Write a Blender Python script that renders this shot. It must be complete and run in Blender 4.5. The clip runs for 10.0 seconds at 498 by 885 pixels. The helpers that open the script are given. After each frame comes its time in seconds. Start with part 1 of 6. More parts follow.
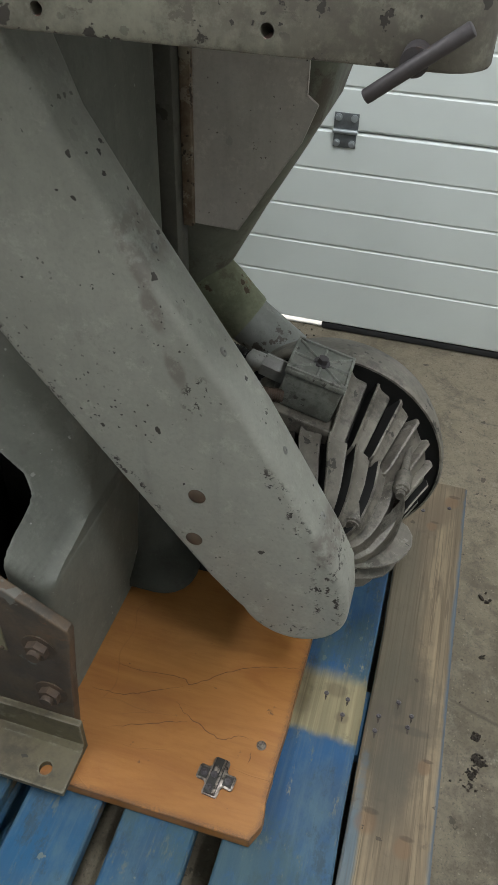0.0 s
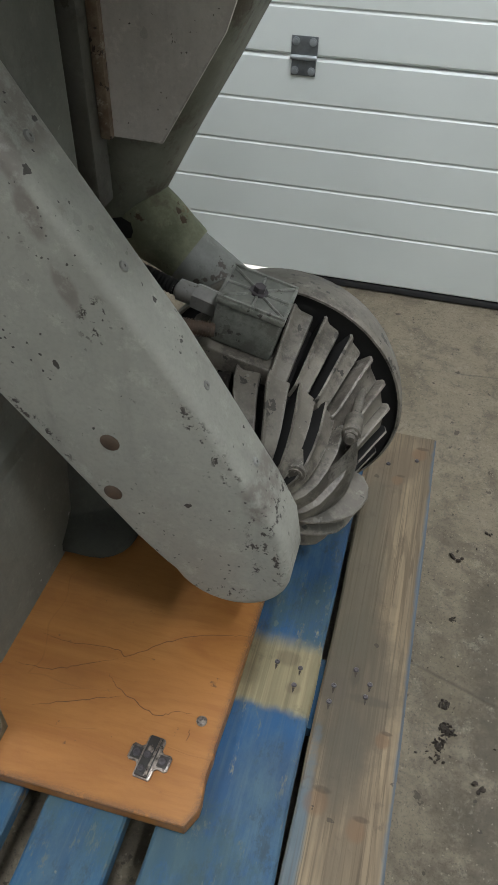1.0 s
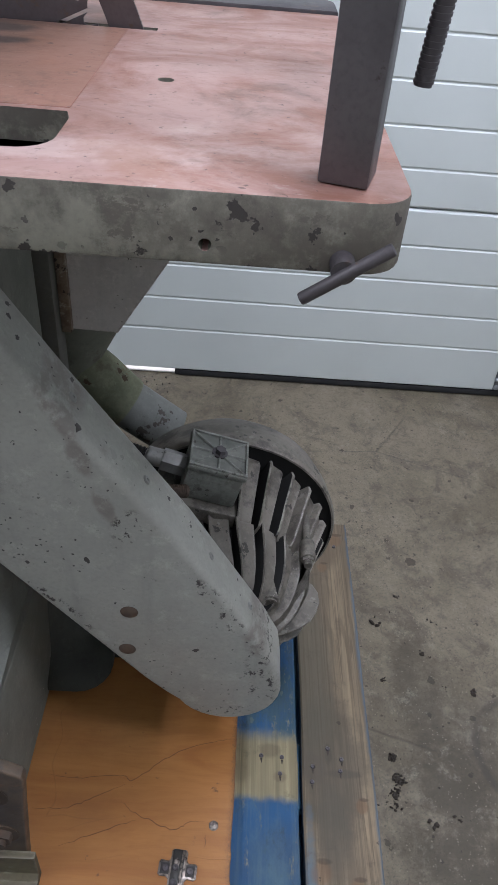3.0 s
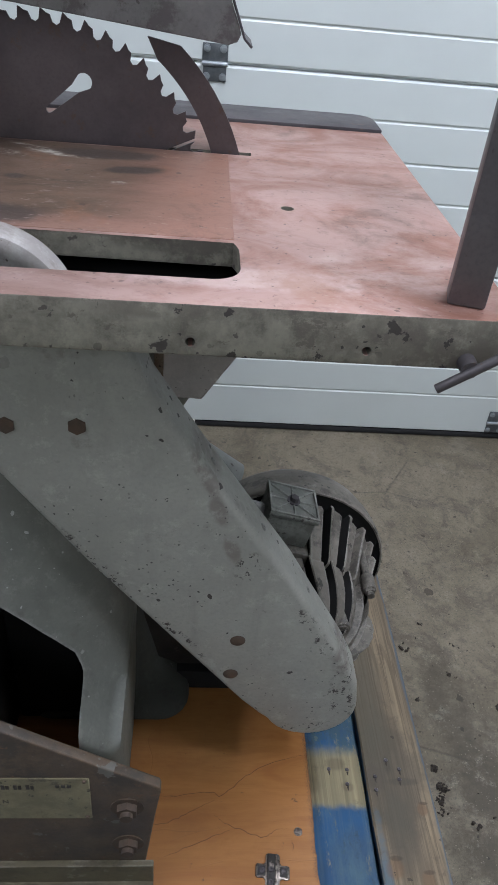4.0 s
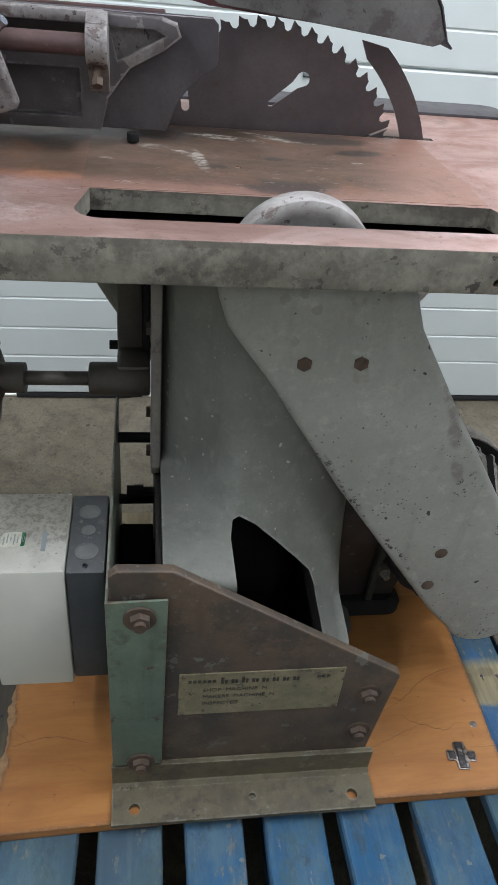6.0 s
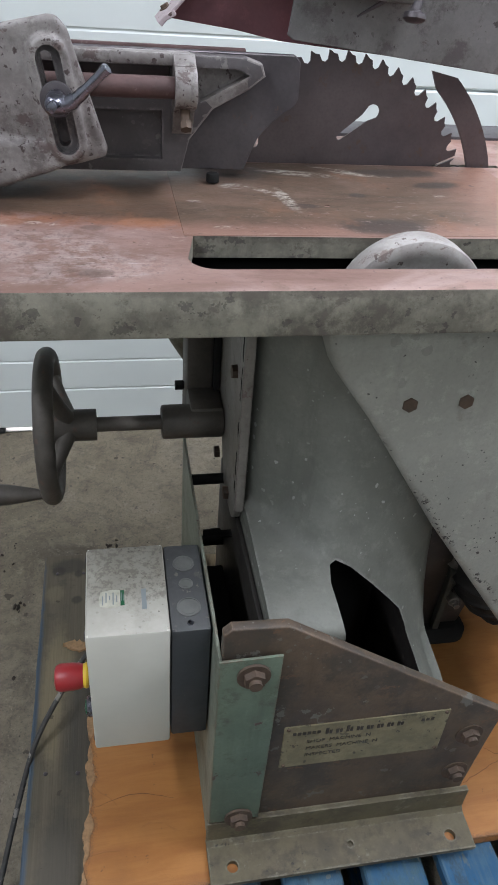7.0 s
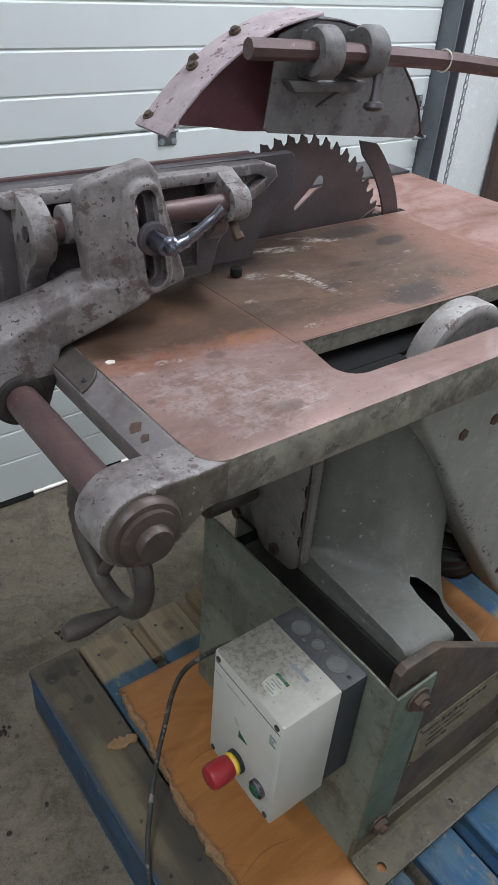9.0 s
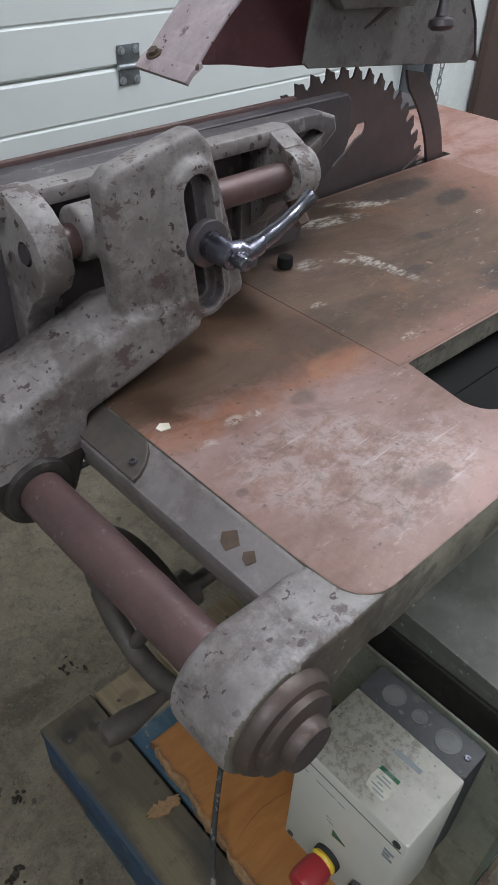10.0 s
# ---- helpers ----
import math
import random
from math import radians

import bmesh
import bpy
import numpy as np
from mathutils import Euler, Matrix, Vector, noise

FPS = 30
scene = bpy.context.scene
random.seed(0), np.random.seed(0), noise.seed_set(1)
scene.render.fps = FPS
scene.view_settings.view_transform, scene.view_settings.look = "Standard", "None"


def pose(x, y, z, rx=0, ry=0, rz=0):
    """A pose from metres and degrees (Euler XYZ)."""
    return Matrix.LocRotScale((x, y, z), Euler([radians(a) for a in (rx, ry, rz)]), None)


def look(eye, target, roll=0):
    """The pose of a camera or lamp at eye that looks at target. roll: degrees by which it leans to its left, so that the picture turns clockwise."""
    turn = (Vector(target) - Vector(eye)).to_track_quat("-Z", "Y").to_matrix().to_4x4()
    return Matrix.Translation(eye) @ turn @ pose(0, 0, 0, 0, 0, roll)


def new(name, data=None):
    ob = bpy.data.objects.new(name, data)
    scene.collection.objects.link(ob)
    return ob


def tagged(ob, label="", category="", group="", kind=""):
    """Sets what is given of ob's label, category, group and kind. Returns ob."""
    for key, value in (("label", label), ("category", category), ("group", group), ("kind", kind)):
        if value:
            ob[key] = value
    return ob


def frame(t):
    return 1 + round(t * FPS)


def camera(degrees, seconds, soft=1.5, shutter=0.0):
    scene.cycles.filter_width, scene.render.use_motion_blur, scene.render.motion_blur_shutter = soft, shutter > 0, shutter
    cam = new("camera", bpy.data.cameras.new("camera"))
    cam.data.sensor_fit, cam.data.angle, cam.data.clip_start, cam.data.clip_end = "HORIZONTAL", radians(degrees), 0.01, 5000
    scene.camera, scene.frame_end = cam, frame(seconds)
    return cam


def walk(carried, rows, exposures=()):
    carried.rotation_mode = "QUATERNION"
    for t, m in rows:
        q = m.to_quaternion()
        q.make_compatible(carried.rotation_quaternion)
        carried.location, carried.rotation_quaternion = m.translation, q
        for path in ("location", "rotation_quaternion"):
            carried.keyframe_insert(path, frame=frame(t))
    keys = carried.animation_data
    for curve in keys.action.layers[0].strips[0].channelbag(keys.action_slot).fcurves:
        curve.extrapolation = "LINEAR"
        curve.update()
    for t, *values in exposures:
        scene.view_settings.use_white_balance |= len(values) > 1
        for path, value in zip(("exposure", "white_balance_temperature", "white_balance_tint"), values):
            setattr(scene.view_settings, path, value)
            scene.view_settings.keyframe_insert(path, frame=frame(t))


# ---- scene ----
cam = camera(38.0, 10.0, soft=1.15)
PATH = [
    (0, (0.34, -0.338, 1.088), (-0.052, 1.123, -0.22), 2.1),
    (0.5, (0.39, -0.29, 1.017), (0.004, 1.123, -0.345), 1.6),
    (1, (0.394, -0.264, 0.993), (0.039, 1.155, -0.371), 1.5),
    (1.5, (0.376, -0.27, 1.033), (0.096, 1.185, -0.311), 2.3),
    (2, (0.33, -0.285, 1.077), (0.164, 1.216, -0.234), 3.4),
    (3.3, (0.195, -0.328, 1.232), (0.298, 1.226, -0.024), 5.5),
    (3.5, (0.16, -0.349, 1.252), (0.285, 1.223, 0.022), 5.7),
    (4, (0.059, -0.415, 1.297), (0.226, 1.186, 0.11), 5.9),
    (4.5, (-0.058, -0.481, 1.312), (0.155, 1.125, 0.141), 6.4),
    (5, (-0.157, -0.546, 1.297), (0.075, 1.055, 0.121), 6.4),
    (5.5, (-0.236, -0.578, 1.283), (-0.001, 1.022, 0.105), 6.4),
    (5.7, (-0.276, -0.571, 1.289), (-0.014, 1.017, 0.102), 6.5),
    (6.8, (-0.439, -0.537, 1.307), (-0.121, 1.06, 0.144), 4.9),
    (7, (-0.478, -0.494, 1.308), (-0.132, 1.101, 0.152), 4.6),
    (7.2, (-0.527, -0.441, 1.318), (-0.123, 1.138, 0.159), 4.7),
    (7.5, (-0.59, -0.356, 1.334), (-0.082, 1.206, 0.194), 4.8),
    (8, (-0.681, -0.298, 1.362), (0.034, 1.196, 0.242), 4.8),
    (8.5, (-0.836, -0.301, 1.388), (0.079, 1.086, 0.276), 4.7),
    (9, (-0.934, -0.282, 1.42), (0.112, 0.984, 0.278), 4.6),
    (9.5, (-0.93, -0.175, 1.396), (0.141, 1.003, 0.186), 3.5),
    (10, (-0.873, 0.002, 1.377), (0.215, 1.093, 0.101), 2.8),
]
walk(cam, [(t, look(eye, target, roll)) for t, eye, target, roll in PATH], exposures=[(0.0, 0.17, 6550, 8), (1.0, 0.2, 6500, 10), (2.0, 0.23, 6120, 19), (3.5, 0.03, 5960, 16), (4.5, 0.06, 6000, 13), (5.5, 0.21, 6150, 11), (7.0, 0.42, 6150, 14), (7.7, 0.45, 6150, 14), (8.5, 0.25, 6100, 14), (10.0, -0.1, 6250, 13)])

# ---- world and lights ----
world = bpy.data.worlds.new("sky")
scene.world = world
world.use_nodes = True
wn, wl = world.node_tree.nodes, world.node_tree.links
sky = wn.new("ShaderNodeTexSky")
sky.sky_type, sky.sun_disc = "NISHITA", False
sky.sun_elevation, sky.sun_rotation = radians(36.6), radians(-21.8)
wn["Background"].inputs["Strength"].default_value = 0.12
wl.new(sky.outputs["Color"], wn["Background"].inputs["Color"])


def area(name, x, y, z, sx, sy, watts, colour):
    lamp = bpy.data.lights.new(name, "AREA")
    lamp.shape, lamp.size, lamp.size_y, lamp.energy, lamp.color = "RECTANGLE", sx, sy, watts, colour
    ob = new(name, lamp)
    ob.matrix_world = pose(x, y, z)
    return ob


# Unseen ceiling lamps, added and weighted to light and fill the room.
LAMPS = [(0.62, 0.42, 3.05, 40, 0.9, 0.3), (1.5, -0.5, 3.05, 27, 0.6, 0.2), (-2.0, -0.7, 3.05, 42, 1.5, 0.14), (-2.0, -3.1, 3.05, 12, 1.5, 0.14), (0.62, -3.3, 3.05, 13, 1.5, 0.14)]
for lx, ly, lz, watts, long, wide in LAMPS:
    area("unseen_light", lx, ly, lz, wide, long, watts, (0.95, 0.985, 1.03))
sun = bpy.data.lights.new("sun", "SUN")
sun.energy, sun.angle, sun.color = 5.0, radians(0.5), (1.0, 0.96, 0.9)
new("sun", sun).matrix_world = look((0, 0, 0), (0.3, -0.75, -0.6))


# ---- materials ----
def nodes_of(name):
    m = bpy.data.materials.new(name)
    m.use_nodes = True
    return m, m.node_tree.nodes, m.node_tree.links, m.node_tree.nodes["Principled BSDF"]


class Tree:
    """A small builder of node materials."""

    def __init__(self, name, rough=0.6, metal=0.0, spec=0.5):
        self.m, self.n, self.l, self.b = nodes_of(name)
        self.b.inputs["Roughness"].default_value = rough
        self.b.inputs["Metallic"].default_value = metal
        self.b.inputs["Specular IOR Level"].default_value = spec
        self.geo = self.n.new("ShaderNodeNewGeometry")
        self.info = self.n.new("ShaderNodeObjectInfo")
        self.height = []

    def place(self, scale=(1, 1, 1), turn=(0, 0, 0), shift=0.0):
        mp = self.n.new("ShaderNodeMapping")
        mp.inputs["Scale"].default_value = scale
        mp.inputs["Rotation"].default_value = [radians(a) for a in turn]
        self.l.new(self.geo.outputs["Position"], mp.inputs["Vector"])
        if shift:
            mul = self.n.new("ShaderNodeMath")
            mul.operation = "MULTIPLY"
            mul.inputs[1].default_value = shift
            self.l.new(self.info.outputs["Random"], mul.inputs[0])
            self.l.new(mul.outputs[0], mp.inputs["Location"])
        return mp.outputs["Vector"]

    def bent(self, scale, amount, size):
        """Places that wander, for curved cracks."""
        wob = self.n.new("ShaderNodeTexNoise")
        wob.inputs["Scale"].default_value = size
        wob.inputs["Detail"].default_value = 3
        self.l.new(self.geo.outputs["Position"], wob.inputs["Vector"])
        add = self.n.new("ShaderNodeMixRGB")
        add.blend_type = "LINEAR_LIGHT"
        add.inputs["Fac"].default_value = amount * 0.25
        self.l.new(self.place(scale), add.inputs["Color1"])
        self.l.new(wob.outputs["Color"], add.inputs["Color2"])
        return add.outputs["Color"]

    def noise(self, scale, detail=5.0, rough=0.6, vec=None, warp=0.0):
        t = self.n.new("ShaderNodeTexNoise")
        t.inputs["Scale"].default_value = scale
        t.inputs["Detail"].default_value = detail
        t.inputs["Roughness"].default_value = rough
        t.inputs["Distortion"].default_value = warp
        self.l.new(vec or self.geo.outputs["Position"], t.inputs["Vector"])
        return t.outputs["Fac"]

    def cells(self, scale, feature="F1", vec=None):
        t = self.n.new("ShaderNodeTexVoronoi")
        t.feature = feature
        t.inputs["Scale"].default_value = scale
        self.l.new(vec or self.geo.outputs["Position"], t.inputs["Vector"])
        return t.outputs["Distance"]

    def specks(self, scale, share, size, vec=None):
        """Separate irregular flecks: a share of the cells of a pattern, each with a ragged spot at its middle."""
        t = self.n.new("ShaderNodeTexVoronoi")
        t.inputs["Scale"].default_value = scale
        wob = self.n.new("ShaderNodeTexNoise")
        wob.inputs["Scale"].default_value = scale * 2.2
        wob.inputs["Detail"].default_value = 3
        src = vec or self.geo.outputs["Position"]
        self.l.new(src, wob.inputs["Vector"])
        add = self.n.new("ShaderNodeMixRGB")
        add.blend_type = "LINEAR_LIGHT"
        add.inputs["Fac"].default_value = 0.32 / scale
        self.l.new(src, add.inputs["Color1"])
        self.l.new(wob.outputs["Color"], add.inputs["Color2"])
        self.l.new(add.outputs["Color"], t.inputs["Vector"])
        pick = self.n.new("ShaderNodeSeparateColor")
        self.l.new(t.outputs["Color"], pick.inputs["Color"])
        chosen = self.math("LESS_THAN", pick.outputs["Red"], share)
        reach = self.math("MULTIPLY", pick.outputs["Green"], size)
        spot = self.math("LESS_THAN", t.outputs["Distance"], reach)
        return self.math("MULTIPLY", chosen, spot)

    def edges(self, radius=0.005, lo=0.02, hi=0.12):
        """Sharp edges, where paint wears off."""
        t = self.n.new("ShaderNodeBevel")
        t.samples = 3
        t.inputs["Radius"].default_value = radius
        d = self.n.new("ShaderNodeVectorMath")
        d.operation = "DOT_PRODUCT"
        self.l.new(t.outputs["Normal"], d.inputs[0])
        self.l.new(self.geo.outputs["Normal"], d.inputs[1])
        return self.ramp(self.math("SUBTRACT", 1.0, d.outputs["Value"]), lo, hi)

    def near(self, x, y, rx, ry, turn=0, front=False):
        """A soft oval patch of the plan, or of the front view."""
        mp = self.n.new("ShaderNodeMapping")
        mp.vector_type = "TEXTURE"
        mp.inputs["Location"].default_value = (x, 0, y) if front else (x, y, 0)
        mp.inputs["Rotation"].default_value = (0, radians(-turn), 0) if front else (0, 0, radians(turn))
        mp.inputs["Scale"].default_value = (rx, 1000, ry) if front else (rx, ry, 1000)
        self.l.new(self.geo.outputs["Position"], mp.inputs["Vector"])
        d = self.n.new("ShaderNodeVectorMath")
        d.operation = "LENGTH"
        self.l.new(mp.outputs["Vector"], d.inputs[0])
        return self.ramp(self.math("ADD", d.outputs["Value"], self.math("MULTIPLY", self.noise(40, 5, 0.7), 0.7)), 0.85, 1.35, True)

    def ramp(self, fac, lo, hi, flip=False):
        r = self.n.new("ShaderNodeMapRange")
        r.interpolation_type = "SMOOTHSTEP"
        r.inputs["From Min"].default_value, r.inputs["From Max"].default_value = lo, hi
        r.inputs["To Min"].default_value, r.inputs["To Max"].default_value = (1, 0) if flip else (0, 1)
        self.l.new(fac, r.inputs["Value"])
        return r.outputs["Result"]

    def math(self, op, a, b):
        t = self.n.new("ShaderNodeMath")
        t.operation = op
        for k, v in enumerate((a, b)):
            if isinstance(v, (int, float)):
                t.inputs[k].default_value = v
            else:
                self.l.new(v, t.inputs[k])
        return t.outputs[0]

    def mix(self, fac, a, b):
        t = self.n.new("ShaderNodeMix")
        t.data_type = "RGBA"
        for k, v in (("Factor", fac), ("A", a), ("B", b)):
            sock = [s for s in t.inputs if s.name == k and (s.type == "RGBA" or k == "Factor" and s.type == "VALUE")][0]
            if isinstance(v, tuple):
                sock.default_value = (*v, 1)
            elif isinstance(v, (int, float)):
                sock.default_value = v
            else:
                self.l.new(v, sock)
        return [s for s in t.outputs if s.type == "RGBA"][0]

    def axis(self, k):
        t = self.n.new("ShaderNodeSeparateXYZ")
        self.l.new(self.geo.outputs["Position"], t.inputs[0])
        return t.outputs[k]

    def done(self, colour, bump=None, strength=0.3, dist=0.002, rough=None, metal=None):
        self.l.new(colour, self.b.inputs["Base Color"])
        if rough is not None:
            self.l.new(rough, self.b.inputs["Roughness"])
        if metal is not None:
            self.l.new(metal, self.b.inputs["Metallic"])
        if bump is not None:
            t = self.n.new("ShaderNodeBump")
            t.inputs["Strength"].default_value, t.inputs["Distance"].default_value = strength, dist
            self.l.new(bump, t.inputs["Height"])
            self.l.new(t.outputs[0], self.b.inputs["Normal"])
        return self.m


def remap(t, fac, lo, hi):
    r = t.n.new("ShaderNodeMapRange")
    r.inputs["To Min"].default_value, r.inputs["To Max"].default_value = lo, hi
    t.l.new(fac, r.inputs["Value"])
    return r.outputs["Result"]


def paint(name, base, other, chip, under=None, amount=0.62, chips=38, rough=0.55, mottled=5.0, bump=0.35, grime=None, grime_at=0.62, metal=0.0, flecks=0.0, wear=None, streaks=0.0, lean=None, patches=(), smudges=()):
    """Old paint: two tones, grime clouds, runs, an undercoat showing in patches, flecks and chips down to the metal, worn edges."""
    t = Tree(name, rough, metal)
    c = t.mix(t.ramp(t.noise(mottled, 9, 0.7), 0.38, 0.62), base, other)
    fine = t.noise(190, 4, 0.7)
    c = t.mix(t.math("MULTIPLY", t.ramp(fine, 0.42, 0.75), 0.3), c, tuple(v * 0.6 for v in base))
    c = t.mix(t.math("MULTIPLY", t.ramp(t.noise(38, 8, 0.8), 0.52, 0.66), 0.4), c, tuple(min(1, v * 1.4) for v in base))
    if streaks:
        c = t.mix(t.math("MULTIPLY", t.ramp(t.noise(9, 5, 0.65, t.place((3.2, 3.2, 0.35))), 0.5, 0.75), streaks), c, tuple(v * 0.5 for v in base))
    if grime:
        c = t.mix(t.math("MULTIPLY", t.ramp(t.noise(13, 10, 0.76), grime_at - 0.05, grime_at + 0.06), 0.8), c, grime)
    if under:
        c = t.mix(t.math("MULTIPLY", t.ramp(t.noise(19, 9, 0.76, t.place((1, 1, 1.4), shift=9)), amount + 0.01, amount + 0.035), 0.9), c, under)
    edge = t.ramp(t.noise(chips, 5, 0.62, t.place((1, 1, 1), shift=5)), amount + 0.05, amount + 0.065)
    if flecks:
        edge = t.math("MAXIMUM", edge, t.math("MULTIPLY", t.specks(85, flecks, 0.30), t.ramp(t.noise(6, 3), 0.45, 0.6)))
        edge = t.math("MAXIMUM", edge, t.math("MULTIPLY", t.specks(190, flecks * 0.55, 0.32), t.ramp(t.noise(8, 4, 0.6, t.place((1, 1, 1), shift=31)), 0.5, 0.6)))
        edge = t.math("MAXIMUM", edge, t.math("MULTIPLY", t.specks(33, flecks * 0.4, 0.15), t.ramp(t.noise(5, 3, 0.5, t.place((1, 1, 1), shift=13)), 0.45, 0.55)))
        soft = t.math("MULTIPLY", t.specks(48, flecks * 0.7, 0.4), t.ramp(t.noise(9, 4), 0.45, 0.62))
        c = t.mix(t.math("MULTIPLY", soft, 0.4), c, tuple(v * 0.55 for v in base))
    if lean:
        edge = t.math("MULTIPLY", edge, t.math("ADD", 0.55, t.math("MULTIPLY", t.ramp(t.axis(lean[0]), lean[1], lean[2]), 0.45)))
    for x, z, rx, rz, turn in smudges:
        c = t.mix(t.math("MULTIPLY", t.math("MULTIPLY", t.near(x, z, rx, rz, turn, True), t.ramp(t.noise(60, 5, 0.7), 0.36, 0.56)), 0.65), c, under or chip)
    for x, z, rx, rz, turn in patches:
        ragged = t.math("MULTIPLY", t.near(x, z, rx, rz, turn, True), t.ramp(t.noise(115, 5, 0.7), 0.55, 0.59))
        edge = t.math("MAXIMUM", edge, ragged)
    c = t.mix(edge, c, chip)
    if wear:
        rub = t.math("MULTIPLY", t.edges(), t.ramp(t.noise(34, 5, 0.7), 0.42, 0.58))
        c = t.mix(t.math("MULTIPLY", rub, 0.85), c, wear)
    h = t.math("SUBTRACT", t.math("MULTIPLY", fine, 0.4), edge)
    return t.done(c, h, bump, 0.0016, remap(t, t.noise(25, 5, 0.7), rough - 0.14, rough + 0.2))


def metal_mat(name, base, other, rough=0.45, metal=0.8, scale=8, speck=None, bump=0.2):
    t = Tree(name, rough, metal)
    c = t.mix(t.ramp(t.noise(scale, 6, 0.65), 0.35, 0.7), base, other)
    fine = t.noise(220, 3)
    c = t.mix(t.math("MULTIPLY", t.ramp(fine, 0.4, 0.8), 0.3), c, tuple(v * 0.5 for v in base))
    if speck:
        c = t.mix(t.ramp(t.noise(45, 5, 0.7), 0.6, 0.68), c, speck)
    return t.done(c, fine, bump, 0.001, remap(t, t.noise(30, 5), rough - 0.12, rough + 0.2))


def plain(name, base, rough=0.45, metal=0.0, vary=0.12, scale=30):
    t = Tree(name, rough, metal)
    c = t.mix(t.ramp(t.noise(scale, 4), 0.3, 0.75), base, tuple(v * (1 - vary) for v in base))
    return t.done(c, t.noise(300, 2), 0.08, 0.0005)


def concrete():
    t = Tree("worn_concrete", 0.8)
    c = t.mix(t.ramp(t.noise(2.6, 10, 0.74, warp=0.5), 0.38, 0.62), (0.138, 0.114, 0.076), (0.214, 0.179, 0.127))
    c = t.mix(t.math("MULTIPLY", t.ramp(t.noise(9, 10, 0.77, warp=0.8), 0.48, 0.62), 0.55), c, (0.083, 0.068, 0.049))
    c = t.mix(t.math("MULTIPLY", t.ramp(t.noise(4.3, 6, 0.72, t.place((1, 1, 1), (0, 0, 40))), 0.52, 0.68), 0.55), c, (0.245, 0.211, 0.162))
    c = t.mix(t.math("MULTIPLY", t.ramp(t.noise(110, 4, 0.7), 0.45, 0.75), 0.4), c, (0.072, 0.061, 0.046))
    for x, y, rx, ry in ((0.66, 0.05, 0.16, 0.42), (0.78, 0.2, 0.25, 0.3), (0.62, 0.45, 0.06, 0.2), (-0.62, 0.86, 0.10, 0.05), (-0.9, 0.62, 0.12, 0.1)):
        c = t.mix(t.math("MULTIPLY", t.math("MULTIPLY", t.near(x, y, rx, ry), t.ramp(t.noise(13, 9, 0.78), 0.32, 0.56)), 0.75), c, (0.065, 0.054, 0.037))
    spots = t.math("MAXIMUM", t.specks(17, 0.26, 0.25), t.math("MAXIMUM", t.specks(38, 0.14, 0.24), t.specks(90, 0.12, 0.28)))
    c = t.mix(t.math("MULTIPLY", spots, 0.75), c, (0.035, 0.027, 0.02))
    c = t.mix(t.math("MULTIPLY", t.ramp(t.noise(27, 8, 0.8, warp=0.6), 0.5, 0.64), 0.5), c, (0.075, 0.063, 0.044))
    c = t.mix(t.math("MULTIPLY", t.ramp(t.noise(19, 8, 0.8, t.place((1, 1, 1), (0, 0, 70))), 0.55, 0.66), 0.5), c, (0.27, 0.238, 0.182))
    ring = t.n.new("ShaderNodeVectorMath")
    ring.operation = "DISTANCE"
    ring.inputs[1].default_value = (0.815, 0.328, 0)
    t.l.new(t.geo.outputs["Position"], ring.inputs[0])
    trace = t.ramp(t.math("ABSOLUTE", t.math("SUBTRACT", ring.outputs["Value"], 0.108), 0.0), 0.003, 0.011, True)
    c = t.mix(t.math("MULTIPLY", t.math("MULTIPLY", trace, t.ramp(t.noise(12, 5, 0.7), 0.3, 0.55)), 0.65), c, (0.05, 0.042, 0.034))
    grit = t.ramp(t.noise(230, 5, 0.75), 0.54, 0.63)
    c = t.mix(t.math("MULTIPLY", grit, 0.55), c, (0.05, 0.042, 0.031))
    grains = t.specks(240, 0.28, 0.36)
    c = t.mix(t.math("MULTIPLY", grains, 0.45), c, (0.30, 0.26, 0.195))
    bend = t.place((1, 1.3, 1), (0, 0, 25))
    crack = t.math("MULTIPLY", t.ramp(t.cells(1.1, "DISTANCE_TO_EDGE", bend), 0.0, 0.005, True), t.ramp(t.noise(2.0, 4), 0.5, 0.6))
    c = t.mix(t.math("MULTIPLY", crack, 0.5), c, (0.057, 0.048, 0.037))
    h = t.math("SUBTRACT", t.noise(70, 7, 0.75), t.math("ADD", spots, crack))
    return t.done(c, h, 0.55, 0.004, remap(t, t.noise(6, 4), 0.6, 0.9))


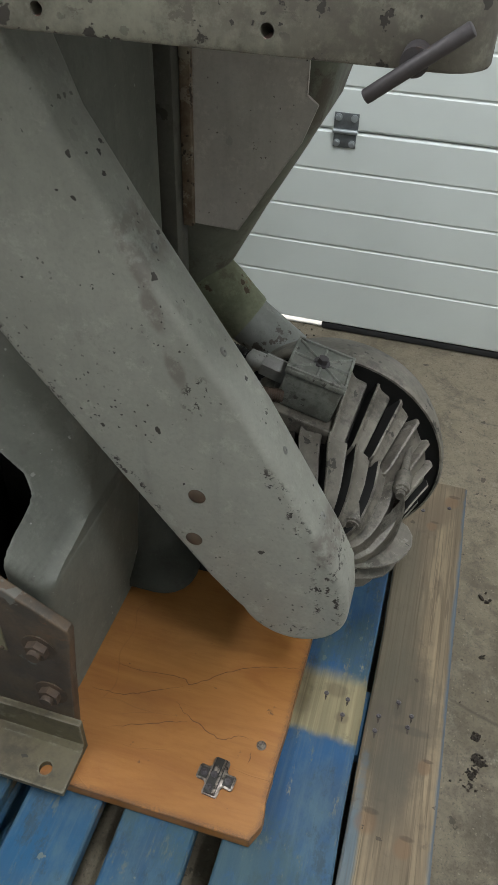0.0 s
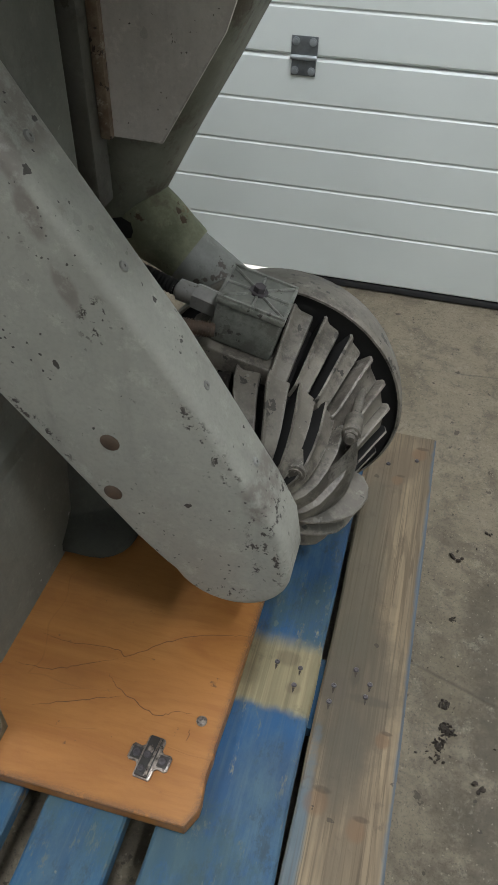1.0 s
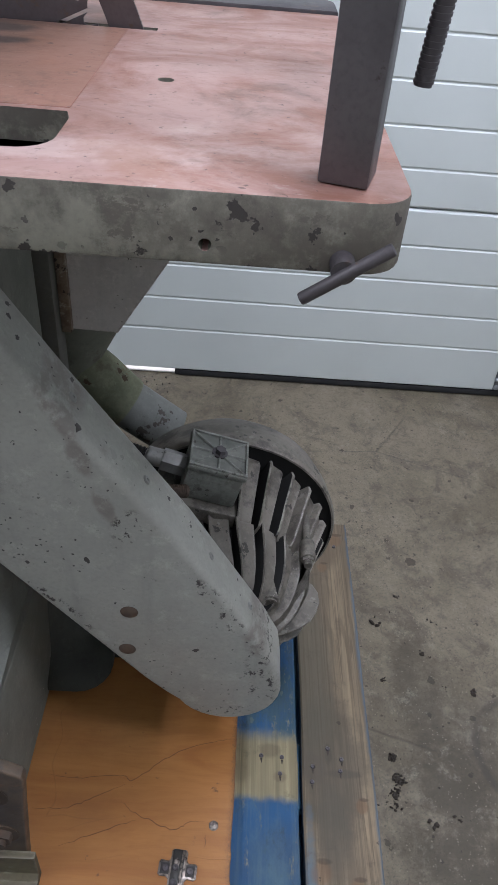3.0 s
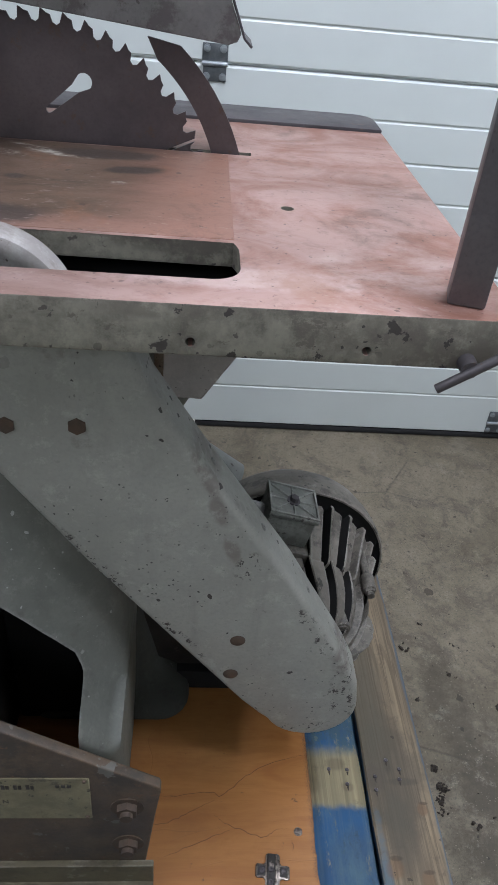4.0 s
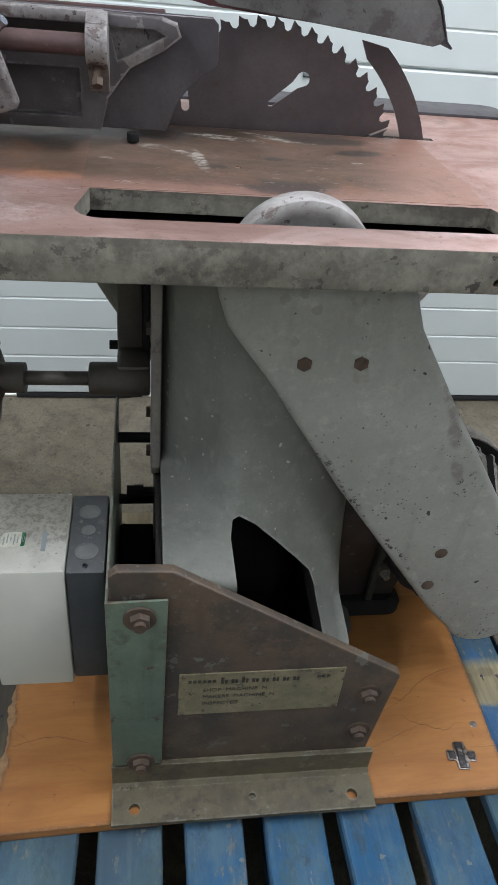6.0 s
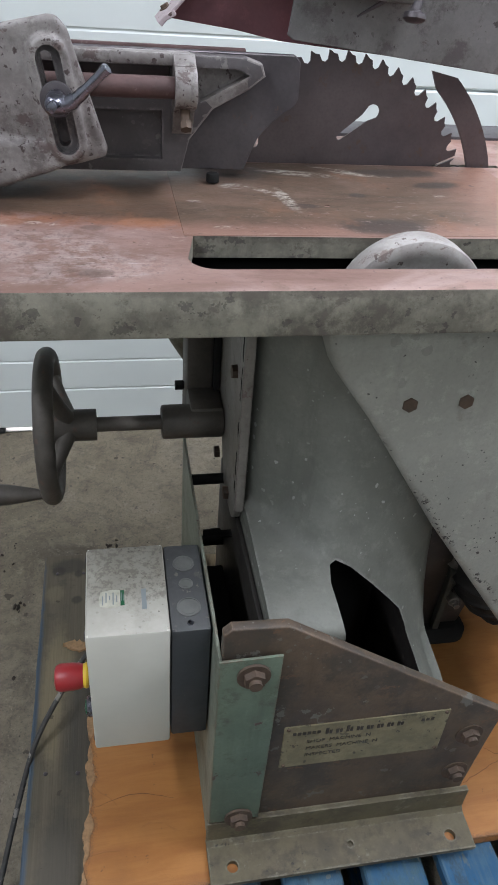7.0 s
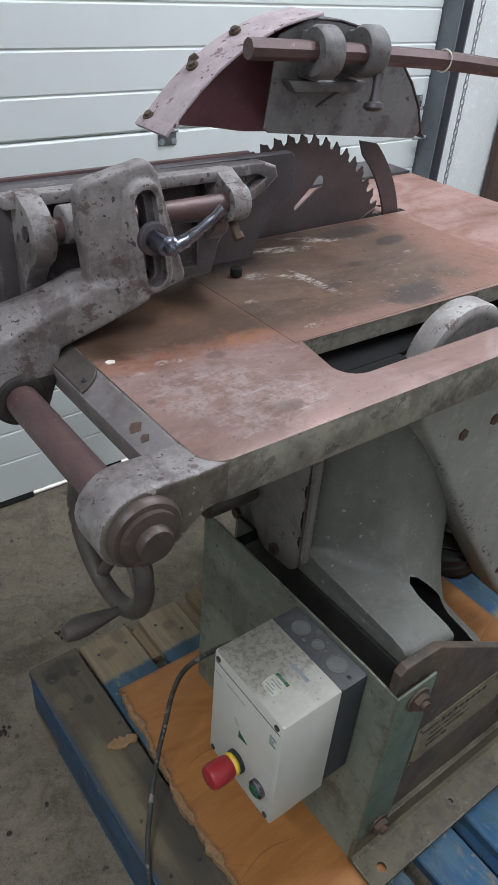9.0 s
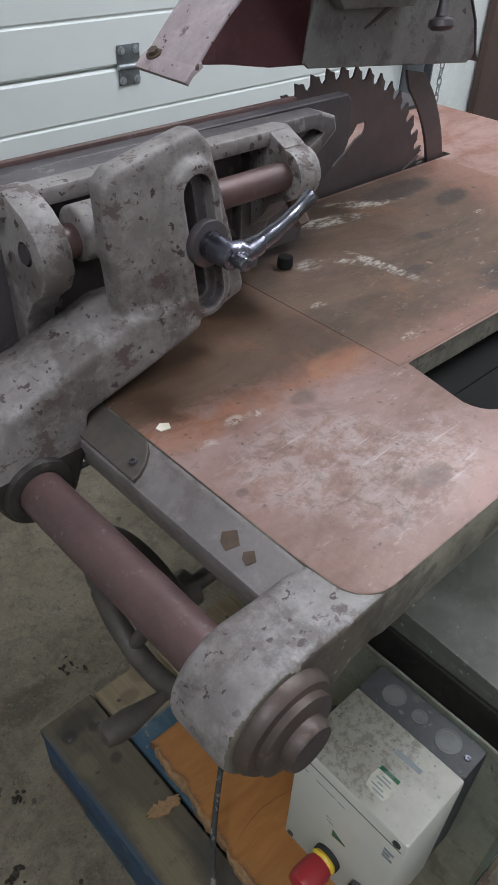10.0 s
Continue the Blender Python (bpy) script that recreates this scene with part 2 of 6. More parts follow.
def rusty_table(name, insert=False):
    """A machined iron table filmed with pink-brown rust, rubbed paler where hands and boards pass, the fence's shadow
    painted dark beyond a line.
    """
    t = Tree(name, 0.4, 0.2)
    streak = t.noise(5, 7, 0.68, t.place((0.8, 2.6, 1), (0, 0, 18)), 0.9)
    swirl = t.noise(4.2, 6, 0.62, t.place((1, 1.6, 1), (0, 0, -35)), 1.2)
    fine = t.noise(38, 7, 0.75, t.place((1, 1.5, 1), (0, 0, -20)), 0.4)
    if insert:
        c = t.mix(t.ramp(streak, 0.34, 0.64), (0.075, 0.05, 0.034), (0.14, 0.09, 0.062))
        c = t.mix(t.math("MULTIPLY", t.ramp(swirl, 0.5, 0.68), 0.4), c, (0.21, 0.145, 0.115))
        # Paler in front of the fence's painted shadow line.
        c = t.mix(t.math("MULTIPLY", t.ramp(t.math("ADD", t.axis(1), t.math("MULTIPLY", fine, 0.04)), 0.325, 0.375, True), 0.6), c, (0.31, 0.17, 0.13))
        c = t.mix(t.math("MULTIPLY", t.ramp(t.math("ADD", t.axis(0), t.math("MULTIPLY", swirl, 0.12)), -0.02, 0.15), 0.75), c, (0.33, 0.165, 0.12))
        for x, y, rx, ry, turn in ((-0.155, 0.325, 0.075, 0.036, 0), (-0.02, 0.50, 0.05, 0.02, 10), (-0.24, 0.40, 0.03, 0.012, 0), (-0.33, 0.55, 0.10, 0.05, 0), (-0.153, 0.446, 0.016, 0.012, 0), (-0.06, 0.56, 0.09, 0.03, 0)):
            c = t.mix(t.math("MULTIPLY", t.near(x, y, rx, ry, turn), 0.85), c, (0.05, 0.04, 0.035))
        for x, y, rx, ry, turn in ((-0.255, 0.425, 0.011, 0.062, 6), (-0.275, 0.455, 0.009, 0.03, 40), (-0.21, 0.545, 0.07, 0.016, -14), (-0.15, 0.565, 0.05, 0.012, -30), (-0.315, 0.481, 0.024, 0.016, 0), (-0.12, 0.545, 0.05, 0.008, -12), (-0.035, 0.447, 0.014, 0.007, 0), (-0.345, 0.318, 0.022, 0.007, 0), (-0.376, 0.412, 0.012, 0.008, 0)):
            smear = t.math("MULTIPLY", t.near(x, y, rx, ry, turn), t.ramp(t.noise(60, 5, 0.78, t.place((1, 2.6, 1), (0, 0, turn))), 0.44, 0.6))
            c = t.mix(t.math("MULTIPLY", smear, 0.85), c, (0.47, 0.44, 0.38))
    else:
        c = t.mix(t.ramp(streak, 0.34, 0.64), (0.18, 0.105, 0.083), (0.265, 0.163, 0.137))
        c = t.mix(t.math("MULTIPLY", t.ramp(swirl, 0.44, 0.64), 0.7), c, (0.34, 0.238, 0.218))
        c = t.mix(t.math("MULTIPLY", t.ramp(t.math("ADD", t.axis(0), t.math("MULTIPLY", swirl, 0.3)), 0.05, 0.3), 0.85), c, t.mix(t.ramp(t.noise(5.5, 6, 0.68, t.place((1, 1.5, 1), (0, 0, 30)), 1.4), 0.36, 0.62), (0.275, 0.118, 0.08), (0.42, 0.265, 0.232)))
        # Pale pink sheen of the overhead light, painted on the front right.
        corner = t.math("MAXIMUM", t.near(0.24, 0.25, 0.09, 0.06, 20), t.near(0.12, 0.20, 0.2, 0.03, 0))
        c = t.mix(t.math("MULTIPLY", t.math("MULTIPLY", corner, t.ramp(swirl, 0.36, 0.58)), 0.7), c, (0.53, 0.4, 0.37))
        rub = t.math("MAXIMUM", t.near(-0.545, 0.25, 0.10, 0.075, -20), t.near(-0.50, 0.20, 0.11, 0.05, 10))
        c = t.mix(t.math("MULTIPLY", t.math("MULTIPLY", rub, t.ramp(fine, 0.38, 0.62)), 0.55), c, (0.45, 0.37, 0.35))
        grit = t.math("MULTIPLY", rub, t.ramp(t.noise(85, 6, 0.8, t.place((1.5, 1, 1), (0, 0, 35))), 0.5, 0.6))
        c = t.mix(t.math("MULTIPLY", grit, 0.45), c, (0.13, 0.09, 0.078))
        lines = t.math("MULTIPLY", rub, t.ramp(t.noise(9, 4, 0.7, t.place((2, 22, 1), (0, 0, 14))), 0.6, 0.68))
        c = t.mix(t.math("MULTIPLY", lines, 0.4), c, (0.52, 0.46, 0.43))
        # The fence's shadow, painted as darker brown beyond this line.
        line = t.math("ADD", t.math("ADD", t.axis(1), t.math("MULTIPLY", t.axis(0), 0.13)), t.math("MULTIPLY", fine, 0.05))
        fence_shade = t.math("MULTIPLY", t.ramp(line, 0.295, 0.325), t.ramp(t.axis(0), -0.36, -0.42, False))
        fence_shade = t.math("MULTIPLY", fence_shade, t.ramp(t.axis(1), 0.58, 0.68, True))
        fringe = t.math("MULTIPLY", t.math("MULTIPLY", t.ramp(line, 0.262, 0.30), t.ramp(t.axis(0), -0.36, -0.42, False)), t.ramp(fine, 0.36, 0.58))
        c = t.mix(t.math("MULTIPLY", fringe, 0.7), c, (0.27, 0.105, 0.05))
        c = t.mix(t.math("MULTIPLY", fence_shade, 0.92), c, t.mix(t.ramp(streak, 0.36, 0.62), (0.06, 0.041, 0.027), (0.105, 0.066, 0.042)))
        for x, y, rx, ry in ((-0.44, 0.335, 0.05, 0.02), (-0.60, 0.335, 0.04, 0.02)):
            c = t.mix(t.math("MULTIPLY", t.near(x, y, rx, ry), 0.4), c, (0.32, 0.14, 0.07))
        for x, y, r in ((-0.496, 0.186, 0.02), (-0.615, 0.265, 0.007), (-0.50, 0.315, 0.016), (0.02, 0.7, 0.06)):
            c = t.mix(t.math("MULTIPLY", t.near(x, y, r, r * 0.7), 0.55), c, (0.10, 0.07, 0.06))
        for x, y in ((-0.545, 0.325), (-0.565, 0.33), (-0.60, 0.32)):
            c = t.mix(t.math("MULTIPLY", t.math("MULTIPLY", t.near(x, y, 0.012, 0.007), t.ramp(fine, 0.45, 0.55)), 0.7), c, (0.46, 0.40, 0.35))
    blotch = t.math("MULTIPLY", t.ramp(t.noise(9, 7, 0.72, warp=0.6), 0.52, 0.68), 0.55)
    c = t.mix(blotch, c, (0.115, 0.07, 0.052))
    c = t.mix(t.math("MULTIPLY", t.ramp(t.noise(7, 5, 0.7, t.place((1.3, 1, 1))), 0.56, 0.72), 0.4), c, (0.28, 0.125, 0.065))
    c = t.mix(t.math("MULTIPLY", t.ramp(fine, 0.5, 0.72), 0.35), c, (0.12, 0.078, 0.062))
    marks = t.math("MULTIPLY", t.ramp(t.noise(60, 5, 0.78, t.place((1, 2.5, 1), (0, 0, -30))), 0.58, 0.68), t.ramp(t.noise(5, 3), 0.42, 0.6))
    c = t.mix(t.math("MULTIPLY", marks, 0.4), c, (0.48, 0.41, 0.37))
    pits = t.math("MAXIMUM", t.ramp(t.noise(120, 4, 0.65), 0.62, 0.72), t.specks(60, 0.12, 0.2))
    c = t.mix(t.math("MULTIPLY", pits, 0.65), c, (0.055, 0.036, 0.03))
    return t.done(c, t.math("SUBTRACT", t.noise(200, 3), pits), 0.2, 0.001, remap(t, fine, 0.36, 0.6))


def wood(name, light, dark, along="y", paint_colour=None, bare=(), wear=0.5, rough=0.75, knots=(), shades=(), blue_edge=None, contrast=1.0):
    """Sawn wood with grain along y; knots and weathered shades at their places; paint with worn patches, missing over stretches of y."""
    t = Tree(name, rough, 0, 0.3)
    grain = t.noise(2.4, 6, 0.65, t.place((40, 1.3, 40), shift=40), 0.5)
    c = t.mix(t.ramp(grain, 0.3, 0.7), light, dark)
    rings = t.noise(3.0, 3, 0.5, t.place((70, 0.8, 60), shift=23), 0.9)
    c = t.mix(t.math("MULTIPLY", t.ramp(rings, 0.53, 0.6), 0.42 * contrast), c, tuple(v * 0.5 for v in dark))
    c = t.mix(t.math("MULTIPLY", t.ramp(t.noise(2.4, 5, 0.6, t.place((3, 1, 3), shift=19)), 0.42, 0.62), 0.75 * contrast), c, tuple(v * 0.62 + 0.012 for v in dark))
    bands = t.noise(1.6, 4, 0.6, t.place((24, 1.6, 20), shift=51), 1.6)
    c = t.mix(t.math("MULTIPLY", t.ramp(bands, 0.5, 0.6), 0.5 * contrast), c, tuple(v * 0.7 for v in dark))
    for x, y, rx, ry, colour in shades:
        c = t.mix(t.math("MULTIPLY", t.near(x, y, rx, ry), 0.65), c, colour)
    lines = t.ramp(t.noise(3.4, 2, 0.4, t.place((115, 0.45, 90), shift=37), 0.3), 0.53, 0.585)
    lines = t.math("MULTIPLY", lines, t.ramp(t.noise(2.2, 3, 0.5, t.place((7, 0.5, 7), shift=29)), 0.42, 0.6))
    c = t.mix(t.math("MULTIPLY", lines, 0.6 * contrast), c, tuple(v * 0.42 for v in dark))
    split = t.ramp(t.noise(3.2, 2, 0.5, t.place((55, 1.1, 50), shift=83), 1.4), 0.64, 0.67)
    c = t.mix(t.math("MULTIPLY", split, 0.35 * contrast), c, (0.045, 0.033, 0.024))
    for x, y, r in knots:
        c = t.mix(t.math("MULTIPLY", t.near(x, y, r, r * 1.2), 0.5), c, (0.15, 0.085, 0.045))
        c = t.mix(t.math("MULTIPLY", t.near(x + 0.004, y + r * 0.9, r * 0.8, r * 0.3), 0.55), c, (0.05, 0.035, 0.025))
    c = t.mix(t.math("MULTIPLY", t.specks(48, 0.14, 0.28), 0.75), c, (0.05, 0.038, 0.028))
    c = t.mix(t.math("MULTIPLY", t.ramp(t.noise(23, 6, 0.75), 0.56, 0.7), 0.5), c, tuple(v * 0.4 + 0.015 for v in dark))
    if paint_colour:
        worn = t.ramp(t.noise(16, 6, 0.7, t.place((2.2, 0.8, 1), shift=17)), 0.54 + 0.12 * wear, 0.66 + 0.12 * wear, True)
        y = t.math("ADD", t.axis(1), t.math("MULTIPLY", t.noise(30, 4), 0.02))
        for lo, hi in bare:
            gap = t.math("MULTIPLY", t.ramp(y, lo, lo + 0.014), t.ramp(y, hi - 0.006, hi + 0.02, True))
            worn = t.math("MULTIPLY", worn, t.math("SUBTRACT", 1.0, gap))
        tone = t.mix(t.ramp(t.noise(6, 5), 0.35, 0.7), paint_colour, tuple(v * 0.6 + 0.02 for v in paint_colour))
        tone = t.mix(t.math("MULTIPLY", t.ramp(grain, 0.45, 0.75), 0.45), tone, (0.10, 0.135, 0.15))
        tone = t.mix(t.math("MULTIPLY", t.ramp(t.noise(8, 6, 0.7, t.place((1.5, 0.7, 1), shift=7)), 0.45, 0.68), 0.6), tone, (0.085, 0.14, 0.165))
        tone = t.mix(t.math("MULTIPLY", t.ramp(t.noise(14, 7, 0.78, t.place((1.4, 0.8, 1), shift=3)), 0.52, 0.66), 0.75), tone, (0.035, 0.052, 0.066))
        tone = t.mix(t.math("MULTIPLY", t.specks(60, 0.14, 0.3), 0.7), tone, (0.16, 0.17, 0.15))
        scuff = t.ramp(t.noise(5, 8, 0.78, t.place((1.3, 0.8, 1), shift=61)), 0.48, 0.6)
        tone = t.mix(t.math("MULTIPLY", scuff, 0.6), tone, (0.05, 0.085, 0.085))
        rubbed = t.ramp(t.noise(34, 7, 0.75, t.place((1.8, 0.6, 1), shift=71)), 0.58, 0.66)
        tone = t.mix(t.math("MULTIPLY", rubbed, 0.6), tone, (0.12, 0.13, 0.11))
        c = t.mix(worn, c, tone)
    if blue_edge is not None:
        brim = t.math("ADD", t.axis(0), t.math("MULTIPLY", t.noise(9, 5, 0.7), 0.016))
        c = t.mix(t.math("MULTIPLY", t.ramp(brim, blue_edge, blue_edge + 0.006), 0.6), c, (0.05, 0.105, 0.165))
    return t.done(c, t.math("ADD", grain, t.math("MULTIPLY", rings, 0.7)), 0.4, 0.002)


def dusty_top():
    """The starter's cover: white plastic with sawdust lying on the upward face, thicker towards the machine."""
    t = Tree("sawdust_on_white_plastic", 0.55)
    c = t.mix(t.ramp(t.noise(20, 5), 0.35, 0.7), (0.36, 0.345, 0.295), (0.45, 0.435, 0.38))
    deep = t.ramp(t.math("ADD", t.axis(1), t.math("MULTIPLY", t.noise(16, 6, 0.75), 0.12)), 0.165, 0.27)
    c = t.mix(t.math("MULTIPLY", deep, 0.6), c, (0.2, 0.182, 0.145))
    clot = t.math("MULTIPLY", t.ramp(t.noise(110, 6, 0.8), 0.47, 0.58), t.ramp(t.math("ADD", deep, t.noise(14, 4)), 0.55, 1.05))
    c = t.mix(t.math("MULTIPLY", clot, 0.6), c, (0.125, 0.112, 0.09))
    c = t.mix(t.math("MULTIPLY", t.specks(210, 0.4, 0.4), t.math("MULTIPLY", t.ramp(t.noise(9, 4), 0.4, 0.6), 0.8)), c, (0.09, 0.08, 0.065))
    return t.done(c, t.noise(150, 4), 0.3, 0.001)


def plywood():
    t = Tree("cracked_orange_veneer", 0.42, 0, 0.45)
    figure = t.noise(1.7, 6, 0.6, t.place((2.2, 9, 1)), 1.6)
    pores = t.noise(3, 4, 0.6, t.place((8, 90, 1)))
    c = t.mix(t.ramp(figure, 0.3, 0.72), (0.385, 0.168, 0.046), (0.285, 0.112, 0.028))
    c = t.mix(t.math("MULTIPLY", t.ramp(t.noise(3, 5), 0.5, 0.72), 0.4), c, (0.41, 0.215, 0.075))
    c = t.mix(t.math("MULTIPLY", t.ramp(pores, 0.45, 0.7), 0.35), c, (0.27, 0.105, 0.03))
    bend = t.noise(9, 3)
    crack = t.math("MULTIPLY", t.ramp(t.cells(4.2, "DISTANCE_TO_EDGE", t.bent((0.7, 1.5, 1), 0.35, 3.0)), 0.0, 0.004, True), t.ramp(bend, 0.42, 0.5))
    c = t.mix(t.math("MULTIPLY", crack, 0.2), c, (0.110, 0.048, 0.020))
    dirt = t.ramp(t.noise(70, 5, 0.7), 0.66, 0.74)
    c = t.mix(t.math("MULTIPLY", dirt, 0.7), c, (0.069, 0.041, 0.028))
    # Dark brim paints edge dirt together with the shadow gap beside it.
    brim = t.math("MULTIPLY", t.edges(0.012, 0.01, 0.06), t.ramp(t.noise(60, 6, 0.75), 0.36, 0.48))
    c = t.mix(t.math("MULTIPLY", brim, 0.85), c, (0.09, 0.055, 0.035))
    c = t.mix(t.math("MULTIPLY", t.ramp(t.noise(5, 5, 0.7), 0.5, 0.72), 0.35), c, (0.20, 0.085, 0.028))
    return t.done(c, t.math("SUBTRACT", t.noise(180, 3), crack), 0.25, 0.001, remap(t, t.noise(18, 4), 0.35, 0.6))


CONCRETE = concrete()
TABLE, INSERT = rusty_table("rusty_table_iron"), rusty_table("dark_rusty_insert_iron", True)
DOOR = plain("white_door_steel", (0.64, 0.677, 0.66), 0.42, vary=0.05, scale=4)
PLASTER = paint("white_wall_paint", (0.72, 0.75, 0.73), (0.66, 0.69, 0.67), (0.5, 0.5, 0.48), amount=0.75, rough=0.8, bump=0.2)
CEILING = plain("pale_ceiling_paint", (0.7, 0.71, 0.7), 0.85)
GREY = paint("chipped_grey_paint", (0.325, 0.321, 0.285), (0.28, 0.276, 0.246), (0.045, 0.038, 0.034), (0.15, 0.125, 0.113), amount=0.675, chips=60, rough=0.5, grime=(0.2, 0.19, 0.168), grime_at=0.645, flecks=0.32, wear=(0.09, 0.075, 0.067), streaks=0.3,
             patches=[(0.297, 0.375, 0.03, 0.05, 20), (0.25, 0.305, 0.06, 0.014, 8), (0.30, 0.44, 0.02, 0.05, -30), (0.151, 0.568, 0.022, 0.006, -10), (0.098, 0.582, 0.014, 0.008, 0), (0.138, 0.649, 0.018, 0.03, -20), (0.235, 0.53, 0.012, 0.09, 32), (0.17, 0.325, 0.04, 0.012, -40), (-0.16, 0.79, 0.012, 0.05, 36), (-0.05, 0.65, 0.012, 0.09, 36), (0.06, 0.51, 0.01, 0.07, 38)],
             smudges=[(0.288, 0.462, 0.022, 0.034, 0), (0.097, 0.738, 0.012, 0.03, 20), (0.117, 0.677, 0.012, 0.03, 20), (0.08, 0.79, 0.012, 0.05, 25)])
GREYGREEN = paint("grey_green_casting_paint", (0.165, 0.167, 0.143), (0.128, 0.131, 0.112), (0.33, 0.335, 0.31), (0.12, 0.122, 0.102), amount=0.66, chips=34, rough=0.55, mottled=7, grime=(0.105, 0.1, 0.084), grime_at=0.63, flecks=0.16, wear=(0.25, 0.25, 0.23), streaks=0.5)
SIDEPLATE = paint("flaked_brownish_grey_plate", (0.215, 0.198, 0.175), (0.17, 0.155, 0.138), (0.075, 0.045, 0.04), (0.12, 0.085, 0.076), amount=0.6, chips=26, rough=0.5, mottled=9, grime=(0.12, 0.1, 0.088), grime_at=0.57, flecks=0.15, wear=(0.085, 0.05, 0.045), streaks=0.5)
RIMPAINT = paint("worn_dark_grey_rim", (0.175, 0.158, 0.152), (0.13, 0.115, 0.112), (0.09, 0.06, 0.052), (0.11, 0.085, 0.08), amount=0.64, chips=40, rough=0.45, mottled=8, grime=(0.1, 0.085, 0.08), grime_at=0.58, flecks=0.1, wear=(0.26, 0.235, 0.225))
OLIVE = paint("mottled_olive_edge_paint", (0.25, 0.235, 0.186), (0.15, 0.138, 0.11), (0.05, 0.042, 0.037), (0.125, 0.108, 0.088), amount=0.57, chips=34, rough=0.62, mottled=26, grime=(0.1, 0.086, 0.07), grime_at=0.56, flecks=0.35, wear=(0.07, 0.056, 0.047), streaks=0.6, lean=(0, -0.25, 0.12),
              smudges=[(0.26, 1.0, 0.08, 0.045, 0), (0.325, 1.0, 0.04, 0.05, 0), (0.18, 1.005, 0.045, 0.026, 0), (0.28, 0.99, 0.03, 0.018, 0), (0.04, 1.02, 0.09, 0.012, 0), (-0.3, 1.024, 0.25, 0.008, 0), (-0.52, 1.0, 0.02, 0.03, 20), (-0.44, 0.995, 0.05, 0.015, 0), (-0.66, 1.0, 0.05, 0.03, 0)])
CAST = paint("flaked_pale_casting_paint", (0.255, 0.236, 0.225), (0.155, 0.137, 0.131), (0.06, 0.042, 0.04), (0.095, 0.068, 0.062), amount=0.563, chips=105, rough=0.5, mottled=12, grime=(0.09, 0.074, 0.069), grime_at=0.525, flecks=0.4, wear=(0.36, 0.33, 0.32))
EARFRONT = paint("dark_brown_olive_casting", (0.12, 0.104, 0.08), (0.08, 0.067, 0.053), (0.26, 0.235, 0.205), (0.05, 0.04, 0.034), amount=0.58, chips=50, rough=0.6, mottled=20, grime=(0.05, 0.041, 0.034), grime_at=0.54, flecks=0.3, wear=(0.27, 0.24, 0.21), streaks=0.5)
DARKCAST = paint("dark_purplish_casting", (0.085, 0.075, 0.076), (0.06, 0.052, 0.054), (0.16, 0.145, 0.14), (0.11, 0.095, 0.092), amount=0.58, chips=30, rough=0.5, mottled=12, wear=(0.24, 0.215, 0.21), flecks=0.15)
DARKGREEN = paint("dark_oily_green_paint", (0.056, 0.058, 0.047), (0.036, 0.038, 0.031), (0.10, 0.105, 0.09), amount=0.64, rough=0.75, grime=(0.028, 0.026, 0.022))
BRACKET = paint("rusty_brown_plate", (0.105, 0.072, 0.047), (0.062, 0.047, 0.036), (0.12, 0.112, 0.098), (0.125, 0.072, 0.043), amount=0.585, chips=24, rough=0.5, mottled=11, grime=(0.045, 0.038, 0.031), grime_at=0.54, flecks=0.34, wear=(0.17, 0.11, 0.07), streaks=0.6)
ANGLE = paint("dirty_olive_angle_iron", (0.108, 0.09, 0.052), (0.064, 0.052, 0.033), (0.035, 0.029, 0.022), (0.14, 0.125, 0.09), amount=0.61, chips=40, rough=0.6, mottled=9, flecks=0.15, wear=(0.24, 0.22, 0.17), grime=(0.05, 0.04, 0.028), grime_at=0.55)
GREEN = paint("pale_green_paint", (0.118, 0.155, 0.112), (0.088, 0.118, 0.086), (0.075, 0.045, 0.036), (0.085, 0.08, 0.06), amount=0.63, chips=26, rough=0.5, grime=(0.06, 0.064, 0.046), grime_at=0.58, flecks=0.18, wear=(0.12, 0.07, 0.045), streaks=0.6)
# Lighter copy of GREEN: the side sheet's grazing sheen is in its colour.
SHEETGREEN = paint("sheen_pale_grey_green_sheet_paint", (0.185, 0.203, 0.16), (0.145, 0.162, 0.125), (0.075, 0.05, 0.04), (0.1, 0.09, 0.07), amount=0.63, chips=26, rough=0.5, grime=(0.08, 0.08, 0.06), grime_at=0.57, flecks=0.2, wear=(0.12, 0.08, 0.055), streaks=0.7)
HOPPER = paint("dusty_green_grey_sheet", (0.17, 0.168, 0.132), (0.118, 0.122, 0.09), (0.07, 0.05, 0.035), (0.17, 0.115, 0.06), amount=0.62, chips=22, rough=0.6, grime=(0.075, 0.056, 0.04), grime_at=0.55, streaks=0.3)
RUSTEDGE = paint("flaking_rust_edge", (0.22, 0.165, 0.115), (0.13, 0.085, 0.055), (0.05, 0.034, 0.026), (0.29, 0.25, 0.2), amount=0.54, chips=90, rough=0.75, mottled=40, flecks=0.3)
DARKHOPPER = paint("sooty_brown_green_sheet", (0.1, 0.096, 0.08), (0.07, 0.066, 0.056), (0.045, 0.036, 0.03), (0.12, 0.1, 0.075), amount=0.6, chips=24, rough=0.6, mottled=6, grime=(0.05, 0.045, 0.038), grime_at=0.55, streaks=0.6)
PANEL = paint("pale_pinkish_steel_sheet", (0.58, 0.53, 0.49), (0.48, 0.435, 0.40), (0.07, 0.055, 0.05), amount=0.66, chips=40, rough=0.5, flecks=0.14, wear=(0.2, 0.15, 0.12), streaks=0.2)
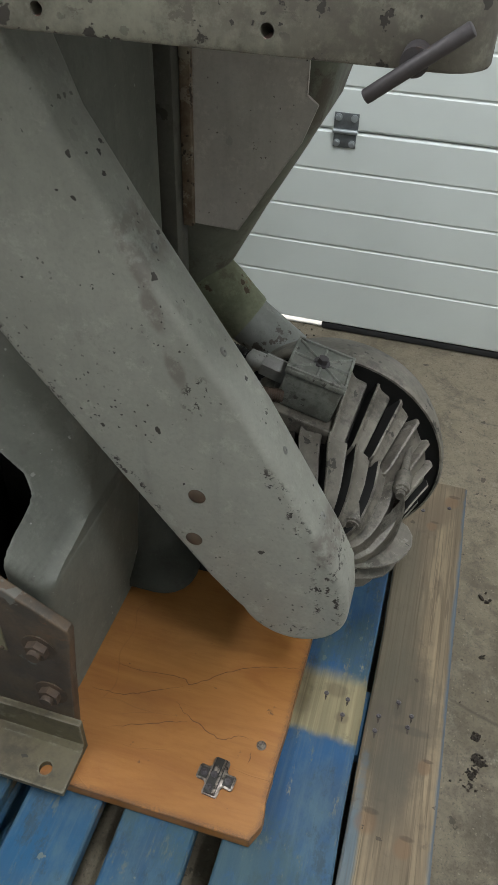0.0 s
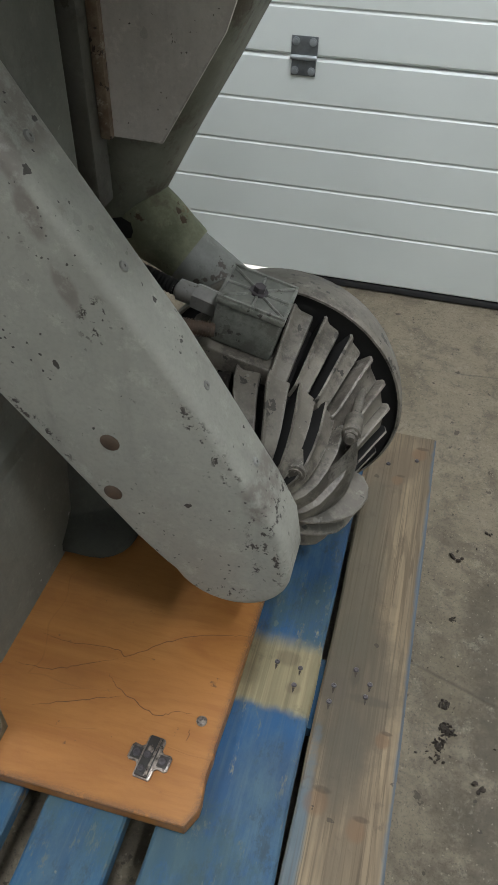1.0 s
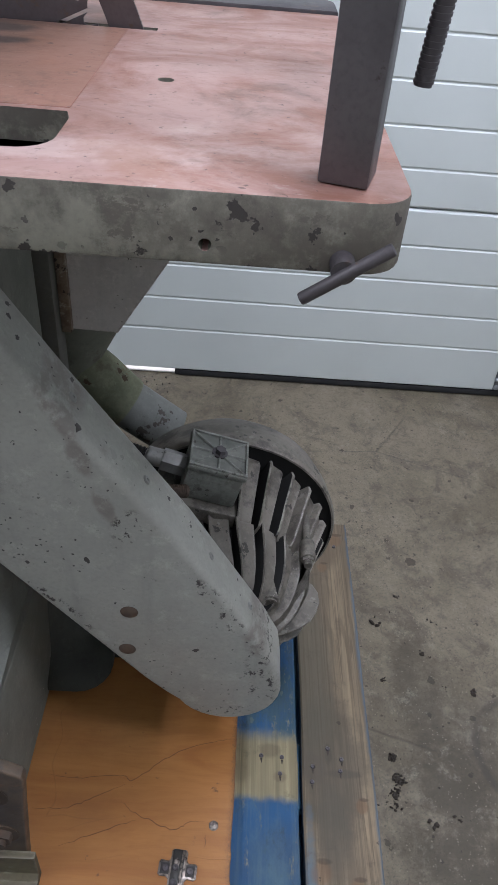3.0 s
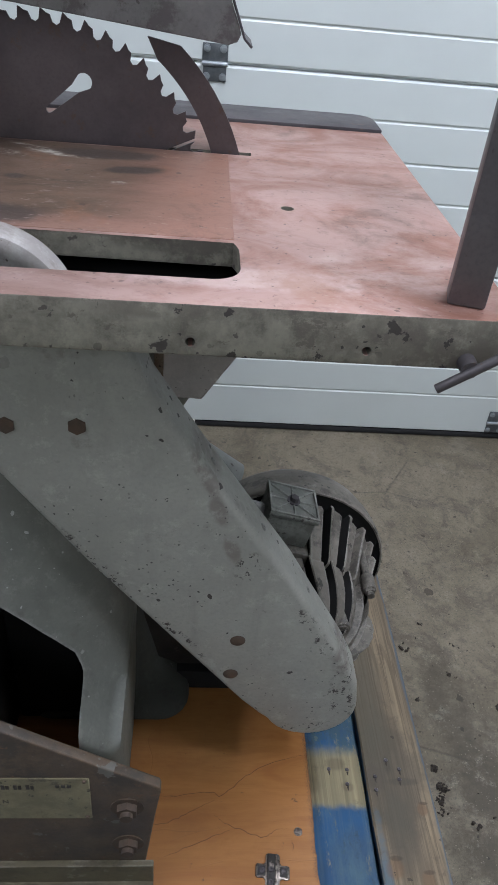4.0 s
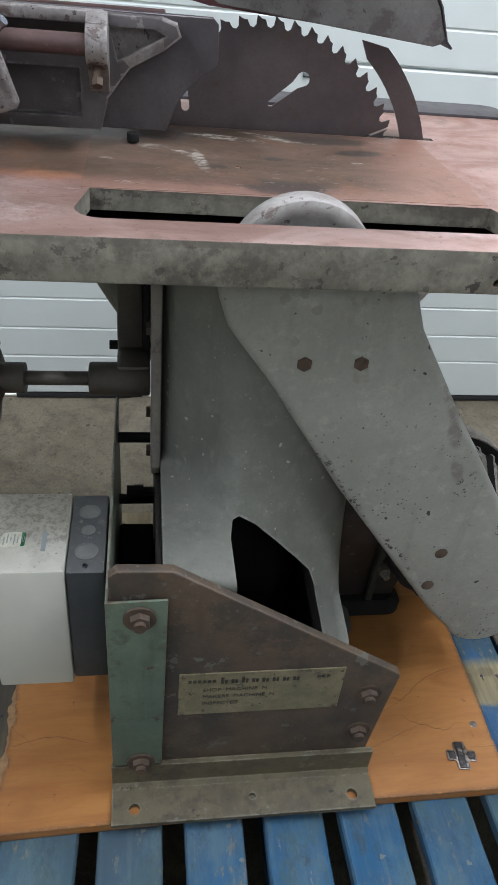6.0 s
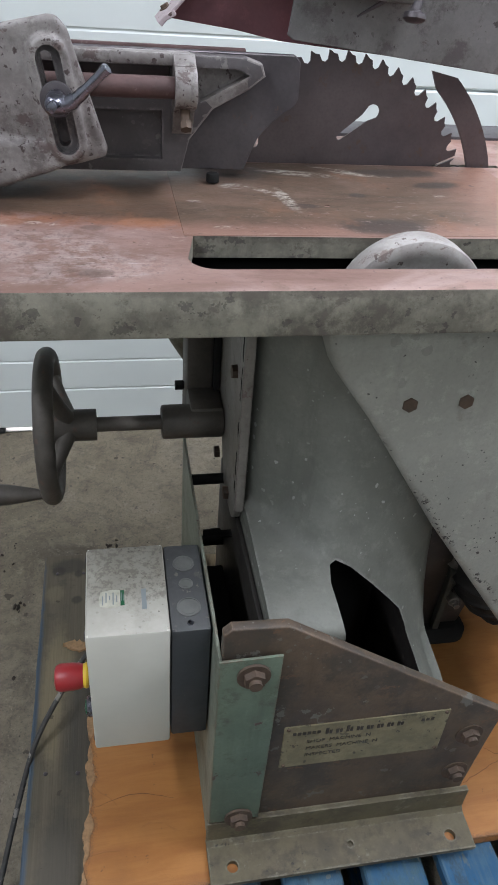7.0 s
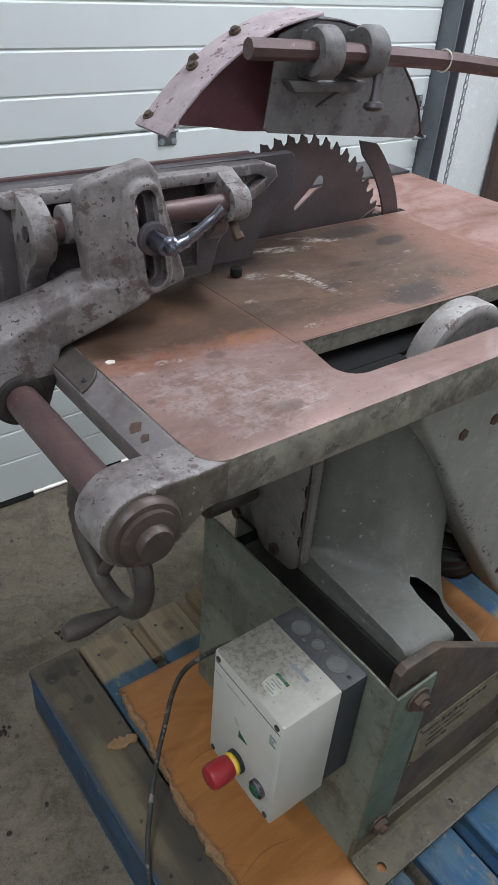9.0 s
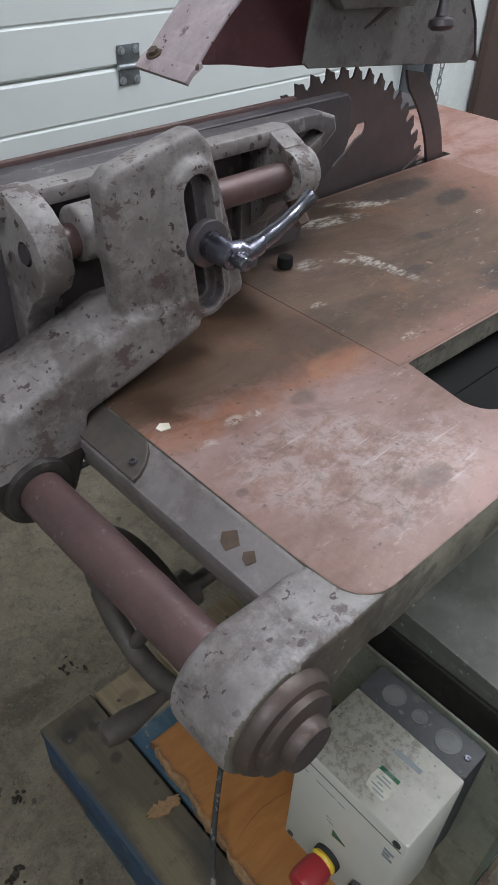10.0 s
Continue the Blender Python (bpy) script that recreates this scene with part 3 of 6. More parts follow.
MOTOR = paint("oily_grey_motor_paint", (0.175, 0.157, 0.13), (0.118, 0.105, 0.087), (0.04, 0.036, 0.03), (0.21, 0.195, 0.17), amount=0.59, chips=36, rough=0.55, mottled=12, grime=(0.052, 0.046, 0.038), grime_at=0.53, flecks=0.14, wear=(0.27, 0.25, 0.22))
BOXPAINT = paint("corroded_grey_green_box", (0.205, 0.208, 0.185), (0.14, 0.147, 0.128), (0.05, 0.046, 0.038), (0.1, 0.1, 0.085), amount=0.6, chips=50, rough=0.55, mottled=22, grime=(0.085, 0.084, 0.07), grime_at=0.55, flecks=0.2, wear=(0.33, 0.33, 0.3), streaks=0.4)
ALLOY = metal_mat("dull_cast_alloy", (0.31, 0.305, 0.29), (0.22, 0.217, 0.205), 0.5, 0.4, 14, (0.12, 0.115, 0.1))
BLADE = metal_mat("stained_saw_steel", (0.14, 0.114, 0.116), (0.09, 0.075, 0.08), 0.42, 0.55, 6, (0.12, 0.083, 0.07))
DARKSTEEL = metal_mat("dark_bare_steel", (0.105, 0.094, 0.099), (0.068, 0.06, 0.066), 0.45, 0.5, 12, (0.12, 0.085, 0.075))
BLACK = plain("black_dirty_iron_and_shade", (0.02, 0.0195, 0.019), 0.95)
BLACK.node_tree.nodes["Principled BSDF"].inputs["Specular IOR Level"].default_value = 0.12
RUSTBAR = metal_mat("smooth_rusty_bar", (0.12, 0.07, 0.066), (0.085, 0.052, 0.05), 0.42, 0.25, 18, (0.17, 0.13, 0.125))
IRON = metal_mat("dark_brown_cast_iron", (0.098, 0.086, 0.073), (0.064, 0.056, 0.048), 0.55, 0.3, 14, (0.10, 0.07, 0.055))
RUSTCAP = metal_mat("dark_rusty_cap_iron", (0.092, 0.067, 0.056), (0.052, 0.04, 0.035), 0.42, 0.3, 18, (0.14, 0.09, 0.07))
GREASESHADE = metal_mat("greasy_black_iron_and_shade", (0.04, 0.036, 0.032), (0.026, 0.023, 0.021), 0.45, 0.2, 22, (0.075, 0.065, 0.055))
POST = metal_mat("grey_post_steel", (0.175, 0.16, 0.168), (0.115, 0.104, 0.11), 0.38, 0.5, 7, (0.09, 0.075, 0.072))
BOLT = metal_mat("rusty_bolt", (0.11, 0.073, 0.05), (0.072, 0.053, 0.041), 0.65, 0.3, 40)
GALV = metal_mat("galvanised_steel", (0.42, 0.45, 0.47), (0.33, 0.36, 0.38), 0.4, 0.6, 20)
TRACK = metal_mat("slate_grey_track_steel", (0.17, 0.185, 0.2), (0.13, 0.142, 0.155), 0.45, 0.4, 9)
HINGE = metal_mat("dull_hinge_zinc", (0.2, 0.215, 0.225), (0.14, 0.152, 0.16), 0.4, 0.6, 40)
CHROME = metal_mat("worn_bright_steel", (0.23, 0.23, 0.27), (0.15, 0.15, 0.19), 0.24, 1.0, 30, bump=0.05)
NICKEL = metal_mat("tarnished_nickel", (0.36, 0.31, 0.27), (0.02, 0.015, 0.012), 0.3, 0.75, 170, (0.02, 0.016, 0.013), 0.6)
PULLEY = paint("worn_white_pulley", (0.38, 0.36, 0.34), (0.28, 0.255, 0.24), (0.10, 0.075, 0.065), (0.19, 0.145, 0.13), amount=0.6, chips=60, rough=0.5, mottled=18, flecks=0.2, grime=(0.2, 0.165, 0.145), grime_at=0.55)
WHITE_PLASTIC = plain("smooth_white_plastic", (0.53, 0.52, 0.46), 0.4, vary=0.07, scale=14)
GREY_PLASTIC = paint("dusty_slate_plastic", (0.027, 0.031, 0.034), (0.036, 0.04, 0.042), (0.11, 0.105, 0.09), amount=0.66, chips=60, rough=0.5, bump=0.05, flecks=0.15)
DUSTYSLATE = paint("sawdust_on_slate_plastic", (0.07, 0.072, 0.072), (0.055, 0.058, 0.06), (0.14, 0.132, 0.115), (0.1, 0.097, 0.088), amount=0.6, chips=60, rough=0.55, bump=0.08, flecks=0.2)
KNOCKOUT = plain("pale_slate_knockout", (0.15, 0.152, 0.143), 0.45, vary=0.35)
CABLE = paint("dusty_black_cable", (0.03, 0.029, 0.027), (0.05, 0.047, 0.042), (0.2, 0.185, 0.16), (0.1, 0.092, 0.08), amount=0.56, chips=26, rough=0.7, mottled=20, bump=0.1)
RED = plain("red_button_plastic", (0.34, 0.022, 0.026), 0.4)
YELLOW = plain("yellow_ring_plastic", (0.75, 0.5, 0.04), 0.4)
GREENBTN = plain("dark_green_button", (0.02, 0.11, 0.05), 0.3)
RUBBER = plain("black_rubber", (0.02, 0.02, 0.022), 0.7)
PLATE_BRASS = paint("tarnished_name_plate", (0.21, 0.18, 0.105), (0.15, 0.128, 0.076), (0.055, 0.044, 0.03), (0.09, 0.075, 0.05), amount=0.58, chips=40, rough=0.5, mottled=30, bump=0.2, flecks=0.25)
INK = plain("dark_plate_ink", (0.045, 0.035, 0.025), 0.5)
LABEL_INK = plain("grey_label_ink", (0.22, 0.25, 0.26), 0.5)
CHIPWOOD = plain("torn_chipboard", (0.33, 0.20, 0.10), 0.9, vary=0.4, scale=120)
GUARDPINK = paint("dusty_pink_guard_paint", (0.42, 0.35, 0.355), (0.34, 0.275, 0.285), (0.09, 0.055, 0.052), (0.15, 0.095, 0.095), amount=0.58, chips=70, rough=0.6, mottled=22, flecks=0.35)
GUARDIN = paint("dull_maroon_guard_lining", (0.2, 0.078, 0.09), (0.165, 0.068, 0.08), (0.1, 0.06, 0.06), amount=0.68, rough=0.6)
GUARD = paint("grey_guard_paint", (0.165, 0.16, 0.155), (0.125, 0.12, 0.117), (0.055, 0.046, 0.043), (0.10, 0.085, 0.08), amount=0.61, chips=50, rough=0.55, mottled=9, flecks=0.18, grime=(0.075, 0.066, 0.065), grime_at=0.55)
BLUEWOOD = wood("blue_painted_pallet_wood", (0.31, 0.235, 0.14), (0.19, 0.14, 0.082), "y", (0.017, 0.084, 0.172), [(0.60, 2.0)], 0.35, contrast=0.55)
BLUEPATCH = wood("blue_pallet_wood_with_bare_strip", (0.31, 0.265, 0.155), (0.2, 0.168, 0.098), "y", (0.017, 0.078, 0.178), [(0.165, 0.262)], 0.5, contrast=0.45, shades=[(0.33, 0.235, 0.02, 0.015, (0.13, 0.105, 0.065)), (0.285, 0.2, 0.02, 0.02, (0.17, 0.14, 0.085)), (0.345, 0.195, 0.012, 0.01, (0.14, 0.11, 0.07))])
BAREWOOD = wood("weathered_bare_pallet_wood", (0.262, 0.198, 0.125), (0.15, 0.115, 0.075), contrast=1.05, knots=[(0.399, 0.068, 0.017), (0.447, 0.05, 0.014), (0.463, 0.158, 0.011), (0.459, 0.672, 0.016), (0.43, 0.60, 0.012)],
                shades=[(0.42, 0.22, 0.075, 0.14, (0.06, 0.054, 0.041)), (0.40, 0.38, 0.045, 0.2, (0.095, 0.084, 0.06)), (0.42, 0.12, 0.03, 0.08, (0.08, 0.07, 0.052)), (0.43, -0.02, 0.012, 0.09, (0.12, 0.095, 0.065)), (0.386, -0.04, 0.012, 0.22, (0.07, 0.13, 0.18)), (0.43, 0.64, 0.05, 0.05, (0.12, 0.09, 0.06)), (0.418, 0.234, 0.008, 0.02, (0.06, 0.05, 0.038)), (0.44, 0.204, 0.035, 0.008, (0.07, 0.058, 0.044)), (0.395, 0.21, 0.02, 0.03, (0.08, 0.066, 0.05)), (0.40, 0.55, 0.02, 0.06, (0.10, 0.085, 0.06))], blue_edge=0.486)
DULLBLUE = wood("dusty_blue_pallet_wood", (0.265, 0.212, 0.132), (0.205, 0.16, 0.1), "y", (0.035, 0.078, 0.118), [(0.60, 2.0)], 0.3, contrast=0.3, shades=[(-0.50, 0.66, 0.03, 0.02, (0.12, 0.09, 0.06)), (-0.46, 0.69, 0.02, 0.03, (0.14, 0.1, 0.065)), (-0.35, 0.655, 0.02, 0.02, (0.15, 0.1, 0.07))])
DIRTYWOOD = wood("dirty_grey_pallet_wood", (0.115, 0.098, 0.068), (0.088, 0.075, 0.053), contrast=0.2, shades=[(-0.615, 0.36, 0.04, 0.18, (0.215, 0.175, 0.105)), (-0.655, 0.2, 0.011, 0.6, (0.03, 0.07, 0.12)), (-0.625, 0.665, 0.018, 0.02, (0.028, 0.024, 0.021)), (-0.583, 0.655, 0.012, 0.016, (0.03, 0.026, 0.022)), (-0.63, 0.60, 0.025, 0.03, (0.15, 0.125, 0.08)), (-0.57, 0.28, 0.05, 0.16, (0.045, 0.042, 0.036)), (-0.60, 0.68, 0.05, 0.03, (0.035, 0.03, 0.026)), (-0.60, 0.05, 0.04, 0.12, (0.05, 0.045, 0.038)), (-0.585, 0.58, 0.014, 0.014, (0.03, 0.026, 0.022))])
BLUEEDGE = paint("worn_blue_edge_paint", (0.02, 0.062, 0.125), (0.022, 0.05, 0.09), (0.13, 0.11, 0.08), (0.06, 0.055, 0.05), amount=0.6, chips=30, rough=0.75, grime=(0.03, 0.035, 0.04), grime_at=0.55)
PIPE = paint("dull_grey_pipe", (0.21, 0.215, 0.20), (0.15, 0.155, 0.14), (0.07, 0.06, 0.05), (0.11, 0.125, 0.09), amount=0.58, chips=30, rough=0.5, flecks=0.25, grime=(0.10, 0.10, 0.085))
CLOTH = paint("green_cloth_tape", (0.25, 0.26, 0.175), (0.17, 0.175, 0.115), (0.09, 0.062, 0.04), (0.2, 0.145, 0.085), amount=0.6, chips=24, rough=0.85, mottled=20, grime=(0.12, 0.1, 0.068), grime_at=0.58)
PALEGROUND = plain("gap_bright_pale_paving", (0.7, 0.68, 0.65), 0.8)
PLY = plywood()
DUSTY = dusty_top()
CRACK = plain("dark_veneer_crack", (0.15, 0.066, 0.028), 0.8)
DIRT = plain("dark_dirt", (0.05, 0.039, 0.029), 0.95, vary=0.55, scale=220)
CREAM = plain("cream_paint_fleck", (0.75, 0.70, 0.58), 0.6)
BROWNBOARD = paint("dark_brown_board", (0.085, 0.05, 0.04), (0.065, 0.04, 0.034), (0.12, 0.09, 0.07), amount=0.7, rough=0.5)
LAMPGLOW, ln, ll, lb = nodes_of("lamp_diffuser")
lb.inputs["Emission Color"].default_value = (0.93, 1, 0.98, 1)
lb.inputs["Emission Strength"].default_value = 4.0


# ---- mesh helpers ----
def bm_box(x0, x1, y0, y1, z0, z1, bev=0.0, seg=2):
    bm = bmesh.new()
    bmesh.ops.create_cube(bm, size=1, matrix=Matrix.Translation(((x0 + x1) / 2, (y0 + y1) / 2, (z0 + z1) / 2)) @ Matrix.Diagonal((x1 - x0, y1 - y0, z1 - z0, 1)))
    if bev:
        bmesh.ops.bevel(bm, geom=bm.edges[:], offset=bev, segments=seg, profile=0.5, affect="EDGES", clamp_overlap=True)
    return bm


def axis_matrix(p0, p1):
    p0, p1 = Vector(p0), Vector(p1)
    return Matrix.Translation((p0 + p1) / 2) @ (p1 - p0).to_track_quat("Z", "Y").to_matrix().to_4x4(), (p1 - p0).length


def bm_cyl(p0, p1, r0, r1=None, n=28, bev=0.0):
    bm = bmesh.new()
    m, length = axis_matrix(p0, p1)
    bmesh.ops.create_cone(bm, cap_ends=True, segments=n, radius1=r0, radius2=r0 if r1 is None else r1, depth=length, matrix=m)
    if bev:
        rims = [e for e in bm.edges if any(len(f.verts) > 4 for f in e.link_faces)]
        bmesh.ops.bevel(bm, geom=rims, offset=bev, segments=2, profile=0.5, affect="EDGES", clamp_overlap=True)
    return bm


def bm_prism(poly, axis, a0, a1, bev=0.0, seg=3, sides=0.0):
    """A polygon pushed along one axis. poly: (x, z) for y, (y, z) for x, (x, y) for z."""
    bm = bmesh.new()

    def at(p, a):
        return {"y": (p[0], a, p[1]), "x": (a, p[0], p[1]), "z": (p[0], p[1], a)}[axis]

    lo = [bm.verts.new(at(p, a0)) for p in poly]
    hi = [bm.verts.new(at(p, a1)) for p in poly]
    n = len(poly)
    bm.faces.new(lo), bm.faces.new(hi[::-1])
    for k in range(n):
        bm.faces.new((lo[k], hi[k], hi[(k + 1) % n], lo[(k + 1) % n]))
    bmesh.ops.recalc_face_normals(bm, faces=bm.faces[:])
    if bev:
        rim = [e for e in bm.edges if (e.verts[0] in lo) == (e.verts[1] in lo)]
        bmesh.ops.bevel(bm, geom=rim, offset=bev, segments=seg, profile=0.5, affect="EDGES", clamp_overlap=True)
    return bm


def bm_tube(points, r, n=10, closed=False):
    bm = bmesh.new()
    pts = [Vector(p) for p in points]
    rings = []
    count = len(pts)
    up = Vector((0.13, 0.21, 0.97)).normalized()
    for k, p in enumerate(pts):
        a = pts[(k - 1) % count] if closed or k else p
        b = pts[(k + 1) % count] if closed or k < count - 1 else p
        d = (b - a).normalized()
        u = d.cross(up).normalized() if abs(d.dot(up)) < 0.98 else d.cross(Vector((1, 0, 0))).normalized()
        v = d.cross(u)
        rr = r[k] if isinstance(r, (list, tuple)) else r
        rings.append([bm.verts.new(p + rr * (math.cos(2 * math.pi * j / n) * u + math.sin(2 * math.pi * j / n) * v)) for j in range(n)])
    for k in range(count if closed else count - 1):
        a, b = rings[k], rings[(k + 1) % count]
        for j in range(n):
            bm.faces.new((a[j], a[(j + 1) % n], b[(j + 1) % n], b[j]))
    if not closed:
        bm.faces.new(rings[0][::-1]), bm.faces.new(rings[-1])
    bmesh.ops.recalc_face_normals(bm, faces=bm.faces[:])
    return bm


def bm_lathe(profile, p0, direction, n=40):
    """Turns (radius, distance along the axis) round an axis through p0."""
    bm = bmesh.new()
    d = Vector(direction).normalized()
    q = d.to_track_quat("Z", "Y").to_matrix()
    rings = []
    for r, h in profile:
        rings.append([bm.verts.new(Vector(p0) + d * h + q @ Vector((r * math.cos(2 * math.pi * j / n), r * math.sin(2 * math.pi * j / n), 0))) for j in range(n)])
    for a, b in zip(rings, rings[1:]):
        for j in range(n):
            bm.faces.new((a[j], a[(j + 1) % n], b[(j + 1) % n], b[j]))
    for ring, (r, h) in ((rings[0], profile[0]), (rings[-1], profile[-1])):
        bm.faces.new(ring)
    bmesh.ops.remove_doubles(bm, verts=bm.verts[:], dist=1e-6)
    bmesh.ops.recalc_face_normals(bm, faces=bm.faces[:])
    return bm


def bm_loft(sections):
    """Skins closed rings of equal length, capped at both ends."""
    bm = bmesh.new()
    rings = [[bm.verts.new(p) for p in s] for s in sections]
    n = len(rings[0])
    for a, b in zip(rings, rings[1:]):
        for j in range(n):
            bm.faces.new((a[j], a[(j + 1) % n], b[(j + 1) % n], b[j]))
    bm.faces.new(rings[0][::-1]), bm.faces.new(rings[-1])
    bmesh.ops.recalc_face_normals(bm, faces=bm.faces[:])
    return bm


def rounded(x0, x1, y0, y1, z, r, n=5):
    pts = []
    for cx, cy, a0 in ((x1 - r, y1 - r, 0), (x0 + r, y1 - r, 90), (x0 + r, y0 + r, 180), (x1 - r, y0 + r, 270)):
        for k in range(n + 1):
            a = radians(a0 + 90 * k / n)
            pts.append((cx + r * math.cos(a), cy + r * math.sin(a), z))
    return pts


def join(*bms):
    out = bms[0]
    for other in bms[1:]:
        me = bpy.data.meshes.new("tmp")
        other.to_mesh(me)
        out.from_mesh(me)
        bpy.data.meshes.remove(me)
        other.free()
    return out


def turned(bm, m):
    bmesh.ops.transform(bm, matrix=m, verts=bm.verts[:])
    return bm


def about(p, degrees, axis):
    return Matrix.Translation(p) @ Matrix.Rotation(radians(degrees), 4, axis) @ Matrix.Translation(-Vector(p))


def cut(bm, *tools):
    """Takes the tools' volumes out of bm."""
    for tool in tools:
        obs = []
        for b in (bm, tool):
            me = bpy.data.meshes.new("tmp")
            b.to_mesh(me)
            b.free()
            obs.append(new("tmp", me))
        mod = obs[0].modifiers.new("cut", "BOOLEAN")
        mod.operation, mod.object, mod.solver = "DIFFERENCE", obs[1], "EXACT"
        dg = bpy.context.evaluated_depsgraph_get()
        made = bpy.data.meshes.new_from_object(obs[0].evaluated_get(dg))
        bm = bmesh.new()
        bm.from_mesh(made)
        for o in obs:
            me = o.data
            bpy.data.objects.remove(o)
            bpy.data.meshes.remove(me)
        bpy.data.meshes.remove(made)
    return bm


def blend(bms, voxel=0.0026, rounds=8):
    """Melts solids into one casting with filleted joints."""
    me = bpy.data.meshes.new("tmp")
    whole = join(*bms)
    whole.to_mesh(me)
    whole.free()
    ob = new("tmp", me)
    mod = ob.modifiers.new("melt", "REMESH")
    mod.mode, mod.voxel_size = "VOXEL", voxel
    soft = ob.modifiers.new("soften", "SMOOTH")
    soft.factor, soft.iterations = 0.5, rounds
    made = bpy.data.meshes.new_from_object(ob.evaluated_get(bpy.context.evaluated_depsgraph_get()))
    bm = bmesh.new()
    bm.from_mesh(made)
    bpy.data.objects.remove(ob)
    bpy.data.meshes.remove(me)
    bpy.data.meshes.remove(made)
    return bm


ORIGIN = {}


def empty(name, at, label, category, group="", kind=""):
    ob = new(name)
    ob.location = at
    ob.empty_display_size = 0.05
    ORIGIN[ob] = Vector(at)
    return tagged(ob, label, category, group, kind)


def part(name, bm, material, parent=None, label="", angle=38):
    """Links bm as one mesh object under parent."""
    lo = Vector([min(v.co[k] for v in bm.verts) for k in range(3)])
    hi = Vector([max(v.co[k] for v in bm.verts) for k in range(3)])
    c = (lo + hi) / 2
    bmesh.ops.translate(bm, vec=-c, verts=bm.verts[:])
    me = bpy.data.meshes.new(name)
    bm.to_mesh(me)
    bm.free()
    me.materials.append(material)
    me.shade_smooth()
    me.set_sharp_from_angle(angle=radians(angle))
    ob = new(name, me)
    ORIGIN[ob] = c
    ob.location = c - ORIGIN[parent] if parent else c
    ob.parent = parent
    if label:
        ob["label"] = label
    return ob


def second_material(ob, material, choose):
    """Gives the faces that choose(face) picks another material."""
    ob.data.materials.append(material)
    for p in ob.data.polygons:
        if choose(p):
            p.material_index = 1


def thing(name, bm, material, label, category, group="", kind="", angle=38):
    return tagged(part(name, bm, material, None, "", angle), label, category, group, kind)


def bolt_head(at, way, r=0.011, h=0.009, washer=True):
    at, way = Vector(at), Vector(way).normalized()
    b = bm_cyl(at, at + way * h, r, r * 0.94, 6)
    if washer:
        b = join(b, bm_cyl(at - way * 0.001, at + way * 0.0025, r * 1.45, None, 20))
    return b


def screw_head(at, way, r=0.006):
    at, way = Vector(at), Vector(way).normalized()
    return bm_lathe([(r, -0.002), (r, 0.0005), (r * 0.75, 0.0018), (r * 0.3, 0.0018), (r * 0.25, 0.0006), (0.0002, 0.0006)], at, way, 16)


def spline(points, n=8):
    P = [Vector(p) for p in points]
    P = [P[0] * 2 - P[1]] + P + [P[-1] * 2 - P[-2]]
    out = []
    for k in range(1, len(P) - 2):
        for j in range(n):
            f = j / n
            out.append(0.5 * ((2 * P[k]) + (P[k + 1] - P[k - 1]) * f + (2 * P[k - 1] - 5 * P[k] + 4 * P[k + 1] - P[k + 2]) * f * f + (3 * P[k] - P[k - 1] - 3 * P[k + 1] + P[k + 2]) * f ** 3))
    return out + [P[-2]]


# ---- the building ----


def floor_slab():
    """One concrete slab that rises a little towards the door sill."""
    prof = [(-6, -0.2), (-6, 0), (0.75, 0), (0.9, 0.003), (1.05, 0.011), (1.2, 0.02), (1.32, 0.026), (1.45, 0.028), (9, 0.028), (9, -0.2)]
    return bm_prism(prof, "x", -4.5, 4.5)


floor = thing("floor", floor_slab(), CONCRETE, "worn grey-brown concrete floor with stains and grit", "floor", kind="structure")
# Pale ground added outside so that the gap under the door shows bright.
thing("pavement", bm_box(-2.6, 1.1, 1.43, 9, 0.0285, 0.032), PALEGROUND, "pale paving added outside the door to brighten its gap", "pavement", kind="structure")
for nm, dims in (("wall_west", (-4.0, -3.8, -5, 1.62, 0, 3.2)), ("wall_east", (2.6, 2.8, -5, 1.62, 0, 3.2)), ("wall_south", (-3.8, 2.6, -5, -4.8, 0, 3.2)),
                 ("wall_north_east", (1.1, 2.6, 1.42, 1.62, 0, 3.2)), ("wall_north_west", (-3.8, -2.6, 1.42, 1.62, 0, 3.2)), ("wall_north_over_door", (-2.6, 1.1, 1.42, 1.62, 2.4, 3.2))):
    thing(nm, bm_box(*dims), PLASTER, "plain white painted garage wall", "wall", kind="structure")
thing("ceiling", bm_box(-4, 2.8, -5, 1.62, 3.2, 3.3), CEILING, "plain pale ceiling", "ceiling", kind="structure")
# Batten bodies added round the unseen lamps.
for lx, ly, lz, watts, long, wide in LAMPS:
    lamp = empty("added_ceiling_light", (lx, ly, lz + 0.06), "unseen white batten light added on the ceiling", "ceiling light", "ceiling lights")
    part("housing", bm_box(lx - wide / 2 - 0.01, lx + wide / 2 + 0.01, ly - long / 2 - 0.03, ly + long / 2 + 0.03, lz + 0.06, lz + 0.149, 0.006), CEILING, lamp)
    part("diffuser", bm_box(lx - wide / 2, lx + wide / 2, ly - long / 2, ly + long / 2, lz + 0.02, lz + 0.058, 0.01), LAMPGLOW, lamp)

# sectional door: panels with pressed grooves, hinges on the joints, rubber seal
DOOR_Y = 1.368
door = empty("door_1", (-0.7, DOOR_Y, 0), "closed white ribbed sectional garage door", "garage door", kind="structure")
JOINTS = [0.047, 0.553, 1.013, 1.468, 1.923, 2.40]


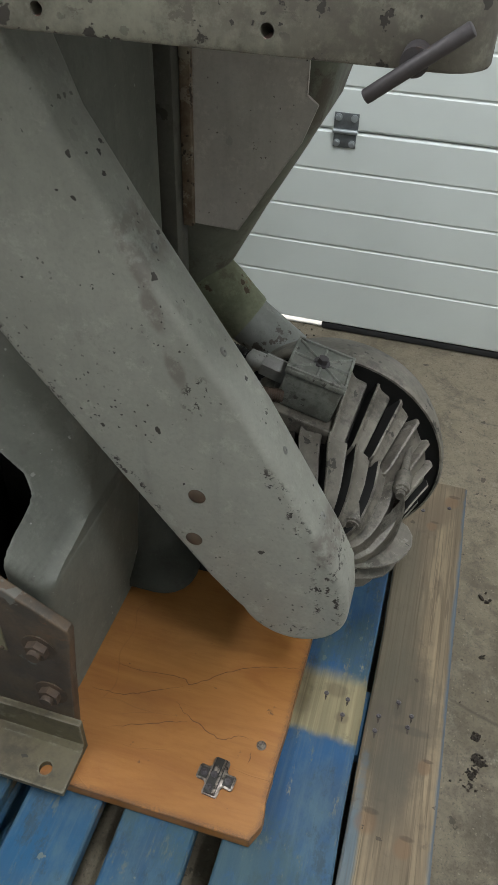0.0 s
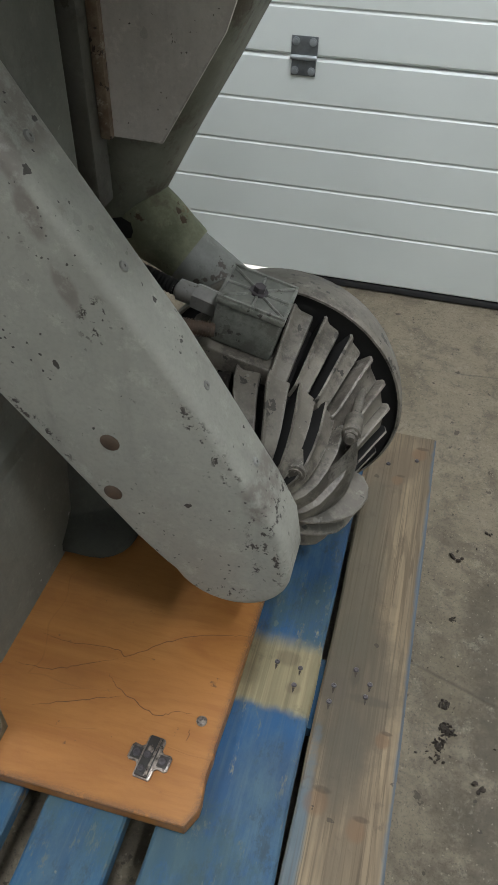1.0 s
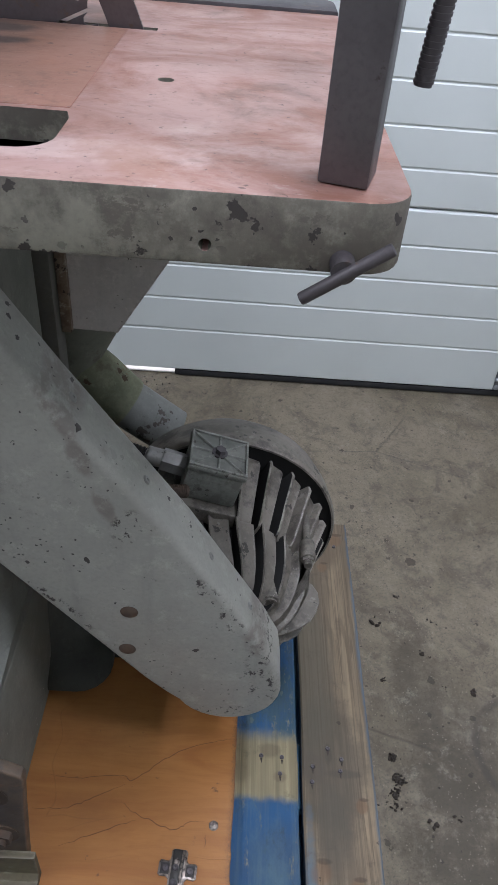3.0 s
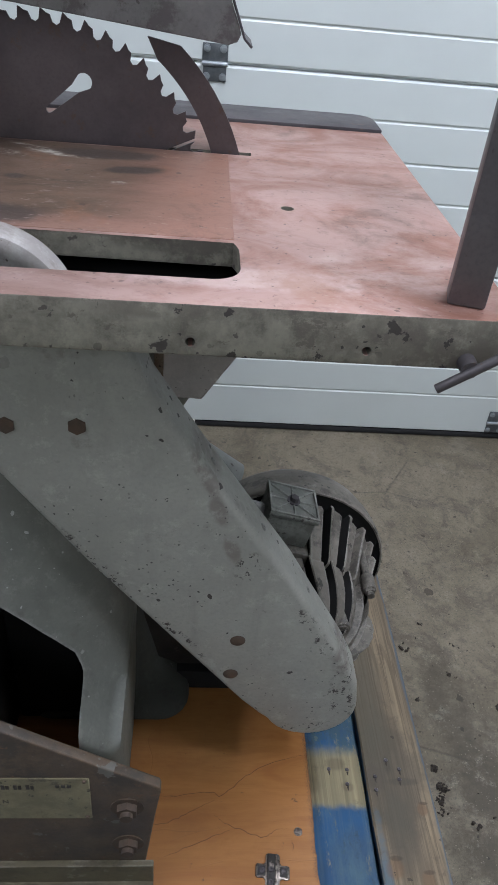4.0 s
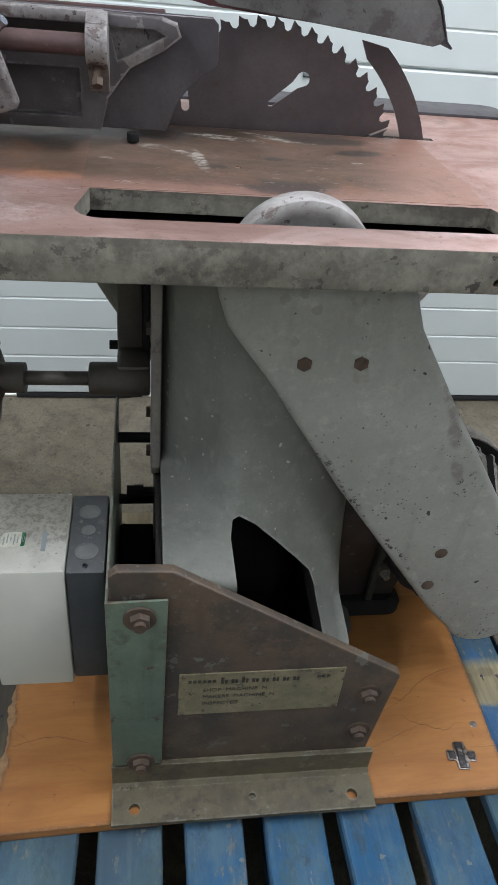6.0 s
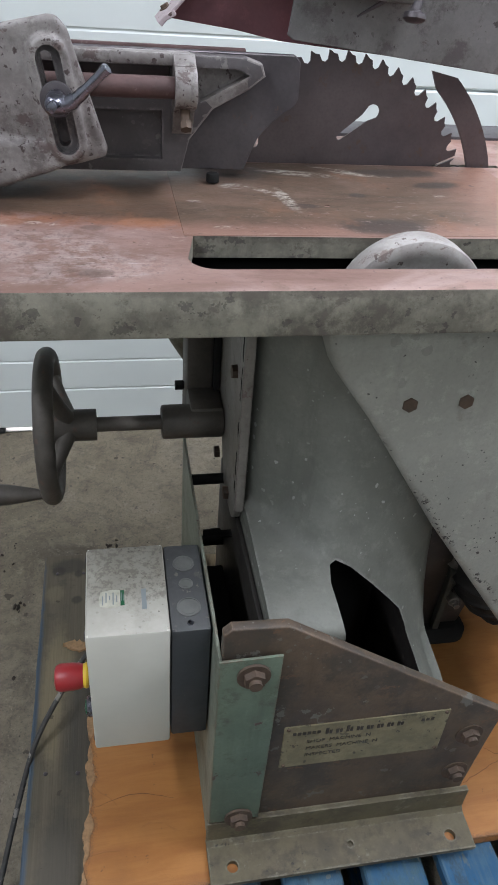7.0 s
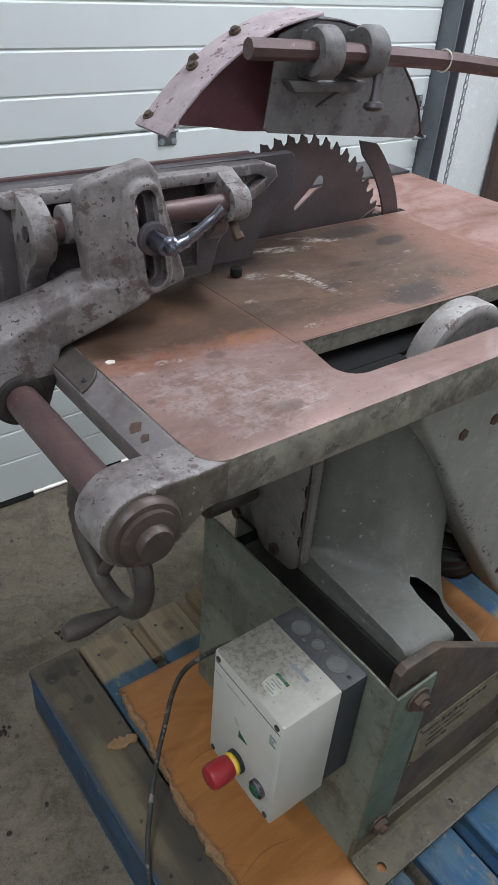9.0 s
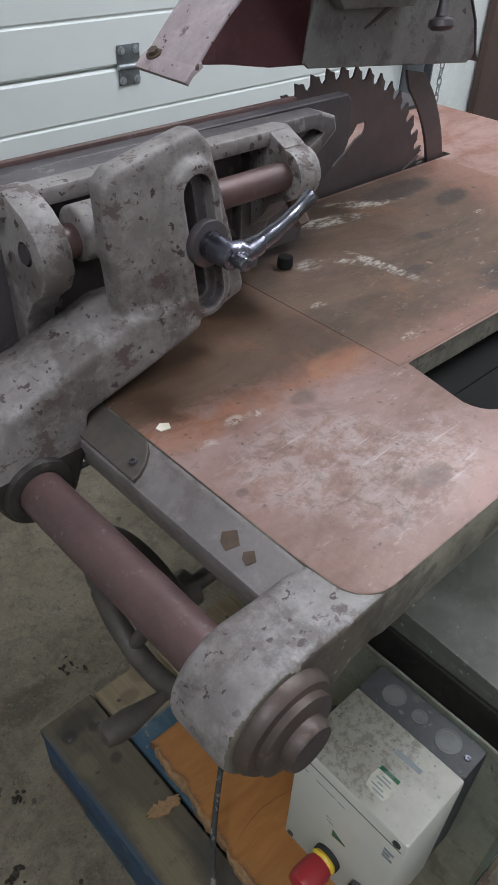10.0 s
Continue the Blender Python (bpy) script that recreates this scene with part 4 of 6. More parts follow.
def door_panel(z0, z1):
    ribs = 5
    pitch = min(0.0935, (z1 - z0) / ribs)
    prof = [(DOOR_Y + 0.04, z0 + 0.002), (DOOR_Y + 0.005, z0 + 0.002), (DOOR_Y, z0 + 0.007)]
    for k in range(1, ribs):
        z = z1 - (ribs - k) * pitch
        prof += [(DOOR_Y, z - 0.0044), (DOOR_Y + 0.0026, z - 0.0012), (DOOR_Y + 0.0026, z + 0.001), (DOOR_Y, z + 0.0046)]
    prof += [(DOOR_Y, z1 - 0.007), (DOOR_Y + 0.005, z1 - 0.002), (DOOR_Y + 0.04, z1 - 0.002)]
    return bm_prism(prof, "x", -2.6, 1.04)


for z0, z1 in zip(JOINTS, JOINTS[1:]):
    part("door_panel", door_panel(z0, z1), DOOR, door, angle=20)
for x0, x1 in ((-2.6, -0.82), (-0.72, -0.37), (-0.19, -0.08), (0.075, 1.04)):
    part("rubber_seal", bm_box(x0, x1, DOOR_Y + 0.002, DOOR_Y + 0.03, 0.029, 0.048, 0.004), RUBBER, door)


def door_hinge(x, z):
    y = DOOR_Y
    h = part("hinge", join(bm_box(x - 0.028, x + 0.028, y - 0.003, y, z + 0.004, z + 0.04, 0.001), bm_box(x - 0.026, x + 0.026, y - 0.003, y, z - 0.036, z - 0.004, 0.001)), HINGE, door, "galvanised door hinge")
    part("hinge_pin", bm_cyl((x - 0.028, y - 0.005, z), (x + 0.028, y - 0.005, z), 0.005, None, 14), GALV, h)
    for dx in (-0.018, 0.018):
        for dz in (-0.026, 0.03):
            part("hinge_bolt", bolt_head((x + dx, y - 0.003, z + dz), (0, -1, 0), 0.0055, 0.005), GALV, h)


for hz in JOINTS[1:4]:
    for hx in (0.083, 0.995):
        door_hinge(hx, hz)
door_hinge(0.995, 0.09)

# Pale strip added in the gap to carry the daylight's brightness.
thing("door_sill", bm_box(-2.6, 1.04, 1.381, 1.428, 0.0285, 0.0305), PALEGROUND, "pale strip added under the door to brighten its gap", "door sill", kind="structure")

rail = empty("door_track", (1.07, 1.33, 0), "galvanised vertical door track beside the garage door", "door track")
part("track", cut(bm_box(1.045, 1.095, 1.30, 1.40, 0, 2.4), bm_box(1.05, 1.09, 1.29, 1.39, -0.1, 2.5)), TRACK, rail)
part("wall_angle", bm_box(1.10, 1.104, 1.33, 1.415, 0, 2.4), GALV, rail)
for z in (0.4, 1.0, 1.6):
    part("track_bracket", join(bm_box(1.105, 1.16, 1.405, 1.409, z, z + 0.035, 0.001), bm_box(1.105, 1.109, 1.37, 1.405, z, z + 0.035)), GALV, rail)
part("roller", join(bm_cyl((0.99, 1.345, 0.93), (1.07, 1.345, 0.93), 0.005), bm_cyl((1.06, 1.345, 0.93), (1.075, 1.345, 0.93), 0.022)), GALV, rail)

chain = empty("hoist_chain", (1.12, 1.29, 2.3), "hanging steel door chain beside the track", "chain")
for k in range(70):
    z = 0.5 + 0.0225 * k
    ring = []
    for j in range(14):
        a = 2 * math.pi * j / 14
        u, v = 0.0062 * math.cos(a), 0.0155 * math.sin(a)
        ring.append((1.125 + (u if k % 2 else 0), 1.29 + (0 if k % 2 else u), z + v))
    part("chain_link", bm_tube(ring, 0.0022, 6, True), GALV, chain)

thing("leaning_board", bm_box(1.515, 2.1, 1.385, 1.412, 0.0285, 2.0, 0.003), BROWNBOARD, "tall dark brown board standing by the wall", "board")

# ---- pallet ----
pallet = empty("pallet", (-0.08, 0.21, 0), "blue painted wooden pallet with worn and bare planks", "pallet")
PLANKS = [(-0.655, -0.549, DIRTYWOOD), (-0.543, -0.43, DULLBLUE), (-0.4, -0.302, DULLBLUE), (-0.268, -0.177, BLUEWOOD), (-0.142, -0.047, BLUEWOOD), (-0.018, 0.077, BLUEWOOD),
          (0.107, 0.201, BLUEWOOD), (0.234, 0.372, BLUEPATCH), (0.3785, 0.485, BAREWOOD)]


def rough_plank(x0, x1, y0, y1, z0, z1, seed):
    """A sawn plank with slightly wandering edges."""
    rnd = random.Random(seed)
    n = 14
    secs = []
    for k in range(n + 1):
        y = y0 + (y1 - y0) * k / n
        e = [rnd.uniform(-0.0013, 0.0013) for _ in range(4)]
        b = 0.003
        secs.append([(x0 + e[0], y, z0), (x1 + e[1], y, z0), (x1 + e[1], y, z1 - b), (x1 - b + e[1], y, z1 + e[2] * 0.5), (x0 + b + e[0], y, z1 + e[2] * 0.5), (x0 + e[0], y, z1 - b)])
    return bm_loft(secs)


for k, (x0, x1, mat) in enumerate(PLANKS):
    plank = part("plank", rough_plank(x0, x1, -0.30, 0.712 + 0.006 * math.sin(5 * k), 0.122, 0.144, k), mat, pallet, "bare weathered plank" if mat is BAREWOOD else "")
    if mat in (DIRTYWOOD, BAREWOOD):
        second_material(plank, BLUEEDGE, lambda p: abs(p.normal.x) > 0.8)
    for ny in (-0.25, 0.205, 0.655):
        for nx in (x0 + 0.028, x1 - 0.03):
            if 0.23 < x0 and ny == 0.205:
                continue
            part("nail", screw_head((nx + random.uniform(-0.008, 0.008), ny + random.uniform(-0.025, 0.025), 0.1442), (0, 0, 1), 0.0036), DARKSTEEL, plank)
for nx, ny in ((0.317, 0.226), (0.348, 0.225), (0.345, 0.2), (0.394, 0.213), (0.418, 0.242), (0.438, 0.226), (0.392, 0.19), (0.435, 0.208)):
    part("nail", screw_head((nx, ny, 0.1442), (0, 0, 1), 0.0034), DARKSTEEL, pallet)
    part("nail_stain", bm_prism([(nx - 0.0016, ny - 0.004), (nx - 0.0004, ny - 0.010), (nx + 0.0006, ny - 0.011), (nx + 0.0018, ny - 0.004)], "z", 0.1438, 0.1443), DIRT, pallet)
part("side_board", bm_box(-0.6555, -0.632, -0.298, 0.71, 0.0225, 0.1215, 0.003), BLUEEDGE, pallet, "deep blue side board")
for y in (-0.30, 0.16, 0.61):
    part("cross_board", bm_box(-0.6315, 0.485, y, y + 0.10, 0.1, 0.1215, 0.002), BLUEWOOD, pallet)
    for x in (-0.631, -0.13, 0.385):
        part("block", bm_box(x, x + 0.1, y, y + 0.10, 0.0225, 0.0995, 0.002), BLUEWOOD, pallet)
for x in (-0.655, -0.13, 0.385):
    part("bottom_board", bm_box(x, x + 0.1, -0.30, 0.71, 0.0, 0.022, 0.002), BLUEWOOD, pallet)


def ragged_board():
    """The veneered board: clean front and right edges, a torn left edge."""
    rnd = random.Random(4)
    pts = [(-0.53, 0.553), (-0.36, 0.549), (0.0, 0.552), (0.279, 0.552)]
    pts += [(0.279, 0.3), (0.278, 0.15)]
    pts += [(0.278 + rnd.uniform(-0.003, 0.001), 0.10 - 0.012 * k) for k in range(8)]
    pts += [(0.268, -0.004), (0.05, -0.006), (-0.25, -0.012), (-0.46, -0.017), (-0.558, -0.02)]
    for k in range(80):
        f = k / 80
        pts.append((-0.56 + 0.03 * f + 0.004 * math.sin(9 * f) + 0.0025 * math.sin(37 * f + 2) + 0.0016 * math.sin(83 * f) + rnd.uniform(-0.0016, 0.0016), 0.0 + 0.545 * f))
    return bm_prism(pts, "z", 0.1455, 0.166, 0.0012, 1)


ply = empty("plywood_board", (0, 0.25, 0.1455), "cracked orange wood-veneered chipboard under the machine", "board")
part("sheet", ragged_board(), PLY, ply)
part("torn_edge", bm_prism([(-0.5665 + 0.03 * k / 70 + 0.004 * math.sin(9 * k / 70) + 0.003 * math.sin(33 * k / 70) + random.uniform(-0.0028, 0.0018), 0.01 + 0.53 * k / 70) for k in range(71)] + [(-0.50, 0.54), (-0.53, 0.01)], "z", 0.147, 0.162), CHIPWOOD, ply, "torn chipboard edge")

CRACKS = [[(0.009, 0.173), (0.053, 0.168), (0.114, 0.175), (0.134, 0.17), (0.175, 0.201), (0.212, 0.222), (0.253, 0.234), (0.279, 0.238)], [(0.003, 0.124), (0.05, 0.128), (0.083, 0.143), (0.123, 0.163)],
          [(0.121, 0.141), (0.139, 0.126), (0.163, 0.117), (0.197, 0.105), (0.215, 0.115), (0.238, 0.118)], [(0.049, 0.078), (0.103, 0.1), (0.147, 0.117)], [(0.241, 0.102), (0.241, 0.086)], [(-0.53, 0.33), (-0.47, 0.342), (-0.40, 0.33)], [(-0.55, 0.12), (-0.48, 0.135), (-0.42, 0.12)]]
for k, line in enumerate(CRACKS):
    rnd = random.Random(k)
    pts = [(x + rnd.uniform(-0.0012, 0.0012), y + rnd.uniform(-0.0012, 0.0012), 0.1658) for x, y, z in spline([(x, y, 0) for x, y in line], 6)]
    part("veneer_crack", bm_tube(pts, [0.0002 + 0.00045 * math.sin(math.pi * (j + 0.5) / len(pts)) for j in range(len(pts))], 6), CRACK, ply, "thin dark crack in the veneer")

mount = empty("hinge_mounting_plate", (0.207, 0.054, 0.166), "tarnished cross-shaped cabinet hinge plate screwed to the board", "hinge plate")
MX, MY, MT = 0.2075, 0.0555, -5
MB = about((MX, MY, 0.166), MT, "Z")
cross = [(-0.009, -0.025), (0.009, -0.025), (0.0105, -0.0225), (0.0105, -0.0125), (0.0135, -0.0095), (0.022, -0.0105), (0.025, -0.008), (0.025, 0.007), (0.0225, 0.0095), (0.0135, 0.009), (0.0105, 0.012), (0.0105, 0.0215), (0.008, 0.025),
         (-0.008, 0.025), (-0.0105, 0.0225), (-0.0105, 0.0125), (-0.0135, 0.0095), (-0.0225, 0.0105), (-0.025, 0.0075), (-0.025, -0.007), (-0.022, -0.0095), (-0.0135, -0.009), (-0.0105, -0.012), (-0.0105, -0.0225)]
part("cross_plate", turned(bm_prism([(MX + x, MY + y) for x, y in cross], "z", 0.1662, 0.1692, 0.0007, 2), MB), NICKEL, mount, "bright worn pressed plate")
part("spine", turned(bm_box(MX - 0.0082, MX + 0.0068, MY - 0.0235, MY + 0.0235, 0.1692, 0.1722, 0.0008), MB), GREASESHADE, mount, "dark tarnished raised spine")
part("spine_ridge", turned(bm_prism([(MX + 0.0028, MY - 0.023), (MX + 0.0062, MY - 0.023), (MX + 0.0058, MY + 0.023), (MX + 0.0036, MY + 0.023)], "z", 0.1722, 0.1743, 0.0006, 2), MB), NICKEL, mount)
part("worn_patch", turned(bm_prism([(MX - 0.006, MY + 0.001), (MX - 0.001, MY - 0.003), (MX + 0.002, MY + 0.008), (MX - 0.002, MY + 0.013), (MX - 0.0055, MY + 0.01)], "z", 0.1722, 0.1726), MB), NICKEL, mount)
for dx in (-0.0165, 0.0165):
    part("wing_recess", turned(bm_box(MX + dx - 0.0058, MX + dx + 0.0058, MY - 0.0068, MY + 0.0068, 0.1692, 0.1696), MB), GREASESHADE, mount, "grimy recess round the screw")
for dy in (-0.011, 0.006):
    part("spine_screw", turned(screw_head((MX - 0.003, MY + dy - 0.005, 0.1722), (0, 0, 1), 0.0042), about((MX, MY, 0.166), MT, "Z")), DARKSTEEL, mount)
for dx in (-0.016, 0.016):
    part("wing_screw", turned(screw_head((MX + dx, MY, 0.1696), (0, 0, 1), 0.0048), about((MX, MY, 0.166), MT, "Z")), DARKSTEEL, mount)
thing("board_screw", screw_head((0.251, 0.113, 0.1665), (0, 0, 1), 0.0066), NICKEL, "zinc countersunk screw in the veneered board", "screw")

# ---- saw bench ----
T = 1.026
saw = empty("table_saw", (-0.15, 0.4, 0.166), "old grey-green cast-iron circular saw bench with a rusty table", "table saw")


def arc2(cx, cy, r, a0, a1, n=6):
    return [(cx + r * math.cos(radians(a0 + (a1 - a0) * k / n)), cy + r * math.sin(radians(a0 + (a1 - a0) * k / n))) for k in range(n + 1)]


slot = arc2(0.074, 0.222, 0.027, -90, 0, 6) + [(0.101, 0.268), (0.096, 0.284), (-0.390, 0.291)] + arc2(-0.372, 0.225, 0.03, 180, 270, 6)
outline = arc2(0.318, 0.172, 0.03, -90, 0, 6) + [(0.345, 0.789), (-0.628, 0.789), (-0.630, 0.20)] + arc2(-0.60, 0.17, 0.028, 180, 270, 5)
slab = bm_prism(outline, "z", T - 0.05, T, 0.002, 2)
kerf = bm_box(-0.40, 0.128, 0.603, 0.617, T - 0.1, T + 0.1)
slab = cut(slab, bm_prism(slot, "z", T - 0.1, T + 0.1), kerf, bm_cyl((0.16, 0.399, T - 0.1), (0.16, 0.399, T + 0.1), 0.0075), bm_cyl((0.10, 0.645, T - 0.02), (0.10, 0.645, T + 0.1), 0.006))
slab = cut(slab, bm_box(-0.43, 0.14, 0.162, 0.45, T - 0.08, T - 0.025))
for hx in (0.057, 0.213):
    slab = cut(slab, bm_cyl((hx, 0.1, T - 0.036), (hx, 0.16, T - 0.036), 0.0045, None, 14))
top = part("tabletop", slab, TABLE, saw, "rusty pink-brown iron table top with an olive edge", 30)
second_material(top, OLIVE, lambda p: p.normal.z < 0.8)
part("table_insert", cut(bm_box(-0.4, 0.0965, 0.2925, 0.598, T - 0.008, T + 0.0006, 0.0003, 1), bm_cyl((-0.207, 0.40, T - 0.1), (-0.207, 0.40, T + 0.1), 0.004)), INSERT, saw, "dark brown stained table insert")
strip = arc2(0.31, 0.857, 0.035, 0, 90, 6) + [(-0.62, 0.892), (-0.62, 0.793), (0.345, 0.793)]
part("rear_strip", bm_prism(strip, "z", T - 0.03, T + 0.004, 0.002, 2), DARKSTEEL, saw, "dark steel strip along the back")
RIM = [(-0.651, T - 0.05), (-0.6605, T - 0.02), (-0.6595, T - 0.0155), (-0.654, T - 0.0115), (-0.6305, T - 0.001), (-0.6305, T - 0.05)]
part("left_rim", bm_prism(RIM, "y", 0.19, 0.80, 0.0012, 2), RIMPAINT, saw, "flaked grey sloping rim of the table")
end_plan = [(-0.6318, 0.352), (-0.6318, 0.46), (-0.6618, 0.46), (-0.6618, 0.334), (-0.655, 0.334), (-0.645, 0.338), (-0.637, 0.344)]
rim_end = bm_prism(end_plan, "z", -0.002, 0.0025, 0.0006, 1)
bmesh.ops.transform(rim_end, verts=rim_end.verts[:], matrix=Matrix.Translation((-0.6318, 0, T + 0.0002)) @ Matrix.Rotation(radians(-24.2), 4, "Y") @ Matrix.Translation((0.6318, 0, 0)))
part("rim_end", rim_end, IRON, saw, "dark plate on the rim")
for cx, cy, r in ((-0.648, 0.243, 0.0085), (-0.649, 0.223, 0.006)):
    chip = bm_prism([(cx - r * 0.9, cy - r * 0.4), (cx + r * 0.2, cy - r), (cx + r, cy + r * 0.1), (cx + r * 0.1, cy + r), (cx - r * 0.6, cy + r * 0.5)], "z", -0.002, 0.0005)
    bmesh.ops.transform(chip, verts=chip.verts[:], matrix=Matrix.Translation((-0.6305, 0, T - 0.001)) @ Matrix.Rotation(radians(-24.1), 4, "Y") @ Matrix.Translation((0.6305, 0, 0)))
    part("rust_chip", chip, BOLT, saw)
part("rim_screw", screw_head((-0.650, 0.346, T - 0.0045), (-0.41, 0, 0.91), 0.0035), DARKSTEEL, saw)

# ear that holds the round fence bar
EX, EZ = -0.697, 0.984
ear = [(-0.602, T - 0.047), (-0.602, T - 0.0005), (-0.640, T - 0.002)] + arc2(EX, EZ, 0.043, 80, 270, 14) + [(-0.66, EZ - 0.036), (-0.63, T - 0.052)]
bracket = part("bar_bracket", blend([bm_prism(ear, "y", 0.142, 0.194, 0.004, 2), bm_box(-0.655, -0.61, 0.15, 0.196, T - 0.045, T - 0.006)], 0.0022, 6), CAST, saw, "flaked pale grey bracket arm", 60)
second_material(bracket, EARFRONT, lambda p: p.normal.y < -0.55 and p.normal.z < 0.5)
part("bar_cap", bm_lathe([(0.037, 0), (0.037, 0.006), (0.034, 0.01), (0.029, 0.011), (0.029, 0.016), (0.018, 0.018), (0.018, 0.024), (0.016, 0.027), (0.0002, 0.027)], (EX, 0.143, EZ), (0, -1, 0)), RUSTCAP, saw, "dark brown stepped end cap")
part("fence_bar", bm_cyl((-0.7015, 0.19, EZ), (-0.7015, 0.86, EZ), 0.0188, None, 36), RUSTBAR, saw, "smooth reddish round steel bar")
part("rear_bar_bracket", bm_prism([(-0.62, T - 0.05), (-0.62, T - 0.005)] + arc2(EX, EZ, 0.04, 80, 270, 10), "y", 0.80, 0.85, 0.004, 2), CAST, saw)

# column: a flared cast skirt with an arched opening
def smooth(a, b, v):
    f = min(1, max(0, (v - a) / (b - a)))
    return f * f * (3 - 2 * f)


FLARE = [(-1.0, 0.0), (-0.018, 0.0), (-0.008, 0.02), (-0.001, 0.15), (0.004, 0.42), (0.010, 0.60), (0.03, 0.71), (0.07, 0.83), (0.12, 0.92), (0.18, 0.98), (0.26, 1.0), (0.5, 0.98)]


def flare(u):
    for (u0, y0), (u1, y1) in zip(FLARE, FLARE[1:]):
        if u <= u1:
            f = (u - u0) / (u1 - u0)
            return y0 + (y1 - y0) * f
    return FLARE[-1][1]


def column():
    nx, nz = 44, 150
    x0, x1, z0, z1, back = -0.304, -0.014, 0.167, 0.974, 0.50
    bm = bmesh.new()
    front, rear = [], []
    for i in range(nx + 1):
        x = x0 + (x1 - x0) * i / nx
        slide = min(1, max(0, (x + 0.206) / 0.179))
        zf = 0.597 - 0.192 * slide + 0.1 * max(0, -0.206 - x)
        col, colb = [], []
        for k in range(nz + 1):
            z = z0 + (z1 - z0) * k / nz
            p = sum(flare(z - zf + d) for d in (-0.003, -0.0015, 0, 0.0015, 0.003)) / 5
            left = 1 - smooth(-0.30, -0.20, x)
            p = min(1.0, p * (1 + 0.55 * left))
            low = 0.078 + 0.028 * slide
            rear_y = 0.425 - math.sqrt(max(0.0, 0.2 ** 2 - (x + 0.13) ** 2))
            y = low + (rear_y - low) * p
            edge = min(x - x0, x1 - x)
            y += 0.012 * (1 - smooth(0, 0.018, edge)) ** 2
            col.append(bm.verts.new((x, y, z)))
            colb.append(bm.verts.new((x, back, z)))
        front.append(col), rear.append(colb)
    for i in range(nx):
        for k in range(nz):
            bm.faces.new((front[i][k], front[i + 1][k], front[i + 1][k + 1], front[i][k + 1]))
            bm.faces.new((rear[i][k + 1], rear[i + 1][k + 1], rear[i + 1][k], rear[i][k]))
        bm.faces.new((front[i + 1][0], front[i][0], rear[i][0], rear[i + 1][0]))
        bm.faces.new((front[i][nz], front[i + 1][nz], rear[i + 1][nz], rear[i][nz]))
    for k in range(nz):
        bm.faces.new((front[0][k], front[0][k + 1], rear[0][k + 1], rear[0][k]))
        bm.faces.new((front[nx][k + 1], front[nx][k], rear[nx][k], rear[nx][k + 1]))
    bmesh.ops.recalc_face_normals(bm, faces=bm.faces[:])
    hole = [(-0.208, 0.15), (-0.207, 0.58), (-0.2105, 0.602), (-0.205, 0.610), (-0.196, 0.610), (-0.17, 0.591), (-0.135, 0.556), (-0.10, 0.517), (-0.078, 0.490), (-0.068, 0.465), (-0.064, 0.43), (-0.056, 0.15)]
    return cut(bm, bm_prism(hole, "y", -0.2, 0.47, 0.0))


pillar = part("column", column(), GREYGREEN, saw, "grey-green cast column with a flared foot", 50)


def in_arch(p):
    """The walls of the arched opening, painted black for the shade inside it."""
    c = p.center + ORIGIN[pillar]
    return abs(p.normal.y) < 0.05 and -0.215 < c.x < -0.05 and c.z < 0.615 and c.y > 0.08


second_material(pillar, GREASESHADE, in_arch)
part("side_plate", bm_prism([(0.318, 0.955), (0.50, 0.955), (0.50, 0.70), (0.42, 0.575), (0.40, 0.562), (0.335, 0.566), (0.322, 0.578), (0.318, 0.60)], "x", -0.318, -0.3045, 0.004, 3), SIDEPLATE, saw, "bolted grey-green side plate")
part("plate_rim", bm_prism([(0.3035, 0.955), (0.313, 0.955), (0.312, 0.86), (0.3135, 0.80), (0.3115, 0.72), (0.313, 0.615), (0.3085, 0.60), (0.3035, 0.604)], "x", -0.3195, -0.3045, 0.003, 2), SIDEPLATE, saw, "raised rim of the side plate")
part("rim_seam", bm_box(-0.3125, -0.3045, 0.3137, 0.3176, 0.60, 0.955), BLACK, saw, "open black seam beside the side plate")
for fy, fz, fw, fh in ((0.3178, 0.868, 0.006, 0.019), (0.3176, 0.815, 0.004, 0.026), (0.3178, 0.742, 0.005, 0.013), (0.3178, 0.684, 0.0045, 0.022), (0.3178, 0.64, 0.006, 0.012)):
    part("flaked_edge", bm_prism([(fy, fz - fh), (fy + fw * 0.7, fz - fh * 0.5), (fy + fw, fz + fh * 0.1), (fy + fw * 0.5, fz + fh * 0.45), (fy + fw * 0.8, fz + fh * 0.7), (fy, fz + fh)], "x", -0.3185, -0.3178), BLACK, saw)
for by, bz in ((0.358, 0.812), (0.478, 0.588), (0.372, 0.586)):
    part("plate_bolt", bolt_head((-0.3175, by, bz), (-1, 0, 0), 0.011, 0.008, False), BOLT, saw)
# Dark panel and black block paint the shade between column and side sheet.
part("side_web", bm_box(-0.3125, -0.3045, 0.082, 0.485, 0.1675, 0.572, 0.003), GREASESHADE, saw, "dark panel painting the shade on the column's side")
part("base_web", bm_box(-0.3715, -0.3135, 0.078, 0.40, 0.1675, 0.40, 0.004), BLACK, saw, "black block filling the shaded void by the side sheet")
# Black box added inside the arch to keep its depth dark.
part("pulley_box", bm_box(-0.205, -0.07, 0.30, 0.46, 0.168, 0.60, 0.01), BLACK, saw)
part("spindle_cradle", bm_box(-0.372, -0.330, 0.50, 0.57, 0.60, 0.972, 0.006), IRON, saw, "dark brown spindle cradle")
